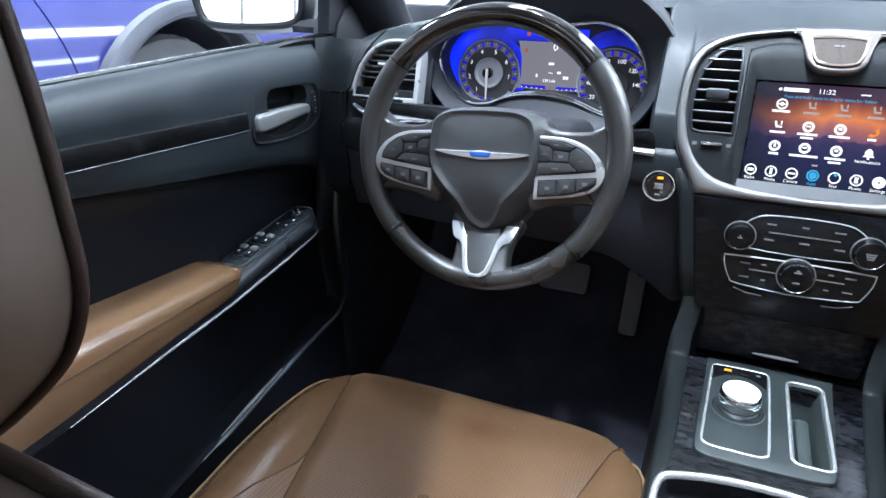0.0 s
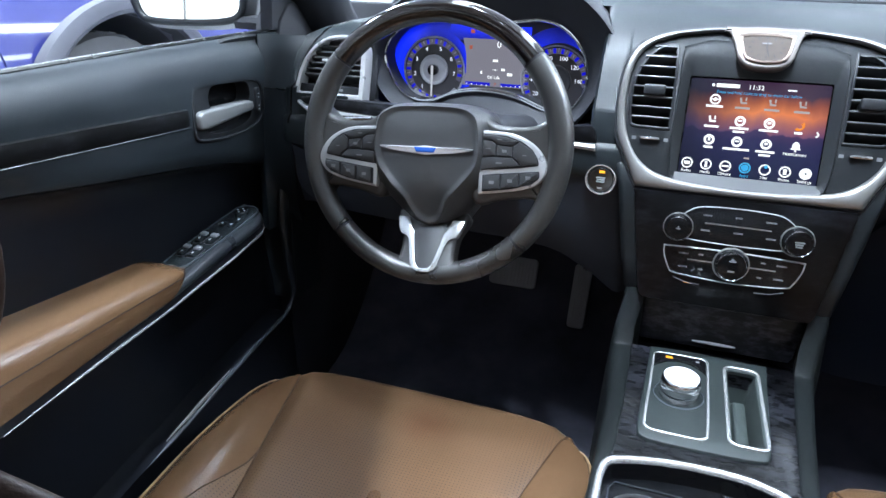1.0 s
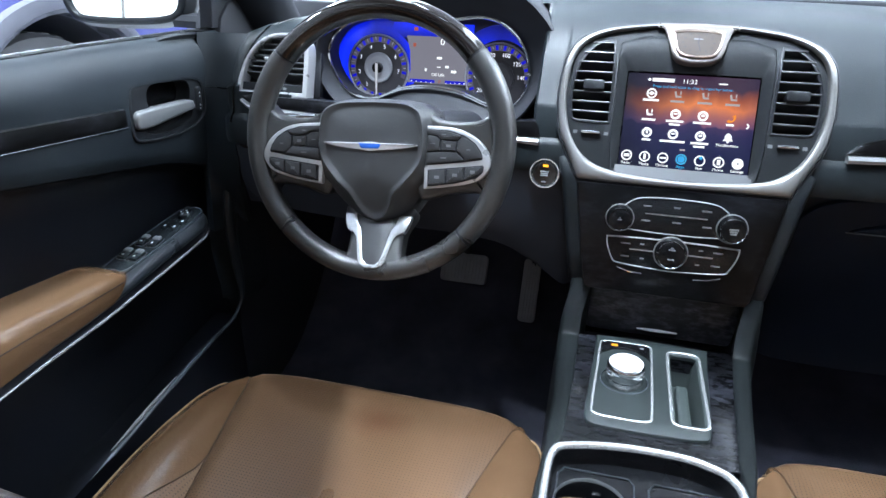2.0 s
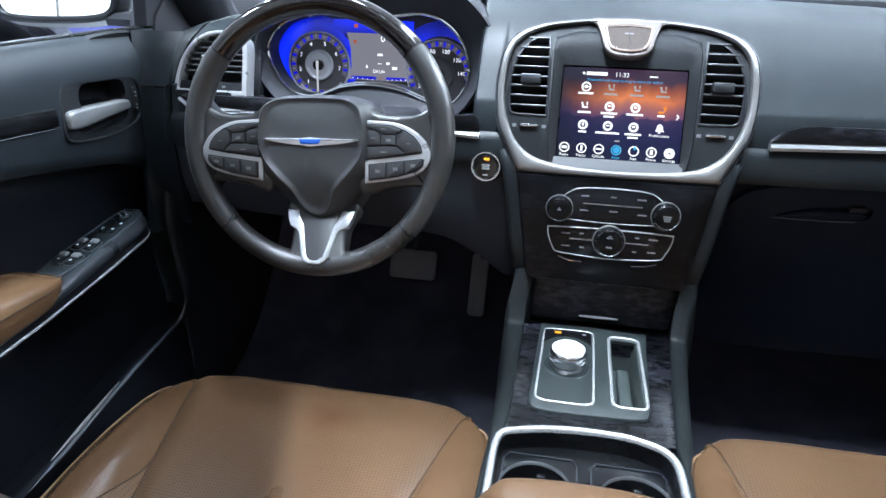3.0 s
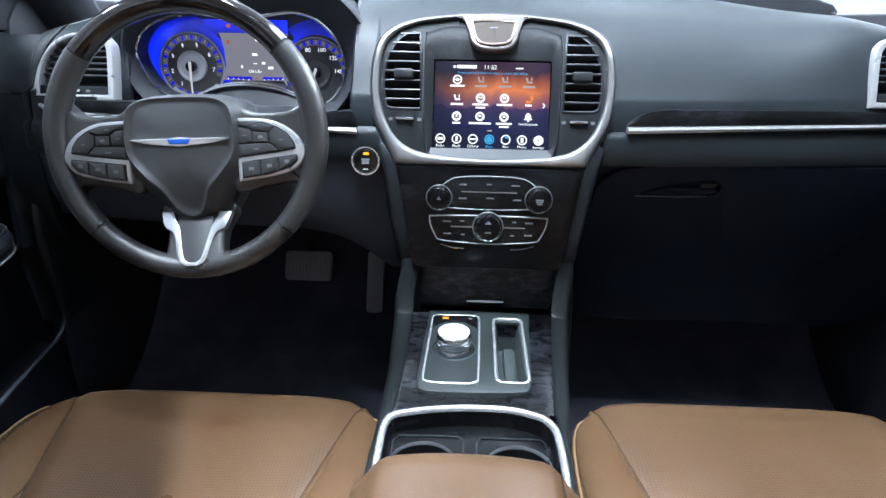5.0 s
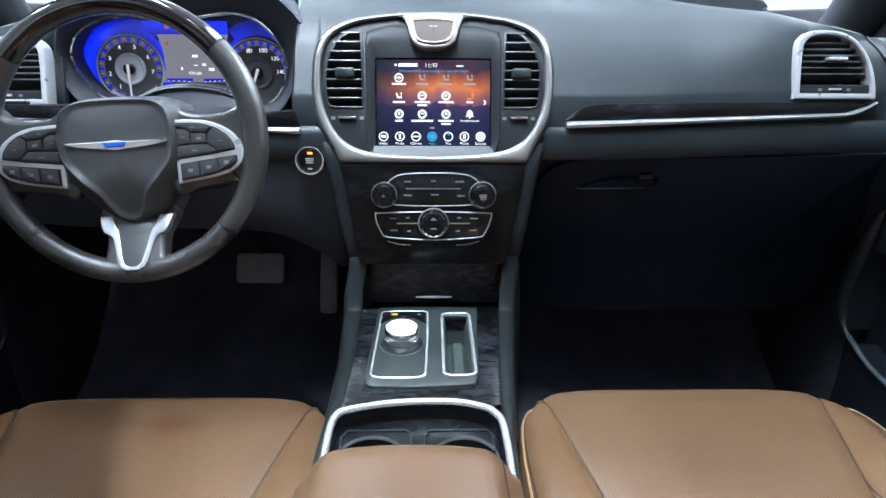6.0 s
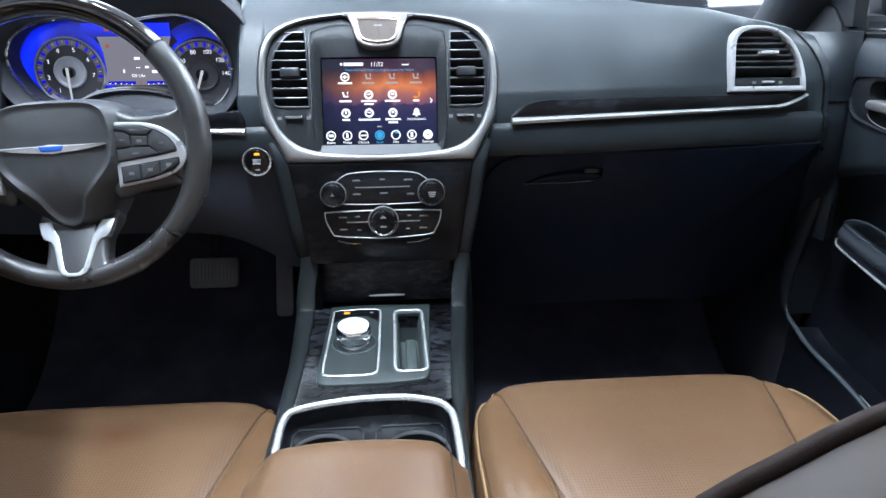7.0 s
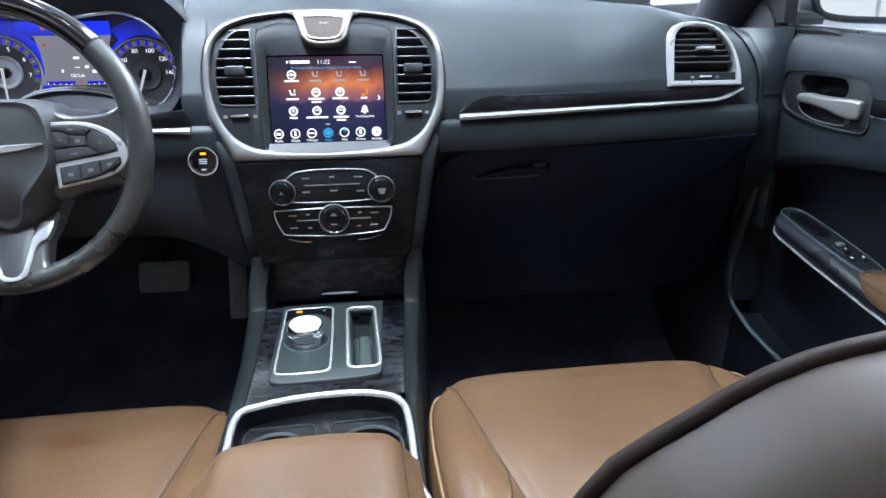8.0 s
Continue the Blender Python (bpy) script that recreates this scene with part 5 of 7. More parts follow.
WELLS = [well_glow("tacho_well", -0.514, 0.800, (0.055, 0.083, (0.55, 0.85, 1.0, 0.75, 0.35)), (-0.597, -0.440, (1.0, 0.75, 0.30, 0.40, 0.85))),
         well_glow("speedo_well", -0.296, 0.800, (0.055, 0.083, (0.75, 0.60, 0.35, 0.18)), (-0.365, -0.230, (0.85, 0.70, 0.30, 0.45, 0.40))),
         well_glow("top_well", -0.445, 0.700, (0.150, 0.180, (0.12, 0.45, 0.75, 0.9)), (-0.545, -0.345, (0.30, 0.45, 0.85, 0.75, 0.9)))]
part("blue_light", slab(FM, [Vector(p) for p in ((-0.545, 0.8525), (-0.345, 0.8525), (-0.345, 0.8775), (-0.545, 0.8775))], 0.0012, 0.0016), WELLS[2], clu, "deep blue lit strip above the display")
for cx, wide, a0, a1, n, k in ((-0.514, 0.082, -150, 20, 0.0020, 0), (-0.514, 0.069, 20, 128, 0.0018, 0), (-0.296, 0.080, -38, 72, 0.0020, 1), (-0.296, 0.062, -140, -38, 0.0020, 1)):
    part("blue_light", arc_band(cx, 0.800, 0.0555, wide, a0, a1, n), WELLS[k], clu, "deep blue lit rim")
TICKBAND = glow("tick_band", (0.105, 0.105, 0.155), 0.75)


def dial(cx, cz, r, nums, a0, a1, marks, needle, hub):
    d = part("dial", lathe(shift(FM, cx, cz), [(r, -0.002), (r, 0.004), (r - 0.001, 0.0055), (r - 0.003, 0.0050), (r - 0.004, 0.0035), (0.0, 0.003)], 64), GAUGEFACE, clu, "round dial with pale numerals")
    part("rim", lathe(shift(FM, cx, cz), [(r + 0.0012, 0.003), (r + 0.0012, 0.006), (r - 0.0008, 0.0068), (r - 0.0020, 0.005)], 64), SILVERFACE, d)
    part("tick_band", arc_band(cx, cz, r - 0.0125, r - 0.0024, a0 - 12, a1 + 12, 0.0042, 60), TICKBAND, d, "grey lit band under the marks")
    for k in range(marks):
        a = a0 + (a1 - a0) * k / (marks - 1)
        m = shift(FM, cx, cz, 0.0046) @ pose(0, 0, 0, 0, 0, -a) @ Matrix.Translation((0, r - 0.0075, 0))
        part("tick", block(m, 0.0046, 0.0082, 0.0006, 0), BLUEMARK, d)
        m = shift(FM, cx, cz, 0.0046) @ pose(0, 0, 0, 0, 0, -(a + (a1 - a0) / (marks - 1) / 2)) @ Matrix.Translation((0, r - 0.0065, 0))
        if k < marks - 1:
            part("tick", block(m, 0.0010, 0.0055, 0.0005, 0), PRINT, d)
    for k, t in enumerate(nums):
        a = radians(a0 + (a1 - a0) * k / (len(nums) - 1))
        words("numeral", t, 0.0098, shift(FM, cx + (r - 0.0185) * math.sin(a), cz + (r - 0.0185) * math.cos(a), 0.0038), NUMERAL, d)
    part("hub_plate", lathe(shift(FM, cx, cz), [(r * 0.47, 0.003), (r * 0.47, 0.0060), (r * 0.44, 0.0075), (r * 0.38, 0.0070), (r * 0.36, 0.0060), (0, 0.0060)], 48), hub, d, "silver inner ring")
    part("hub", lathe(shift(FM, cx + 0.0, cz), [(r * 0.17, 0.006), (r * 0.165, 0.013), (r * 0.13, 0.0145), (0, 0.0145)], 32), GLOSS, d)
    m = shift(FM, cx, cz, 0.0145) @ pose(0, 0, 0, 0, 0, -needle)
    part("needle", slab(m, [Vector(p) for p in ((-0.0022, -0.008), (0.0022, -0.008), (0.0012, r * 0.80), (-0.0012, r * 0.80))], 0, 0.0015), glow("needle_white", (0.85, 0.9, 1.0), 0.6), d, "white needle")
    return d


dial(-0.514, 0.800, 0.0555, ["", "1", "2", "3", "4", "5", "6", "7"], -184, 98, 16, 180, SILVERFACE)
dial(-0.299, 0.794, 0.0570, ["", "20", "40", "60", "80", "100", "120", "140"], -160, 87, 17, -160, GAUGEFACE)
disp_o = [Vector(p) for p in ((-0.464, 0.7785), (-0.349, 0.7785), (-0.3505, 0.80), (-0.352, 0.83), (-0.345, 0.856), (-0.462, 0.856), (-0.4555, 0.83), (-0.4545, 0.80))]
dsp = part("display", slab(FM, disp_o, 0.002, 0.0052), DIMSCREEN, clu, "dim grey lit driver display")
words("zero_text", "0", 0.015, shift(FM, -0.398, 0.8475, 0.0054), ICON, dsp, wide=1.1)
words("oil_text", "Oil Life", 0.0075, shift(FM, -0.405, 0.7935, 0.0054), ICON, dsp)
words("gear_text", "P", 0.0085, shift(FM, -0.4015, 0.7815, 0.0056), REDMARK, dsp)
for x, z, w, h in ((-0.403, 0.8215, 0.009, 0.004), (-0.4035, 0.8065, 0.007, 0.0012), (-0.389, 0.8075, 0.006, 0.004), (-0.427, 0.801, 0.003, 0.005), (-0.377, 0.800, 0.009, 0.0045)):
    part("readout_bar", block(shift(FM, x, z, 0.0052), w, h, 0.0004, 0), ICON, dsp)
part("readout_bar", block(shift(FM, -0.4475, 0.8415, 0.0052), 0.005, 0.006, 0.0004, 0), REDMARK, dsp)
part("warning_lamp", block(shift(FM, -0.446, 0.8675, 0.0024), 0.007, 0.006, 0.0004, 0), REDMARK, clu)
for s, a, b in ((-1, -0.455, -0.4105), (1, -0.392, -0.352)):
    part("gauge_bar", block(shift(FM, (a + b) / 2, 0.7822, 0.0052), b - a, 0.0050, 0.0004, 0), BLUEMARK, dsp)
    for k in range(5):
        part("gauge_dot", block(shift(FM, a + (b - a) * (k + 0.3) / 5, 0.7805 + 0.0008 * (k - 2) * s * 0.5, 0.0057), 0.0016, 0.0016, 0.0003, 0), ICON, dsp)
part("dial_arc", arc_band(-0.514, 0.800, 0.0475, 0.0545, 125, 225, 0.0062), SILVERFACE, clu, "pale silver arc")
part("lower_arch", tube(spline([(-0.50, 1.118, 0.752), (-0.455, 1.118, 0.7695), (-0.405, 1.118, 0.7745), (-0.355, 1.118, 0.768), (-0.31, 1.118, 0.752), (-0.275, 1.118, 0.745)], 6, False), 0.0022), CHROME, clu)

# ---------- steering wheel ----------
WC = Vector((-0.3985, 0.8395, 0.7330))
WM = plane_m(WC, X, (0, 0.19, 1.0)) @ pose(0, 0, 0, 0, 0, 2.8)      # turned a little to the left
WN = WM.to_3x3() @ Vector((0, 0, 1))
whl = root("steering_wheel", WC, "black leather steering wheel with a glossy wood top and silver spokes", "steering wheel")
RR = 0.1700


def rim_r(a):
    """The grips at ten and two are a little fuller than the rest of the rim."""
    a = abs((a + 180) % 360 - 180)
    return 0.0146 + 0.0012 * sm(30, 60, a) * (1 - sm(80, 120, a))


def rim_arc(a0, a1, n=40, extra=0.0):
    rings = []
    for a in lin(a0, a1, n):
        ra, r = radians(a), rim_r(a) + extra
        c, out = WM @ Vector((RR * math.sin(ra), RR * math.cos(ra), 0)), WM.to_3x3() @ Vector((math.sin(ra), math.cos(ra), 0))
        rings.append([c + out * math.cos(b) * r + WN * math.sin(b) * r * 1.12 for b in (2 * math.pi * k / 20 for k in range(20))])
    return loft(rings, True, True, True)


part("rim_leather", rim_arc(50.6, 132.9, 36), WHEEL, whl, "black leather grip of the rim")
part("rim_leather", rim_arc(134.1, 225.9, 40), WHEEL, whl, "black leather lower rim")
part("rim_leather", rim_arc(227.1, 309.4, 36), WHEEL, whl, "black leather grip of the rim")
part("rim_wood", rim_arc(-49.6, 49.6, 44), RIMWOOD, whl, "glossy black wood upper rim")
for a in (50.1, 133.5, 226.5, 309.9):
    part("rim_seam", rim_arc(a - 0.8, a + 0.8, 2, -0.0010), DARK, whl)

# airbag cover: a wide sloped border round a raised shield that fades into the chin
pad_h = [(0, 0.0565), (-0.045, 0.0545), (-0.068, 0.0475), (-0.079, 0.036), (-0.083, 0.010), (-0.083, -0.020), (-0.078, -0.046), (-0.058, -0.074), (-0.041, -0.095), (-0.027, -0.110), (-0.012, -0.1175), (0, -0.1185)]
sh_h = [(0, 0.0500), (-0.040, 0.0482), (-0.058, 0.0420), (-0.066, 0.032), (-0.0700, 0.008), (-0.0690, -0.014), (-0.063, -0.029), (-0.0447, -0.051), (-0.0295, -0.0675), (-0.022, -0.083), (-0.012, -0.098), (0, -0.103)]


def half_loop(half, n=61):
    """A left half from top to bottom, smoothed, evenly spaced and made whole."""
    q = resample(spline([Vector(p) for p in half], 8, False), n, False)
    return q + [Vector((-p.x, p.y)) for p in q[::-1][1:-1]]


pad_o, sh_o = half_loop(pad_h), half_loop(sh_h)


def chin(v):
    return 0.030 * sm(-0.045, -0.122, v) + 0.008 * sm(0.030, 0.060, v)


def pad_ring(k, n):
    """k 0 on the outer edge to 1 on the shield's crease, above 1 inwards."""
    out = []
    for a, b in zip(pad_o, sh_o):
        q = a.lerp(b, k) if k <= 1 else b.lerp(Vector((0, -0.005)), k - 1)
        out.append(WM @ Vector((q.x, q.y, n - chin(q.y))))
    return out


rows = [(-0.05, -0.050), (-0.03, -0.020), (0.0, -0.008), (0.06, -0.0035), (0.30, 0.0055), (0.70, 0.0140), (0.86, 0.0180), (0.94, 0.0212), (0.985, 0.0220), (1.03, 0.0208), (1.07, 0.0178), (1.14, 0.0170), (1.4, 0.0188), (1.7, 0.0196), (1.97, 0.0198)]
pad = part("airbag_pad", loft([pad_ring(*r) for r in rows], True, True, True), PAD, whl, "black grained airbag cover with a raised shield", sharp=60)
em_m = shift(WM, 0, -0.0045, 0.0180)
wing = [(-0.0640, 0.0022), (-0.040, 0.0030), (-0.014, 0.0032), (0, 0.0046), (0.014, 0.0032), (0.040, 0.0030), (0.0640, 0.0022), (0.047, -0.0022), (0.028, -0.0046), (0.012, -0.0058), (0, -0.0072), (-0.012, -0.0058), (-0.028, -0.0046), (-0.047, -0.0022)]
wing_o = resample(spline([Vector(p) for p in wing], 5), 90)
part("emblem", slab(em_m, wing_o, 0, 0.0046, 0.0012), BADGEWHITE, pad, "chrome winged badge with a blue middle")
part("badge_inlay", slab(em_m, resample(spline([Vector((p[0] * 0.80, p[1] * 0.36)) for p in wing], 5), 70), 0.0035, 0.0044, 0.0003), PAD, pad)
part("badge_center", slab(em_m, resample([Vector(p) for p in ((-0.0155, 0.0026), (0.0155, 0.0026), (0.0120, -0.0042), (-0.0120, -0.0042))], 30), 0.003, 0.0052, 0.0008), BADGEBLUE, pad, "blue badge middle")

PM = shift(WM, 0, 0, 0.006)


def pod(s):
    """Side spoke with its button pod: leather arm, silver frame, black keys."""
    arm = [(0.060, 0.036), (0.090, 0.030), (0.120, 0.029), (0.144, 0.034), (0.160, 0.048), (0.172, 0.050), (0.176, 0.0), (0.168, -0.070), (0.156, -0.078), (0.147, -0.064), (0.132, -0.0605), (0.100, -0.064), (0.060, -0.066)]
    a_o = resample(spline([Vector((s * a, b)) for a, b in arm], 5), 100)
    sp = part("side_spoke", slab(PM, a_o, -0.034, -0.001, 0.007, None, 4), WHEEL, whl, "black leather spoke beside the airbag", sharp=70)
    base = [(0.070, 0.0230), (0.105, 0.0208), (0.1255, 0.0150), (0.1415, 0.005), (0.1525, -0.0085), (0.1565, -0.0205), (0.1540, -0.031), (0.1455, -0.041), (0.128, -0.0485), (0.100, -0.0538), (0.070, -0.0578)]
    o = resample(spline([Vector((s * a, b)) for a, b in base], 5, False) + [Vector((s * 0.070, -0.02))], 110)
    part("button_frame", slab(PM, o, -0.006, 0.0065, 0.0022, None, 3), SILVER, sp, "satin silver button frame")
    up = [(0.072, 0.0188), (0.104, 0.0170), (0.123, 0.0112), (0.1365, 0.0020), (0.1440, -0.0085), (0.1465, -0.0175), (0.118, -0.0222), (0.072, -0.0272)]
    lo = [(0.0755, -0.0326), (0.112, -0.0283), (0.1475, -0.0243), (0.1475, -0.0330), (0.139, -0.0408), (0.112, -0.0486), (0.0755, -0.0540)]
    for pts in (up, lo):
        part("key_bed", slab(PM, resample([Vector((s * a, b)) for a, b in pts], 60), 0.004, 0.0074), DARK, sp)

    def key(pts, mark=None, n1=0.0094):
        q = resample([Vector((s * a, b)) for a, b in pts], 44)
        part("button", slab(PM, inset(q, 0.0006), 0.0070, n1, 0.0009), KEY, sp)
        if mark:
            c = sum(q, Vector((0, 0))) / len(q)
            part("button_mark", block(shift(PM, c.x, c.y, n1 - 0.0001), mark[0], mark[1], 0.0003, 0), PRINTDIM, sp)
    key([(0.073, 0.0182), (0.103, 0.0163), (0.1195, 0.0112), (0.1120, 0.0048), (0.0920, 0.0062), (0.0860, 0.0110), (0.073, 0.0122)], (0.006, 0.0014))
    key([(0.1205, 0.0105), (0.1360, 0.0015), (0.1432, -0.0085), (0.1452, -0.0165), (0.1250, -0.0192), (0.1130, -0.0080), (0.1130, 0.0042)], (0.005, 0.0012))
    key([(0.073, 0.0115), (0.0856, 0.0102), (0.0915, 0.0055), (0.0915, -0.0078), (0.073, -0.0100)], (0.006, 0.0012))
    key([(0.0925, 0.0055), (0.1122, 0.0040), (0.1122, -0.0085), (0.0925, -0.0085)], (0.006, 0.0035))
    key([(0.073, -0.0108), (0.0925, -0.0092), (0.1124, -0.0092), (0.1240, -0.0193), (0.073, -0.0262)], (0.008, 0.0018))
    for a, b in ((0.0770, 0.0995), (0.1005, 0.1230), (0.1240, 0.1470)):
        top = [(x, interp(x, [(0.08, -0.0330), (0.1475, -0.0250)])) for x in (a, b)]
        bot = [(x, interp(x, [(0.08, -0.0524), (0.112, -0.0474), (0.139, -0.0400), (0.1475, -0.0325)])) for x in (b, a)]
        key(top + bot, (0.0062, 0.0040), 0.0098)


pod(-1)
pod(1)
# lower spoke: leather web, bright Y trim and grey inlay
YM = plane_m(WM @ Vector((0.001, -0.171, 0.0175)), WM.to_3x3() @ X, WM.to_3x3() @ Vector((0, 0.910, -0.41)))
web = [(-0.050, 0.010), (-0.047, 0.013), (-0.043, 0.019), (-0.0385, 0.030), (-0.0390, 0.060), (-0.046, 0.095), (0.046, 0.095), (0.0390, 0.060), (0.0385, 0.030), (0.043, 0.019), (0.047, 0.013), (0.050, 0.010), (0.024, 0.0015), (0.0, 0.0005), (-0.024, 0.0015)]
ls = part("lower_spoke", slab(YM, resample(spline([Vector(p) for p in web], 6), 100), -0.024, -0.001, 0.007, None, 4), WHEEL, whl, "black leather lower spoke", sharp=70)
y_h = [(0.0, 0.0050), (0.0080, 0.0056), (0.0155, 0.0095), (0.0195, 0.0170), (0.0230, 0.0330), (0.0270, 0.0480), (0.0310, 0.0530), (0.0400, 0.0570), (0.0435, 0.0640), (0.0475, 0.0800)]
y_i = [(0.0310, 0.0800), (0.0250, 0.0640), (0.0215, 0.0600), (0.0185, 0.0460), (0.0150, 0.0290), (0.0115, 0.0155), (0.0060, 0.0105), (0.0, 0.0098)]
whole = [Vector(p) for p in y_h] + [Vector(p) for p in y_i]
whole += [Vector((-p.x, p.y)) for p in whole[::-1][1:-1]]
part("spoke_trim", slab(YM, whole, -0.006, 0.0035, 0.0008), BRIGHT, ls, "bright silver Y-shaped spoke trim")
inlay = [Vector(p) for p in y_i[1:]]
inlay += [Vector((-p.x, p.y)) for p in inlay[::-1][1:]] + [Vector((-0.022, 0.075)), Vector((0.022, 0.075))]
part("trim_inlay", slab(YM, inlay, -0.006, 0.0024, 0.0006), PAD, ls, "dark grey inlay")
# column
cm_ = shift(WM, 0, 0, -0.03)
part("column", loft([[cm_ @ Vector((p.x, p.y - 0.01, -n)) for p in rrect(0.12 + 0.3 * n, 0.11 + 0.1 * n, 0.03, 5)] for n in (0.0, 0.06, 0.14, 0.24)], True, True, True), DARK, whl, "black steering column shroud")
part("stalk", tube(spline([(-0.46, 0.93, 0.735), (-0.52, 0.92, 0.742), (-0.60, 0.905, 0.741)], 5, False), lambda k: 0.0075 + 0.003 * k, seg=12, flat=0.6), PLASTIC, whl, "black column stalk")
part("stalk_tip", tube([(-0.585, 0.904, 0.746), (-0.52, 0.914, 0.7475)], 0.006, seg=10, flat=0.5), CHROME, whl, "bright stalk inlay")

# pedals
for nm, cx, w, h, yy, zz, lab in (("brake_pedal", -0.405, 0.110, 0.070, 1.445, 0.327, "wide ribbed dull metal brake pedal"), ("accelerator_pedal", -0.248, 0.040, 0.15, 1.46, 0.285, "tall ribbed dull metal accelerator pedal")):
    r = root(nm, (cx, yy, zz), lab, "pedal")
    m = plane_m((cx, yy, zz), X, (0, 0.45, 1))
    part("pedal_pad", slab(m, rrect(w, h, 0.010, 4), -0.012, 0.004, 0.004), PEDAL, r)
    for k in range(int(w / 0.0085) if w > h else 4):
        d = -w / 2 + 0.010 + k * (w - 0.02) / ((int(w / 0.0085) if w > h else 4) - 1)
        part("rib", block(shift(m, d, 0, 0.0035), 0.0035, h - 0.016, 0.003, 0.001), PEDAL, r)
    part("arm", tube(spline([m @ Vector((0.0, h / 2 - 0.02, -0.01)), Vector((cx + 0.01, yy + 0.03, zz + 0.09)), Vector((cx + 0.012, yy + 0.06, zz + 0.26))], 5, False), 0.009, seg=8), DARK, r)

# ---------- front seats ----------


def seam_x(y):
    return interp(y, [(0.30, 0.112), (0.55, 0.150), (0.60, 0.161), (0.75, 0.193), (0.864, 0.217), (0.875, 0.218)])


def seat_w(y):
    return interp(y, [(0.30, 0.268), (0.62, 0.275), (0.70, 0.273), (0.76, 0.267), (0.80, 0.258), (0.83, 0.247), (0.86, 0.232), (0.875, 0.228)])


def mid_z(y):
    return interp(y, [(0.30, 0.292), (0.50, 0.303), (0.66, 0.320), (0.78, 0.331), (0.84, 0.333), (0.86, 0.331)])


def seat_mid(u, v):
    """Middle panel: v 0 at the back to 0.86 at the front edge, then down over the lip."""
    if v <= 0.86:
        y = 0.30 + 0.56 * v / 0.86
        z = mid_z(y)
        y2 = y
    else:
        k = (v - 0.86) / 0.14
        a = min(1, k / 0.5) * math.pi / 2
        y = 0.86 + 0.026 * math.sin(a) - 0.02 * max(0, k - 0.5)
        z = 0.331 - 0.030 * (1 - math.cos(a)) - 0.24 * max(0, k - 0.5)
        y2 = 0.86
    z -= 0.006 * (1 - sm(0.0, 0.08, 1 - abs(u))) + 0.004 * (1 - u * u) * (1 if v < 0.86 else 0)
    y -= 0.020 * abs(u) ** 6 * sm(0.80, 0.88, v)
    return (u * seam_x(y2), y, z)


BOL = [(0, -0.006), (0.05, 0.0), (0.18, 0.012), (0.38, 0.021), (0.60, 0.022), (0.80, 0.013), (0.93, -0.002), (1.0, -0.022), (1.02, -0.05), (1.0, -0.10), (0.96, -0.17)]


def seat_bol(s, q, v):
    """Bolster: q 0 at the seam, 1 at the bottom of the side; v as in seat_mid."""
    pts = seat_bol.curve
    k = q * (len(pts) - 1)
    i = min(int(k), len(pts) - 2)
    p = pts[i].lerp(pts[i + 1], k - i)
    x0, y0, z0 = seat_mid(1.0, v)
    y2 = min(0.86, 0.30 + 0.56 * v / 0.86)
    fade = 1 - 0.88 * sm(0.60, 0.86, y2)
    a, w = seam_x(y2), seat_w(y2)
    h = (p.y + 0.006) * fade if p.y > -0.006 else p.y + 0.006
    if v > 0.86:
        h *= 1 - 0.6 * (v - 0.86) / 0.14
    return (s * (a + (w - a) * p.x), y0 - 0.030 * min(1, p.x) ** 2 * sm(0.70, 0.86, v), z0 + h)


seat_bol.curve = spline([Vector(p) for p in BOL], 5, False)


def gusset(v):
    """Where the cross seam runs over the bolster, from its middle to the main seam."""
    return interp(v, [(0, 0.56), (0.22, 0.43), (0.41, 0.26), (0.50, 0.13), (0.57, 0.0)])


def back_y(z):
    """Plane of the backrest's piped edge."""
    return 0.168 + 0.40 * max(0.0, 0.69 - z)


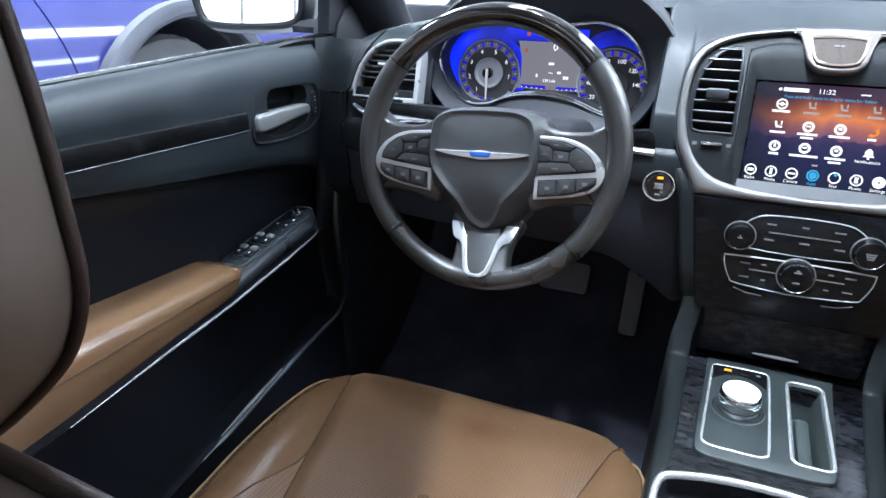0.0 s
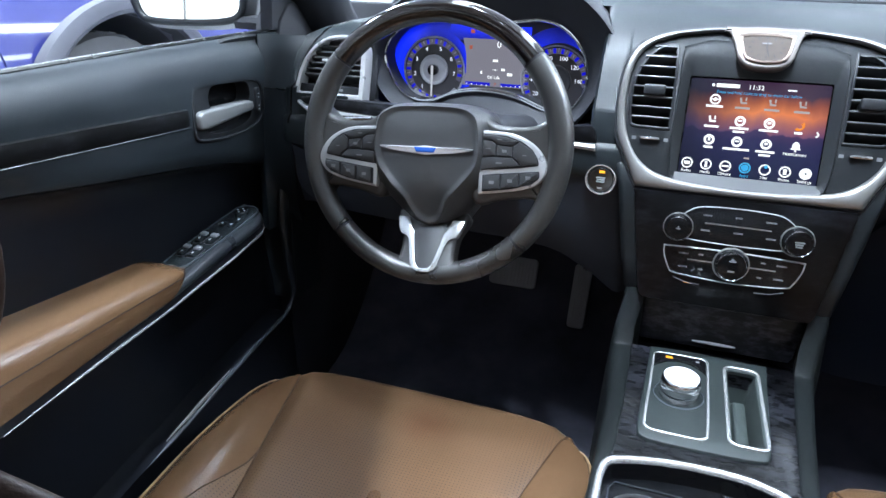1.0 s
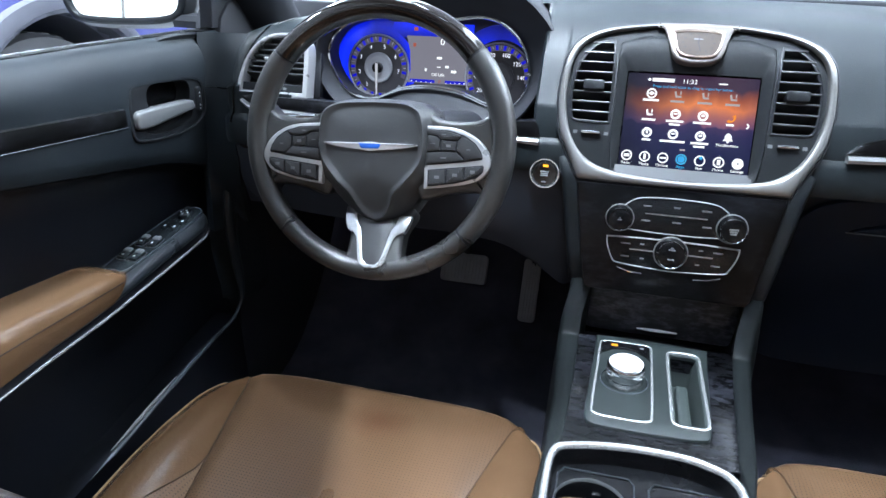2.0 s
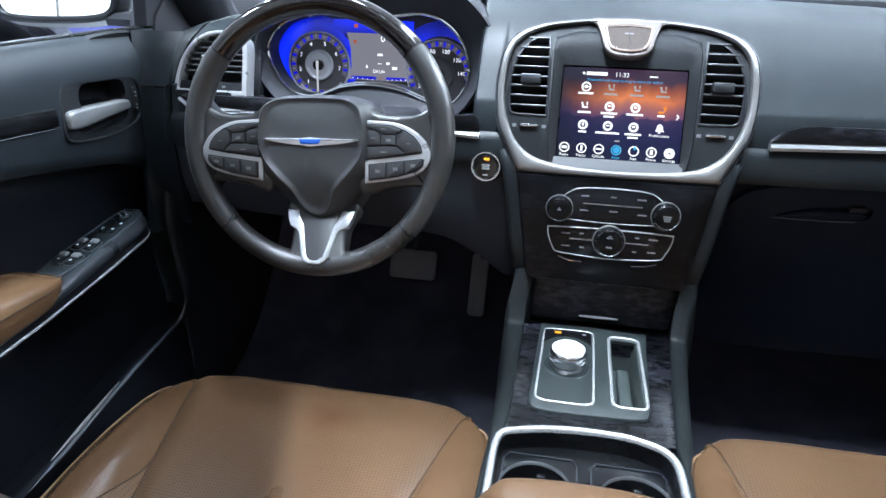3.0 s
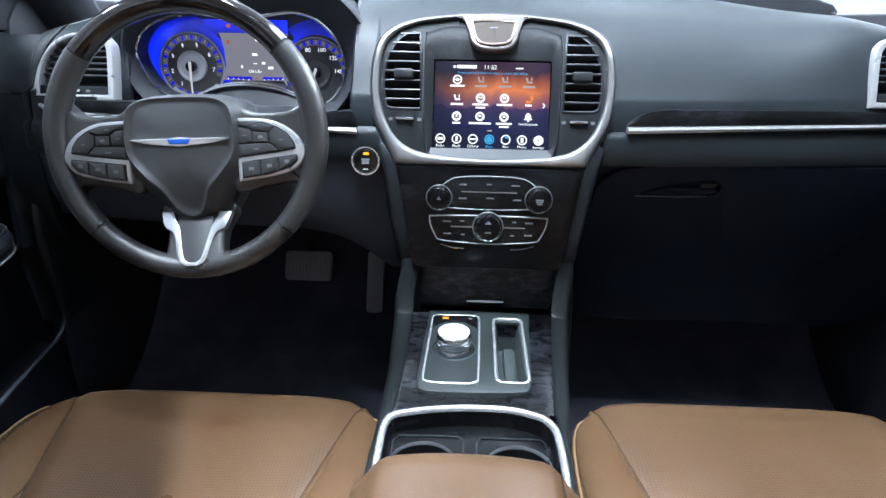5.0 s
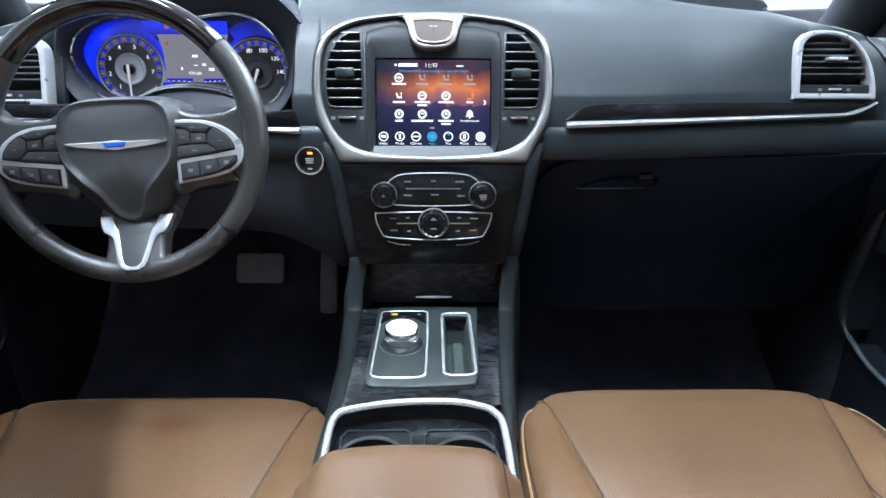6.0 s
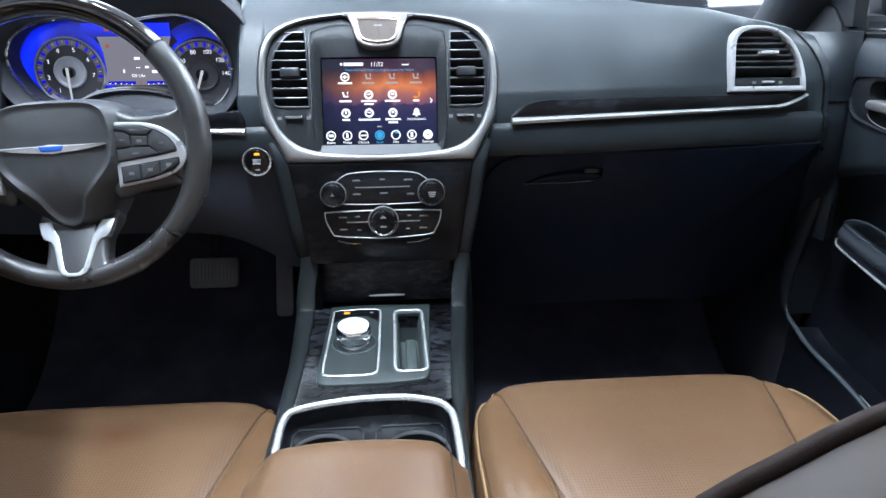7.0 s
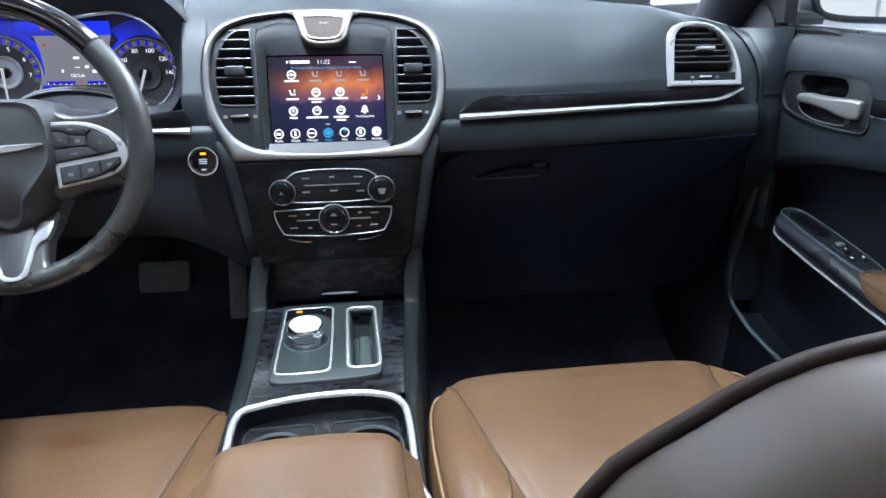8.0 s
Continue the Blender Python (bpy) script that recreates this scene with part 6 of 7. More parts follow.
def make_seat(cx, group_label, rest, fwd=0.0, rise=0.0, plump=0.0):
    seat = root("front_seat", (cx, 0.55, 0.07), group_label, "seat", "front seats")

    def at(p):
        return Vector((p[0] + cx + plump * sm(0.16, 0.26, p[0]) * sm(0.35, 0.6, p[1]), p[1] + fwd * sm(0.25, 0.5, p[1]), p[2] + 0.2 * fwd * sm(0.25, 0.5, p[1])))
    us = lin(-1, 1, 29)
    vs = lin(0, 0.84, 30) + lin(0.86, 1.0, 14)
    part("cushion_panel", sheet(lambda u, v: at(seat_mid(u, v)), us, vs), LEATHERP, seat, "perforated tan leather cushion middle", sharp=80)
    vb = lin(0, 0.80, 22) + lin(0.82, 1.0, 18)
    for s in (-1, 1):
        part("cushion_bolster", sheet(lambda q, v: at(seat_bol(s, gusset(v) + (1 - gusset(v)) * q, v)), lin(0, 1, 40), vb), LEATHER, seat, "smooth tan leather side bolster", sharp=80)
        part("cushion_gusset", sheet(lambda q, v: at(seat_bol(s, gusset(v) * q, v)), lin(0, 1, 12), lin(0, 0.57, 20)), LEATHERP, seat, "perforated tan gusset beside the bolster", sharp=80)
        part("piping", tube([at(seat_bol(s, 0.57, v)) + Vector((s * 0.0006, 0, 0.0012)) for v in vb if v < 0.93], 0.0019, seg=8), THREAD, seat, "tan piping")
        part("piping_seam", tube([at(seat_bol(s, 0.535, v)) + Vector((0, 0, 0.0003)) for v in vb if v < 0.93], 0.0010, seg=6), SEAM, seat)
        part("seam", tube([at(seat_mid(s, v)) + Vector((s * 0.0005, 0, 0.0006)) for v in lin(0.0, 0.87, 40)], 0.0013, seg=6), SEAM, seat)
        part("cross_seam", tube([at(seat_bol(s, gusset(v), v)) + Vector((0, 0, 0.0003)) for v in lin(0.05, 0.568, 20)], 0.0011, seg=6), SEAM, seat)
    bm = loft([[at((x, y, z)) for x, y in ((-0.23, 0.30), (-0.24, 0.70), (-0.19, 0.835), (0.19, 0.835), (0.24, 0.70), (0.23, 0.30))] for z in (0.10, 0.28)], True, True, True)
    part("seat_base", bm, DARK, seat, "black seat base")
    # backrest
    half = [(0, 0.30), (-0.18, 0.30), (-0.236, 0.33), (-0.262, 0.42), (-0.278, 0.55), (-0.292, 0.620), (-0.2975, 0.655), (-0.2945, 0.685), (-0.2865, 0.704), (-0.2765, 0.7165), (-0.2680, 0.7265), (-0.2450, 0.7400), (-0.2220, 0.7533), (-0.200, 0.7615), (-0.167, 0.7670), (-0.12, 0.771), (-0.06, 0.773), (0, 0.774)]
    o = resample(spline([Vector(p) + Vector((0, rise * sm(0.55, 0.68, p[1]))) for p in mirror_x(half)], 5), 120)

    def flare(z):
        """How far the front bolsters stand out, more towards the cushion."""
        return interp(z, [(0.30, 0.075), (0.45, 0.060), (0.56, 0.036), (0.64, 0.012), (0.70, 0.0), (0.80, 0.0)])
    shell = [(0.02, -0.105, 0), (0.40, -0.104, 0), (0.70, -0.098, 0), (0.86, -0.082, 0), (0.94, -0.060, 0), (0.972, -0.034, 0), (0.986, -0.010, 0)]
    front = [(0.986, -0.010, 0), (0.984, -0.003, 0.05), (0.972, 0.001, 0.4), (0.952, 0.002, 0.8), (0.92, 0.002, 1.0), (0.88, 0.0, 0.85), (0.82, -0.006, 0.45), (0.74, -0.012, 0.12), (0.4, -0.016, 0.0), (0.02, -0.016, 0)]
    c = Vector((0, 0.54))

    def loop(k, d, f):
        return [at((q.x, back_y(q.y) + rest + d + f * flare(q.y), q.y)) for q in (c + (p - c) * k for p in o)]
    part("backrest_shell", loft([loop(*p) for p in shell], True, True), BACKSHELL, seat, "smooth grey-brown vinyl seat back", sharp=70)
    part("backrest", loft([loop(*p) for p in front], True, False, True), LEATHER, seat, "tan leather backrest with forward side bolsters", sharp=70)
    part("backrest_piping", tube(loop(0.988, -0.006, 0), 0.0038, True, 12, up=(0, 1, 0)), PIPING, seat, "thick dark brown piping")
    # headrest: a piped shell with a shallow pad in front
    hh = [(0, 0.737), (0.030, 0.742), (0.058, 0.756), (0.097, 0.790), (0.112, 0.809), (0.1185, 0.828), (0.1175, 0.846), (0.1135, 0.878), (0.107, 0.907), (0.094, 0.945), (0.072, 0.972), (0.040, 0.984), (0, 0.987)]
    ho = resample(spline([Vector((-a, b)) for a, b in hh] + [Vector((a, b)) for a, b in hh[1:-1][::-1]], 5), 100)
    hc = Vector((0, 0.862))

    def hloop(k, y):
        return [Vector((cx + q.x, y, q.y)) for q in (hc + (p - hc) * k for p in ho)]
    part("headrest_shell", loft([hloop(*p) for p in ((0.02, 0.072), (0.5, 0.076), (0.75, 0.086), (0.88, 0.104), (0.95, 0.128), (0.985, 0.152), (1.0, 0.168))], True, True), BACKSHELL, seat, "smooth grey-brown headrest shell", sharp=80)
    part("headrest_pad", loft([hloop(*p) for p in ((0.985, 0.170), (0.88, 0.176), (0.72, 0.180), (0.45, 0.183), (0.02, 0.184))], True, False, True), LEATHER, seat, "tan leather headrest pad", sharp=80)
    part("headrest_piping", tube(hloop(1.003, 0.168), 0.0024, True, 12, up=(0, 1, 0)), PIPING, seat, "dark brown piping")
    for s in (-1, 1):
        part("headrest_post", tube([(cx + s * 0.055, 0.14, 0.70), (cx + s * 0.055, 0.135, 0.80)], 0.006, seg=10), CHROME, seat)
    return seat


make_seat(-0.405, "tan leather driver's seat with perforated cushion, set behind the steering wheel", -0.022, 0.008, 0.012, 0.010)
make_seat(0.384, "tan leather passenger seat with perforated cushion and dark piped back", 0.0, 0.020)

# ---------- doors ----------


def belt(y):
    return interp(y, [(-0.2, 0.778), (0.529, 0.815), (0.81, 0.836), (1.04, 0.850), (1.2, 0.857)])


def shoulder(y):
    return interp(y, [(-0.2, 0.715), (0.546, 0.692), (0.681, 0.678), (0.841, 0.664), (0.95, 0.652), (1.024, 0.634), (1.08, 0.61), (1.2, 0.55)])


def chrome_z(y):
    return interp(y, [(-0.1, 0.36), (0.472, 0.430), (0.625, 0.453), (0.74, 0.467), (0.883, 0.492), (1.014, 0.519)])


def make_door(s, name, label, driver):
    d = root(name, (s * 0.82, 0.5, 0.12), label, "car door", kind="structure")
    dz = 0.0 if driver else 0.010

    def ring(y):
        b, sh = belt(y) + dz, shoulder(y)
        e = sm(1.08, 1.20, y) * 0.012
        pts = [(0.905, b - 0.060), (0.818, b - 0.006), (0.806, b - 0.001), (0.798, b - 0.006), (0.790, b - 0.022), (0.784, b - 0.05), (0.786, 0.760), (0.787, 0.725), (0.788, 0.708), (0.790, sh + 0.016), (0.793, sh + 0.004), (0.800, sh - 0.006),
               (0.822, sh - 0.020), (0.836, sh - 0.06), (0.838, 0.50), (0.835, 0.44), (0.820, 0.36), (0.815, 0.22), (0.815, 0.12), (0.905, 0.12)]
        return [Vector((s * (x + e * (1 if i > 2 else 0)), y, z)) for i, (x, z) in enumerate(pts)]
    ys = lin(-0.02, 1.20, 46)
    bm = loft([ring(y)[:12] + [Vector((s * 0.905, y, shoulder(y) - 0.006))] for y in ys], True, True, True)
    low_bm = loft([[Vector((s * 0.903, y, shoulder(y) - 0.008)), Vector((s * 0.801, y, shoulder(y) - 0.0075))] + ring(y)[12:] for y in ys], True, True, True)
    part("lower_panel", low_bm, DOORLOW, d, "black grained lower door panel with an armrest, recess shade in its colour", sharp=50)
    dm = plane_m((s * 0.786, 0, 0), Y * -s, Z)      # n faces the cabin

    def yz(pts):
        return [Vector((-s * y, z)) for y, z in pts]
    hz = 0.0 if driver else 0.016
    if driver:
        ro = [(0.853, 0.735), (0.855, 0.768), (0.866, 0.780), (0.935, 0.783), (1.006, 0.781), (1.030, 0.771), (1.036, 0.745), (1.033, 0.718), (1.006, 0.700), (0.94, 0.692), (0.880, 0.694), (0.856, 0.703)]
        up = [(0.898, 0.743), (0.900, 0.774), (0.950, 0.777), (0.994, 0.774), (0.996, 0.744), (0.950, 0.740)]
        dn = [(0.886, 0.716), (0.93, 0.738), (0.99, 0.738), (1.003, 0.728), (0.990, 0.712), (0.94, 0.702), (0.895, 0.704)]
        lv = [(0.862, 0.7390), (0.885, 0.7425), (0.94, 0.7445), (0.990, 0.7450), (0.9985, 0.7400), (0.9970, 0.7300), (0.960, 0.7245), (0.915, 0.7180), (0.882, 0.7140), (0.865, 0.7145), (0.8605, 0.7200)]
    else:
        ro = [(0.843, 0.755), (0.850, 0.782), (0.870, 0.792), (0.940, 0.797), (1.020, 0.795), (1.048, 0.788), (1.052, 0.757), (1.036, 0.728), (1.000, 0.717), (0.94, 0.709), (0.870, 0.708), (0.845, 0.716)]
        up = [(0.901, 0.760), (0.905, 0.784), (0.955, 0.787), (1.003, 0.784), (1.001, 0.756), (0.95, 0.754)]
        dn = [(0.886, 0.728), (0.92, 0.748), (0.985, 0.748), (1.002, 0.738), (0.990, 0.725), (0.955, 0.717), (0.895, 0.717)]
        lv = [(0.864, 0.7570), (0.890, 0.7580), (0.935, 0.7560), (0.985, 0.7570), (1.002, 0.7540), (0.999, 0.7430), (0.965, 0.7400), (0.930, 0.7360), (0.895, 0.7290), (0.868, 0.7285), (0.8605, 0.7350), (0.8600, 0.7500)]
    rec = resample(spline(yz(ro), 6), 100)
    upo, dno = resample(spline(yz(up), 5), 60), resample(spline(yz(dn), 5), 60)
    part("door_panel", carve(bm, slab(dm, inset(rec, 0.004), -0.045, 0.06)), DOORV, d, "dark grey grained door panel", sharp=50)
    # Plate and well take darker tones than the lining, for the recess shade.
    hf = part("handle_plate", carve(slab(dm, inset(rec, 0.003), -0.042, -0.002, 0.003), slab(dm, upo, -0.03, 0.03), slab(dm, dno, -0.02, 0.03)), PLASTIC, d, "oval plate round the door handle, recess shade in its colour", sharp=40)
    part("handle_bezel", inner_ring(dm, inset(rec, -0.001), 0.0040, -0.010, 0.0014, rnd=0.25), PLASTIC, hf)
    part("handle_well", slab(dm, inset(upo, -0.002), -0.036, -0.029), SHADEBLACK, hf)
    # Dimmer silver on the driver's lever stands in for its weaker light.
    part("handle_lever", slab(dm, resample(spline(yz(lv), 5), 80), -0.010, 0.0070, 0.0050, None, 4), DIMSILVER if driver else SATIN, hf, "silver pull lever, shaded in its colour on the driver's side", sharp=60)
    if not driver:
        low_lip = sorted((p for p in inset(dno, -0.0005) if p.y < 0.735), key=lambda p: p.x)
        part("well_lip", tube([dm @ Vector((p.x, p.y, -0.0015)) for p in low_lip], 0.0010, seg=6), DIMSILVER, hf, "thin bright lip under the lever")
    if driver:
        lm = shift(dm, 1.018, 0.744, -0.003)
        part("lock_rocker", slab(lm, rrect(0.012, 0.040, 0.005, 4), 0, 0.006, 0.002), PLASTIC, hf, "black lock rocker")
        for k in (-0.016, -0.010, 0.004, 0.010):
            part("mark", block(shift(lm, 0, k, 0.0058), 0.003, 0.0025, 0.0005, 0), PRINT, hf)
    # wood strip with a bright lower edge
    y1 = 0.838
    rw = [[Vector((s * 0.787, y, 0.7235 + hz)), Vector((s * 0.781, y, 0.7250 + hz)), Vector((s * 0.780, y, 0.736 + hz)), Vector((s * 0.782, y, 0.7475 + hz)), Vector((s * 0.789, y, 0.750 + hz))] for y in lin(-0.02, y1, 14)]
    part("wood_strip", loft(rw, True, True, True), WOODDOOR, d, "dark wood strip along the door")
    part("bright_edge", tube([(s * 0.783, y, 0.7215 + hz) for y in lin(-0.02, y1 + 0.002, 10)], 0.0013, seg=8, flat=0.8), EDGESHINE, d, "thin grey gloss edge")
    part("window_seal", tube([(s * 0.812, y, belt(y) + dz + 0.000) for y in lin(-0.02, 1.13, 14)], 0.0040, seg=8), SHADEBLACK, d, "black window seal")
    part("sill_strip", tube([(s * 0.824, y, belt(y) + dz + 0.001) for y in lin(-0.02, 1.13, 14)], 0.0009, seg=8), CHROME, d, "bright sill strip outside the seal")
    part("speaker_grille", slab(plane_m((s * 0.800, 1.03, belt(1.03) + dz - 0.010), Y * -s, (-s * 0.55, 0, 0.83)), resample(spline([Vector((-s * a, b)) for a, b in ((-0.085, 0.000), (-0.03, -0.010), (0.04, -0.010), (0.085, 0.004), (0.03, 0.010), (-0.04, 0.009))], 5), 50), -0.004, 0.0025, 0.0015), PLASTIC, d, "small oval speaker grille")
    gm2 = plane_m((s * 0.800, 1.03, belt(1.03) + dz - 0.010), Y * -s, (-s * 0.55, 0, 0.83))
    part("grille_rim", tube([gm2 @ Vector((-s * p.x, p.y, 0.002)) for p in resample(spline([Vector(q) for q in ((-0.085, 0.000), (-0.03, -0.010), (0.04, -0.010), (0.085, 0.004), (0.03, 0.010), (-0.04, 0.009))], 5), 50)], 0.0008, True, 6), PLASTIC, d)
    # armrest shell: a rounded cap over a black side face
    def arm_top(y):
        return interp(y, [(-0.1, 0.462), (0.60, 0.476), (0.72, 0.489), (0.80, 0.506), (0.876, 0.523), (0.95, 0.5345), (1.0, 0.543), (1.03, 0.546)])

    def arm_in(y):
        return 0.842 - 0.074 * math.sqrt(max(0.0, 1 - max(0.0, (y - 0.965) / 0.064) ** 2.4))
    arm_ys = [-0.02] + lin(0.1, 0.95, 18) + lin(0.962, 1.028, 12)
    cap, side = [], []
    for y in arm_ys:
        tz, xi, cz = arm_top(y), arm_in(y), chrome_z(y)
        drop = 0.55 * (tz - cz)
        cap.append([Vector((s * 0.846, y, tz - 0.001)), Vector((s * (xi + 0.014), y, tz + 0.001)), Vector((s * (xi + 0.007), y, tz - 0.001)), Vector((s * (xi + 0.002), y, tz - 0.006)), Vector((s * xi, y, tz - 0.012)), Vector((s * (xi + 0.0015), y, tz - drop)), Vector((s * 0.846, y, tz - drop))])
        side.append([Vector((s * 0.846, y, tz - drop + 0.002)), Vector((s * (xi + 0.004), y, tz - drop + 0.002)), Vector((s * (xi + 0.002), y, cz)), Vector((s * (xi + 0.006), y, cz - 0.004)), Vector((s * 0.846, y, cz - 0.014))])
    ar = part("armrest", loft(cap, True, True, True), ARMSHELL, d, "satin black door armrest", sharp=60)
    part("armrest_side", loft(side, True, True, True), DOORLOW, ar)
    cl = [Vector((s * (arm_in(y) + 0.0005), y, chrome_z(y))) for y in lin(0.467, 0.95, 20) + lin(0.962, 1.024, 10)]
    part("chrome_line", tube(cl, lambda k: 0.0008 + 0.0015 * sm(0.0, 0.25, k), seg=8), BRIGHT, d, "fine chrome line under the armrest")
    # tan pad
    rings = []
    y_end = 0.806
    for y in [-0.02] + lin(0.05, 0.70, 14) + lin(0.72, 0.79, 8) + [0.798, 0.803, y_end]:
        e = math.sqrt(max(0.0, 1 - sm(0.735, y_end, y) ** 2.2))
        tz = interp(y, [(-0.1, 0.527), (0.50, 0.525), (0.66, 0.523), (0.75, 0.522), (0.80, 0.522)])
        bz = chrome_z(y) + 0.012
        xm, zc = 0.803, (tz + bz) / 2
        sec = [(0.0345, -0.48), (0.0375, -0.1), (0.034, 0.24), (0.024, 0.43), (0.008, 0.50), (-0.015, 0.56), (-0.034, 0.60), (-0.036, -0.5)]
        sec = spline([Vector(p) for p in sec[:-1]], 4, False) + [Vector(sec[-1])]
        rings.append([Vector((s * (xm - q.x * (0.35 + 0.65 * e)), y, zc + q.y * (tz - bz) * max(0.15, e))) for q in sec])
    ap = part("armrest_pad", loft(rings, True, True, True), LEATHER, d, "tan leather armrest pad with stitching", sharp=70)
    st = []
    for y in lin(0.0, 0.775, 24):
        tz, bz = 0.5235, chrome_z(y) + 0.012
        st.append(Vector((s * (0.803 - 0.0372), y, (tz + bz) / 2 + 0.10 * (tz - bz))))
    part("stitching", tube(st, 0.0007, seg=6), PIPING, ap)
    # switch panel
    pm = plane_m((s * 0.8065, 0.905, 0.5280), Vector((0, 1, 0.185)), (-1, 0, 0))
    po = resample(spline([Vector(p) for p in ((-0.100, -0.020), (-0.106, 0.0), (-0.100, 0.020), (0.0, 0.0245), (0.085, 0.0225), (0.104, 0.014), (0.109, 0.0), (0.104, -0.013), (0.085, -0.0225), (0.0, -0.0245))], 5), 80)
    swp = part("switch_panel", slab(pm, po, -0.012, 0.0035, 0.002), SWITCH, d, "gloss black window switch panel")
    part("panel_rim", inner_ring(pm, inset(po, -0.0010), 0.0013, 0.0, 0.0042), EDGESHINE, swp)

    def window_switch(a, b):
        wmx = shift(pm, a, b, 0.003)
        part("switch_well", slab(wmx, rrect(0.031, 0.0175, 0.004, 4), -0.001, 0.0009), DARK, swp)
        part("window_switch", slab(wmx, rrect(0.027, 0.0145, 0.003, 4), 0, 0.0055, 0.002), SWITCH, swp, "black window switch")
        part("switch_lip", slab(shift(wmx, 0.0075, 0), rrect(0.0100, 0.0125, 0.002, 3), 0.0035, 0.0085, 0.0022), DIMSILVER, swp, "pale switch lip")
        part("mark", block(shift(wmx, -0.006, 0, 0.0054), 0.004, 0.003, 0.0003, 0), PRINT, swp)
    if driver:
        for a, b in ((-0.066, -0.0105), (-0.066, 0.0105), (-0.022, -0.0105), (-0.022, 0.0105)):
            window_switch(a, b)
        part("mirror_knob", lathe(shift(pm, 0.078, 0.002, 0.003), [(0.0125, 0), (0.0125, 0.004), (0.0105, 0.0060), (0.0035, 0.0064), (0, 0.0058)], 28), SWITCH, swp, "round mirror knob")
        for a, b in ((0.0065, 0.0), (-0.0065, 0.0), (0, 0.0065), (0, -0.0065)):
            part("mark", block(shift(pm, 0.078 + a, 0.002 + b, 0.0092), 0.0028, 0.0028, 0.0004, 0), PRINT, swp)
        for a, b in ((0.032, 0.009), (0.032, -0.009), (0.052, -0.011)):
            part("button", slab(shift(pm, a, b, 0.003), rrect(0.015, 0.010, 0.002, 3), 0, 0.0032, 0.001), SWITCH, swp)
            part("mark", block(shift(pm, a, b, 0.0061), 0.0045, 0.0035, 0.0003, 0), PRINT, swp)
    else:
        # No hollow here: a flat black patch paints the pull cup's shade.
        part("pull_shade", slab(pm, rrect(0.085, 0.030, 0.010, 5, 0.045, 0.002), 0.0030, 0.0041), SHADEBLACK, swp, "flat black patch for the shade of a pull recess")
        window_switch(-0.042, 0.004)
        for a, b in ((-0.072, -0.010), (-0.072, 0.010)):
            part("button", slab(shift(pm, a, b, 0.003), rrect(0.014, 0.009, 0.002, 3), 0, 0.0032, 0.001), SWITCH, swp)
            part("mark", block(shift(pm, a, b, 0.0061), 0.0045, 0.0035, 0.0003, 0), PRINT, swp)
    # map pocket
    pk = 0.0 if driver else 1.0
    low = [(0.0, 0.13), (0.40, 0.185), (0.658, 0.240), (0.739, 0.256), (0.889, 0.292), (1.000, 0.314 - 0.006 * pk), (1.045, 0.323), (1.070 + 0.013 * pk, 0.339), (1.079 + 0.020 * pk, 0.360), (1.077 + 0.028 * pk, 0.395), (1.068 + 0.032 * pk, 0.440), (1.058 + 0.026 * pk, 0.51), (1.060 + 0.013 * pk, 0.555), (1.066 + 0.004 * pk, 0.59), (1.078, 0.63)]
    lp = spline([(s * 0.7715, y, z) for y, z in low], 4, False)
    part("pocket_edge", tube(lp[8:29], lambda k: (0.0040 if driver else 0.0048) * (0.15 + 0.85 * sm(0.0, 0.12, k)), seg=10), EDGESHINE, d, "raised edge of the map pocket, its highlight in the grey")
    part("door_frame_edge", tube(lp[27:], lambda k: 0.0050 + (0.0075 if driver else 0.0110) * sm(0.0, 0.45, k), seg=12, flat=0.7, up=(1, 0, 0)), DOORV, d, "soft dark grey leading edge of the door panel")
    rings = [[Vector((s * 0.772, p.y, p.z)), Vector((s * 0.775, min(p.y + 0.02, 1.2), max(0.12, p.z - 0.03))), Vector((s * 0.79, min(1.19, p.y + 0.06), 0.115)), Vector((s * 0.84, min(1.19, p.y + 0.06), 0.115)), Vector((s * 0.82, p.y, p.z - 0.004))] for p in lp[:26]]
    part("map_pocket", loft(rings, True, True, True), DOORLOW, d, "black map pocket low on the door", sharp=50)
    part("kick_strip", tube([(s * 0.768, y, interp(y, [(0.70, 0.262), (0.86, 0.298)])) for y in lin(0.70, 0.86, 8)], lambda k: 0.0006 + 0.0022 * math.sin(math.pi * min(max(k, 0.02), 0.98)), seg=6), SATIN, d)
    part("front_edge", loft([[Vector((s * x, 1.085 + yy, z)) for x, yy in ((0.772, 0.0), (0.772, 0.10), (0.85, 0.12), (0.85, 0.0))] for z in (0.34, 0.45, 0.56, 0.63)], True, True, True), DOORV, d)
    # the lining turns in towards the dashboard's end
    lead = []
    for z in lin(0.500, 0.850 + dz, 20):
        xi = interp(z, [(0.50, 0.764), (0.56, 0.738), (0.605, 0.721), (0.648, 0.7150), (0.707, 0.7225), (0.768, 0.7195), (0.812, 0.7095), (0.857, 0.688), (0.88, 0.66)])
        yi = dash_face(s * xi, max(z, 0.69)) + 0.006 + 0.045 * (1 - sm(0.50, 0.66, z))
        ye = 1.062 if not driver else 1.048
        p0, p1, p2 = Vector((xi, yi)), Vector((0.776, yi + 0.020)), Vector((0.7905, ye - 0.012))
        arc = [p0 * (1 - k) ** 2 + p1 * 2 * k * (1 - k) + p2 * k * k for k in lin(0, 1, 12)]
        lead.append([Vector((s * p.x, p.y, z)) for p in [p0 + Vector((0.004, 0.02))] + arc + [Vector((0.81, ye))]])
    part("panel_corner", loft(lead, False), DOORV, d, "dark grey lining turning in at the door's leading edge", sharp=60)
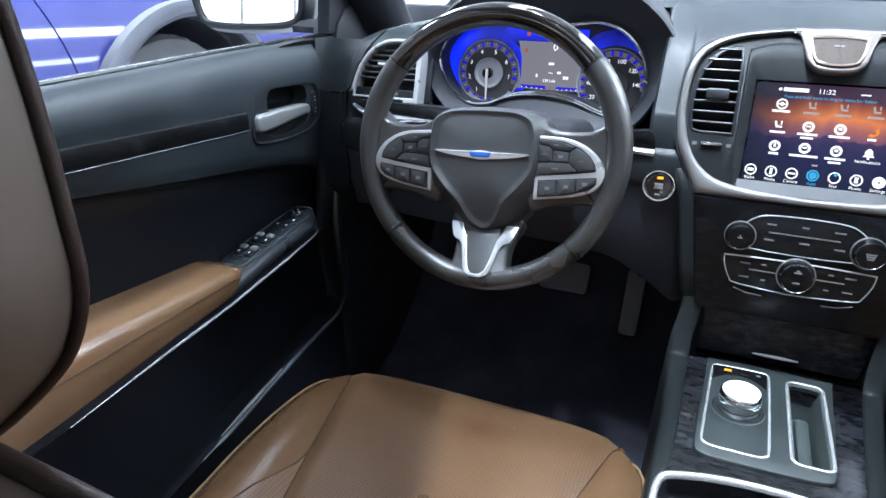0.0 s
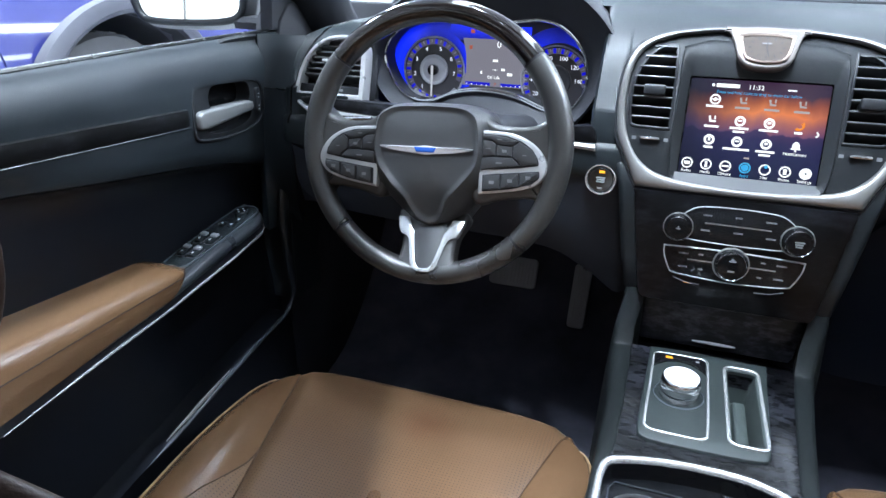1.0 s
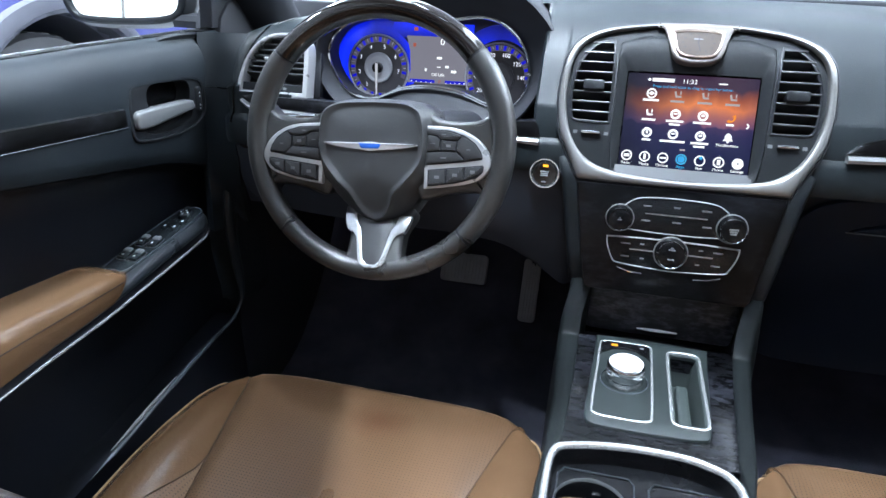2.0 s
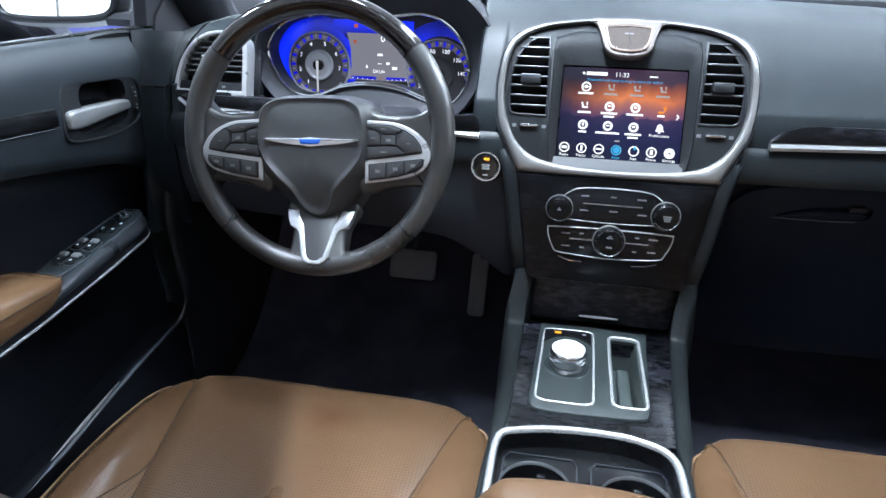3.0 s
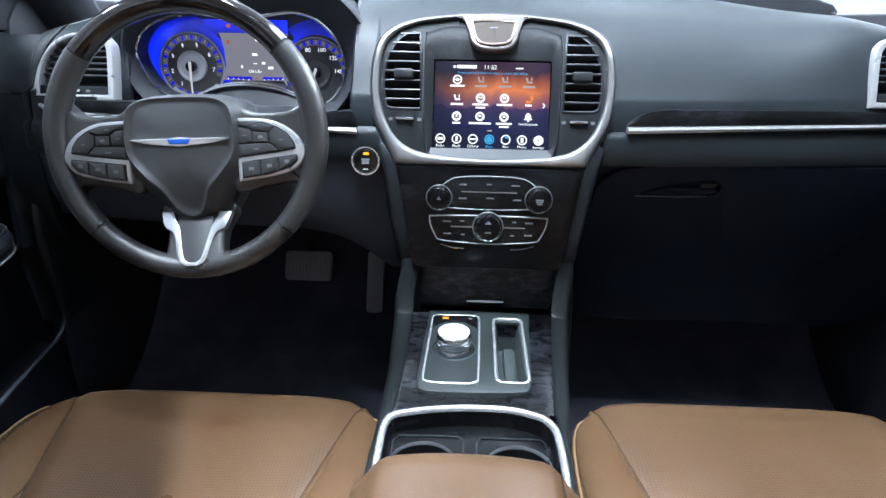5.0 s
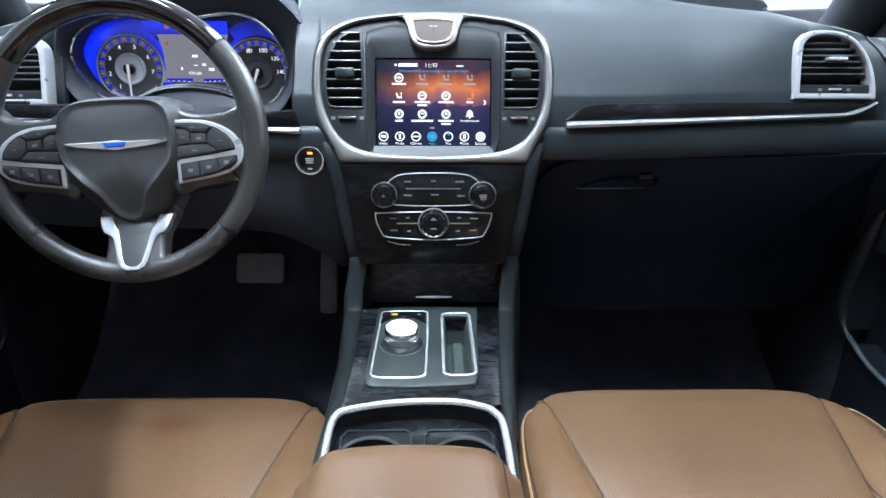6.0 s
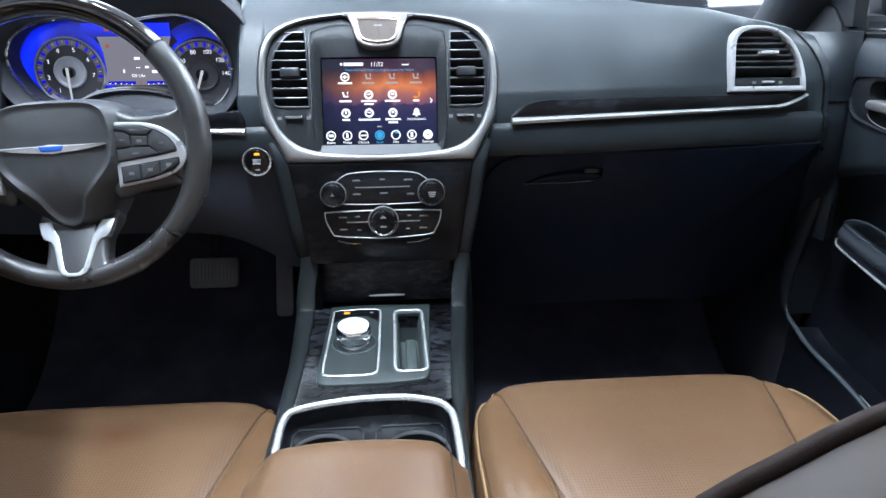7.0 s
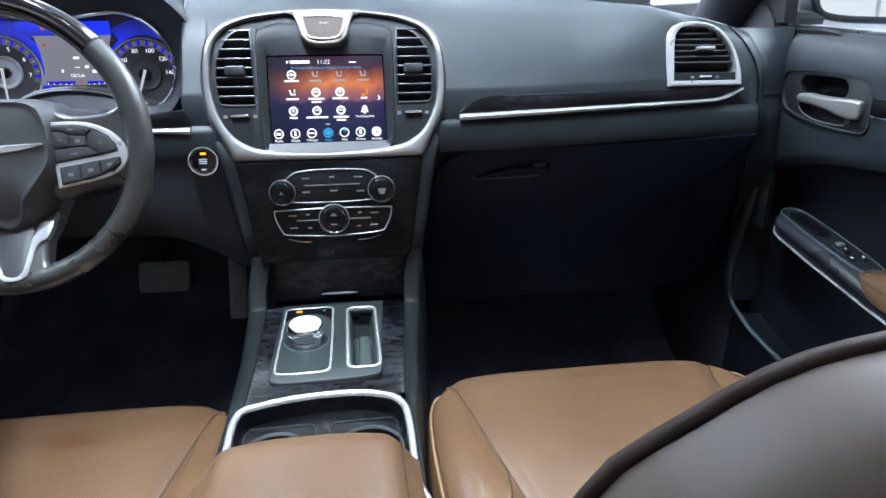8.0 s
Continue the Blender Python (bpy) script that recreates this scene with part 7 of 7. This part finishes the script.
    seam = [p + Vector((0, -0.0006, 0.004)) for p in min(lead, key=lambda q: abs(q[0].z - 0.752))[1:11]]
    part("corner_seam", tube(seam, 0.0010, seg=6), SHADEBLACK, d)
    # outer skin and glass
    part("outer_skin", loft([[Vector((s * 0.90, y, 0.02)), Vector((s * 0.945, y, 0.45)), Vector((s * 0.925, y, belt(y) - 0.075 + dz)), Vector((s * 0.90, y, belt(y) - 0.060 + dz)), Vector((s * 0.89, y, 0.4))] for y in lin(-0.02, 1.30, 8)], True, True, True), BODYGREY, d, "grey painted outer door skin")
    gl = part("window_pane", sheet(lambda u, v: (s * (0.822 - 0.17 * v ** 1.2), -0.02 + (1.15 - 0.42 * v) * u, belt(-0.02 + 1.15 * u) + dz + (1.235 - belt(0.5)) * v), lin(0, 1, 8), lin(0, 1, 6)), GLASS, d, "clear side window, shut")
    gl.visible_shadow = False
    return d


make_door(-1, "door_1", "dark grey driver's door lining with tan armrest pad, shut", True)
make_door(1, "door_2", "dark grey passenger door lining with tan armrest pad, shut", False)

# door mirrors
for s, zz, lab in ((-1, 0.0, "driver's side door mirror in a dark housing"), (1, 0.012, "passenger side door mirror in a dark housing")):
    dm_ = root("door_mirror", (s * 0.90, 1.16, 0.84), lab, "mirror", "door mirrors")
    m = plane_m((s * 1.010, 1.150, 0.925 + zz), (1, -s * 0.20, 0), (0, 0.06, 1))
    o = resample(spline([Vector((s * a, b)) for a, b in ((-0.105, -0.050), (-0.112, 0.0), (-0.10, 0.055), (0, 0.072), (0.095, 0.060), (0.115, 0.0), (0.100, -0.058), (0.06, -0.072), (-0.06, -0.068))], 6), 80)
    part("glass", slab(m, inset(o, 0.008), -0.006, -0.002), MIRROR, dm_, "mirror glass")
    part("glass_rim", inner_ring(m, inset(o, -0.004), 0.013, -0.02, 0.006), PLASTIC, dm_, "dark mirror rim")
    c = sum(o, Vector((0, 0))) / len(o)
    part("housing", loft([lift(m, inset(o, -0.004), -0.004), lift(m, inset(o, -0.010), -0.03), lift(m, inset(o, -0.004), -0.075), [m @ Vector((*(p.lerp(c, 0.45)), -0.115)) for p in o]], True, False, True), BODYGREY, dm_, "grey painted mirror housing", sharp=70)
    part("bracket", loft([[Vector((s * x, 1.175 + dy, z + zz)) for dy, z in ((-0.012, 0.850), (-0.016, 0.862), (-0.010, 0.872), (0.02, 0.876), (0.04, 0.868), (0.04, 0.850))] for x in (0.815, 0.86, 0.92)], True, True, True), DARK, dm_)
    part("sail_panel", slab(plane_m((s * 0.806, 1.13, 0.86 + zz), Y * -s, Z), [Vector((-s * a, b)) for a, b in ((-0.03, -0.005), (0.12, -0.005), (0.12, 0.03), (0.02, 0.12), (-0.02, 0.12))], -0.02, 0.004, 0.003), DARK, dm_, "black triangular sail panel")

# ---------- the blue car outside ----------
blue = root("parked_car", (-2.9, 1.0, -0.15), "blue pickup parked alongside with grey wheel arch flares", "car")
BXC = -2.20
WZ, WR = 0.30, 0.445      # wheels


def side_x(z):
    return BXC + 0.03 - 1.25 * max(0.0, z - 0.56) ** 1.7 - 0.10 * max(0.0, 0.55 - z) ** 1.5


XC = BXC - 0.95      # middle of the parked car


def car_ring(y, top=1.10):
    """Cross-section: one flank, the crowned bonnet or shoulder, the other flank; drawn in at nose and tail."""
    k = 1 - 0.10 * max(0.0, (y - 3.25) / 0.35) ** 2 - 0.06 * max(0.0, (-1.75 - y) / 0.35) ** 2
    near = [(side_x(z) - XC, z) for z in lin(0.10, top, 20)]
    crown = [(near[-1][0] * c, top + 0.05 * (1 - c * c)) for c in lin(0.85, -0.85, 10)]
    far = [(-x, z) for x, z in near[::-1]]
    return [Vector((XC + x * k, y, 0.6 + (z - 0.6) * k)) for x, z in near + crown + far]


AXLES = ((2.27, 2.20), (-1.15, -1.15))      # middles of arch and wheel
for a, b, nm in ((-2.10, -0.350, "rear_wing"), (-0.342, 1.690, "side_door"), (1.698, 3.60, "front_wing")):
    bm = loft([car_ring(y) for y in lin(a, b, 18)], True, True, True)
    if nm != "side_door":
        ya = AXLES[0 if nm == "front_wing" else 1][0]
        bm = carve(bm, lathe(plane_m((BXC + 0.2, ya, 0.29), Y, Z), [(0.530, -0.7), (0.530, 0.3)], 48, solid=True), lathe(plane_m((2 * XC - BXC - 0.2, ya, 0.29), -Y, Z), [(0.530, -0.7), (0.530, 0.3)], 48, solid=True))
    part(nm, bm, BLUEPAINT, blue, "glossy blue painted body side", sharp=50)
# cab: dark glass below a blue roof
cab = [(-0.95, 0.64, 1.12), (-0.90, 0.60, 1.28), (-0.82, 0.54, 1.38)]
rows = []
for k, (y0, half, z) in enumerate(cab):
    y1 = 1.75 - 0.30 * k
    rows.append([Vector((XC + x, y, z)) for x, y in ((half, y0), (half, (y0 + y1) / 2), (half * 0.97, y1), (0, y1 + 0.10), (-half * 0.97, y1), (-half, (y0 + y1) / 2), (-half, y0), (0, y0 - 0.05))])
part("cab_glass", loft(rows, True, True, True), SWITCH, blue, "dark tinted cab glass", sharp=40)
mid = Vector((XC, 0.2, 1.38))
part("cab_roof", loft([[mid + (q - mid) * k + Vector((0, 0, dz)) for q in rows[-1]] for k, dz in ((1.03, -0.005), (1.03, 0.015), (0.92, 0.040), (0.5, 0.050))], True, True, True), BLUEPAINT, blue, "blue cab roof", sharp=50)
for ya, yw in AXLES:
    for sd in (1, -1):
        am = plane_m((XC + sd * (BXC + 0.030 - XC), ya, 0.29), Y * sd, Z)
        rings = []
        for r, n in ((0.600, -0.02), (0.596, 0.018), (0.576, 0.036), (0.552, 0.040), (0.534, 0.026), (0.526, -0.10)):
            rings.append([am @ Vector((r * math.cos(a), r * math.sin(a), n)) for a in lin(radians(-25), radians(205), 50)])
        part("arch_flare", loft(rings, False), ARCHGREY, blue, "grey plastic wheel arch flare")
        part("arch_liner", loft([[am @ Vector((r * math.cos(a), r * math.sin(a), n)) for a in lin(0, 2 * math.pi, 40)] for r, n in ((0.529, 0.0), (0.525, -0.6), (0.05, -0.6))], False), DARK, blue)
        wm_ = plane_m((XC + sd * (BXC - 0.06 - XC), yw, WZ), Y * sd, Z)
        wheel = part("road_wheel", lathe(wm_, [(0.27, -0.24), (0.41, -0.24), (WR, -0.20), (WR, -0.02), (0.432, 0.02), (0.40, 0.035), (0.30, 0.03), (0.285, 0.015), (0.27, -0.02)], 64), TYRE, blue, "black tyre with shallow tread")
        part("rim", lathe(wm_, [(0.282, -0.1), (0.282, 0.012), (0.27, 0.015), (0.22, -0.02), (0.10, -0.01), (0.06, 0.01), (0, 0.01)], 40), SATIN, wheel)
        for k in range(40):
            a = 2 * math.pi * k / 40
            part("tread_block", block(plane_m(wm_ @ Vector((WR * math.cos(a), WR * math.sin(a), -0.03)), wm_.to_3x3() @ Vector((0, 0, 1)), wm_.to_3x3() @ Vector((-math.sin(a), math.cos(a), 0))) @ Matrix.Translation((-0.035, 0, -0.004)), 0.09, 0.036, 0.012, 0), TYRE, wheel)
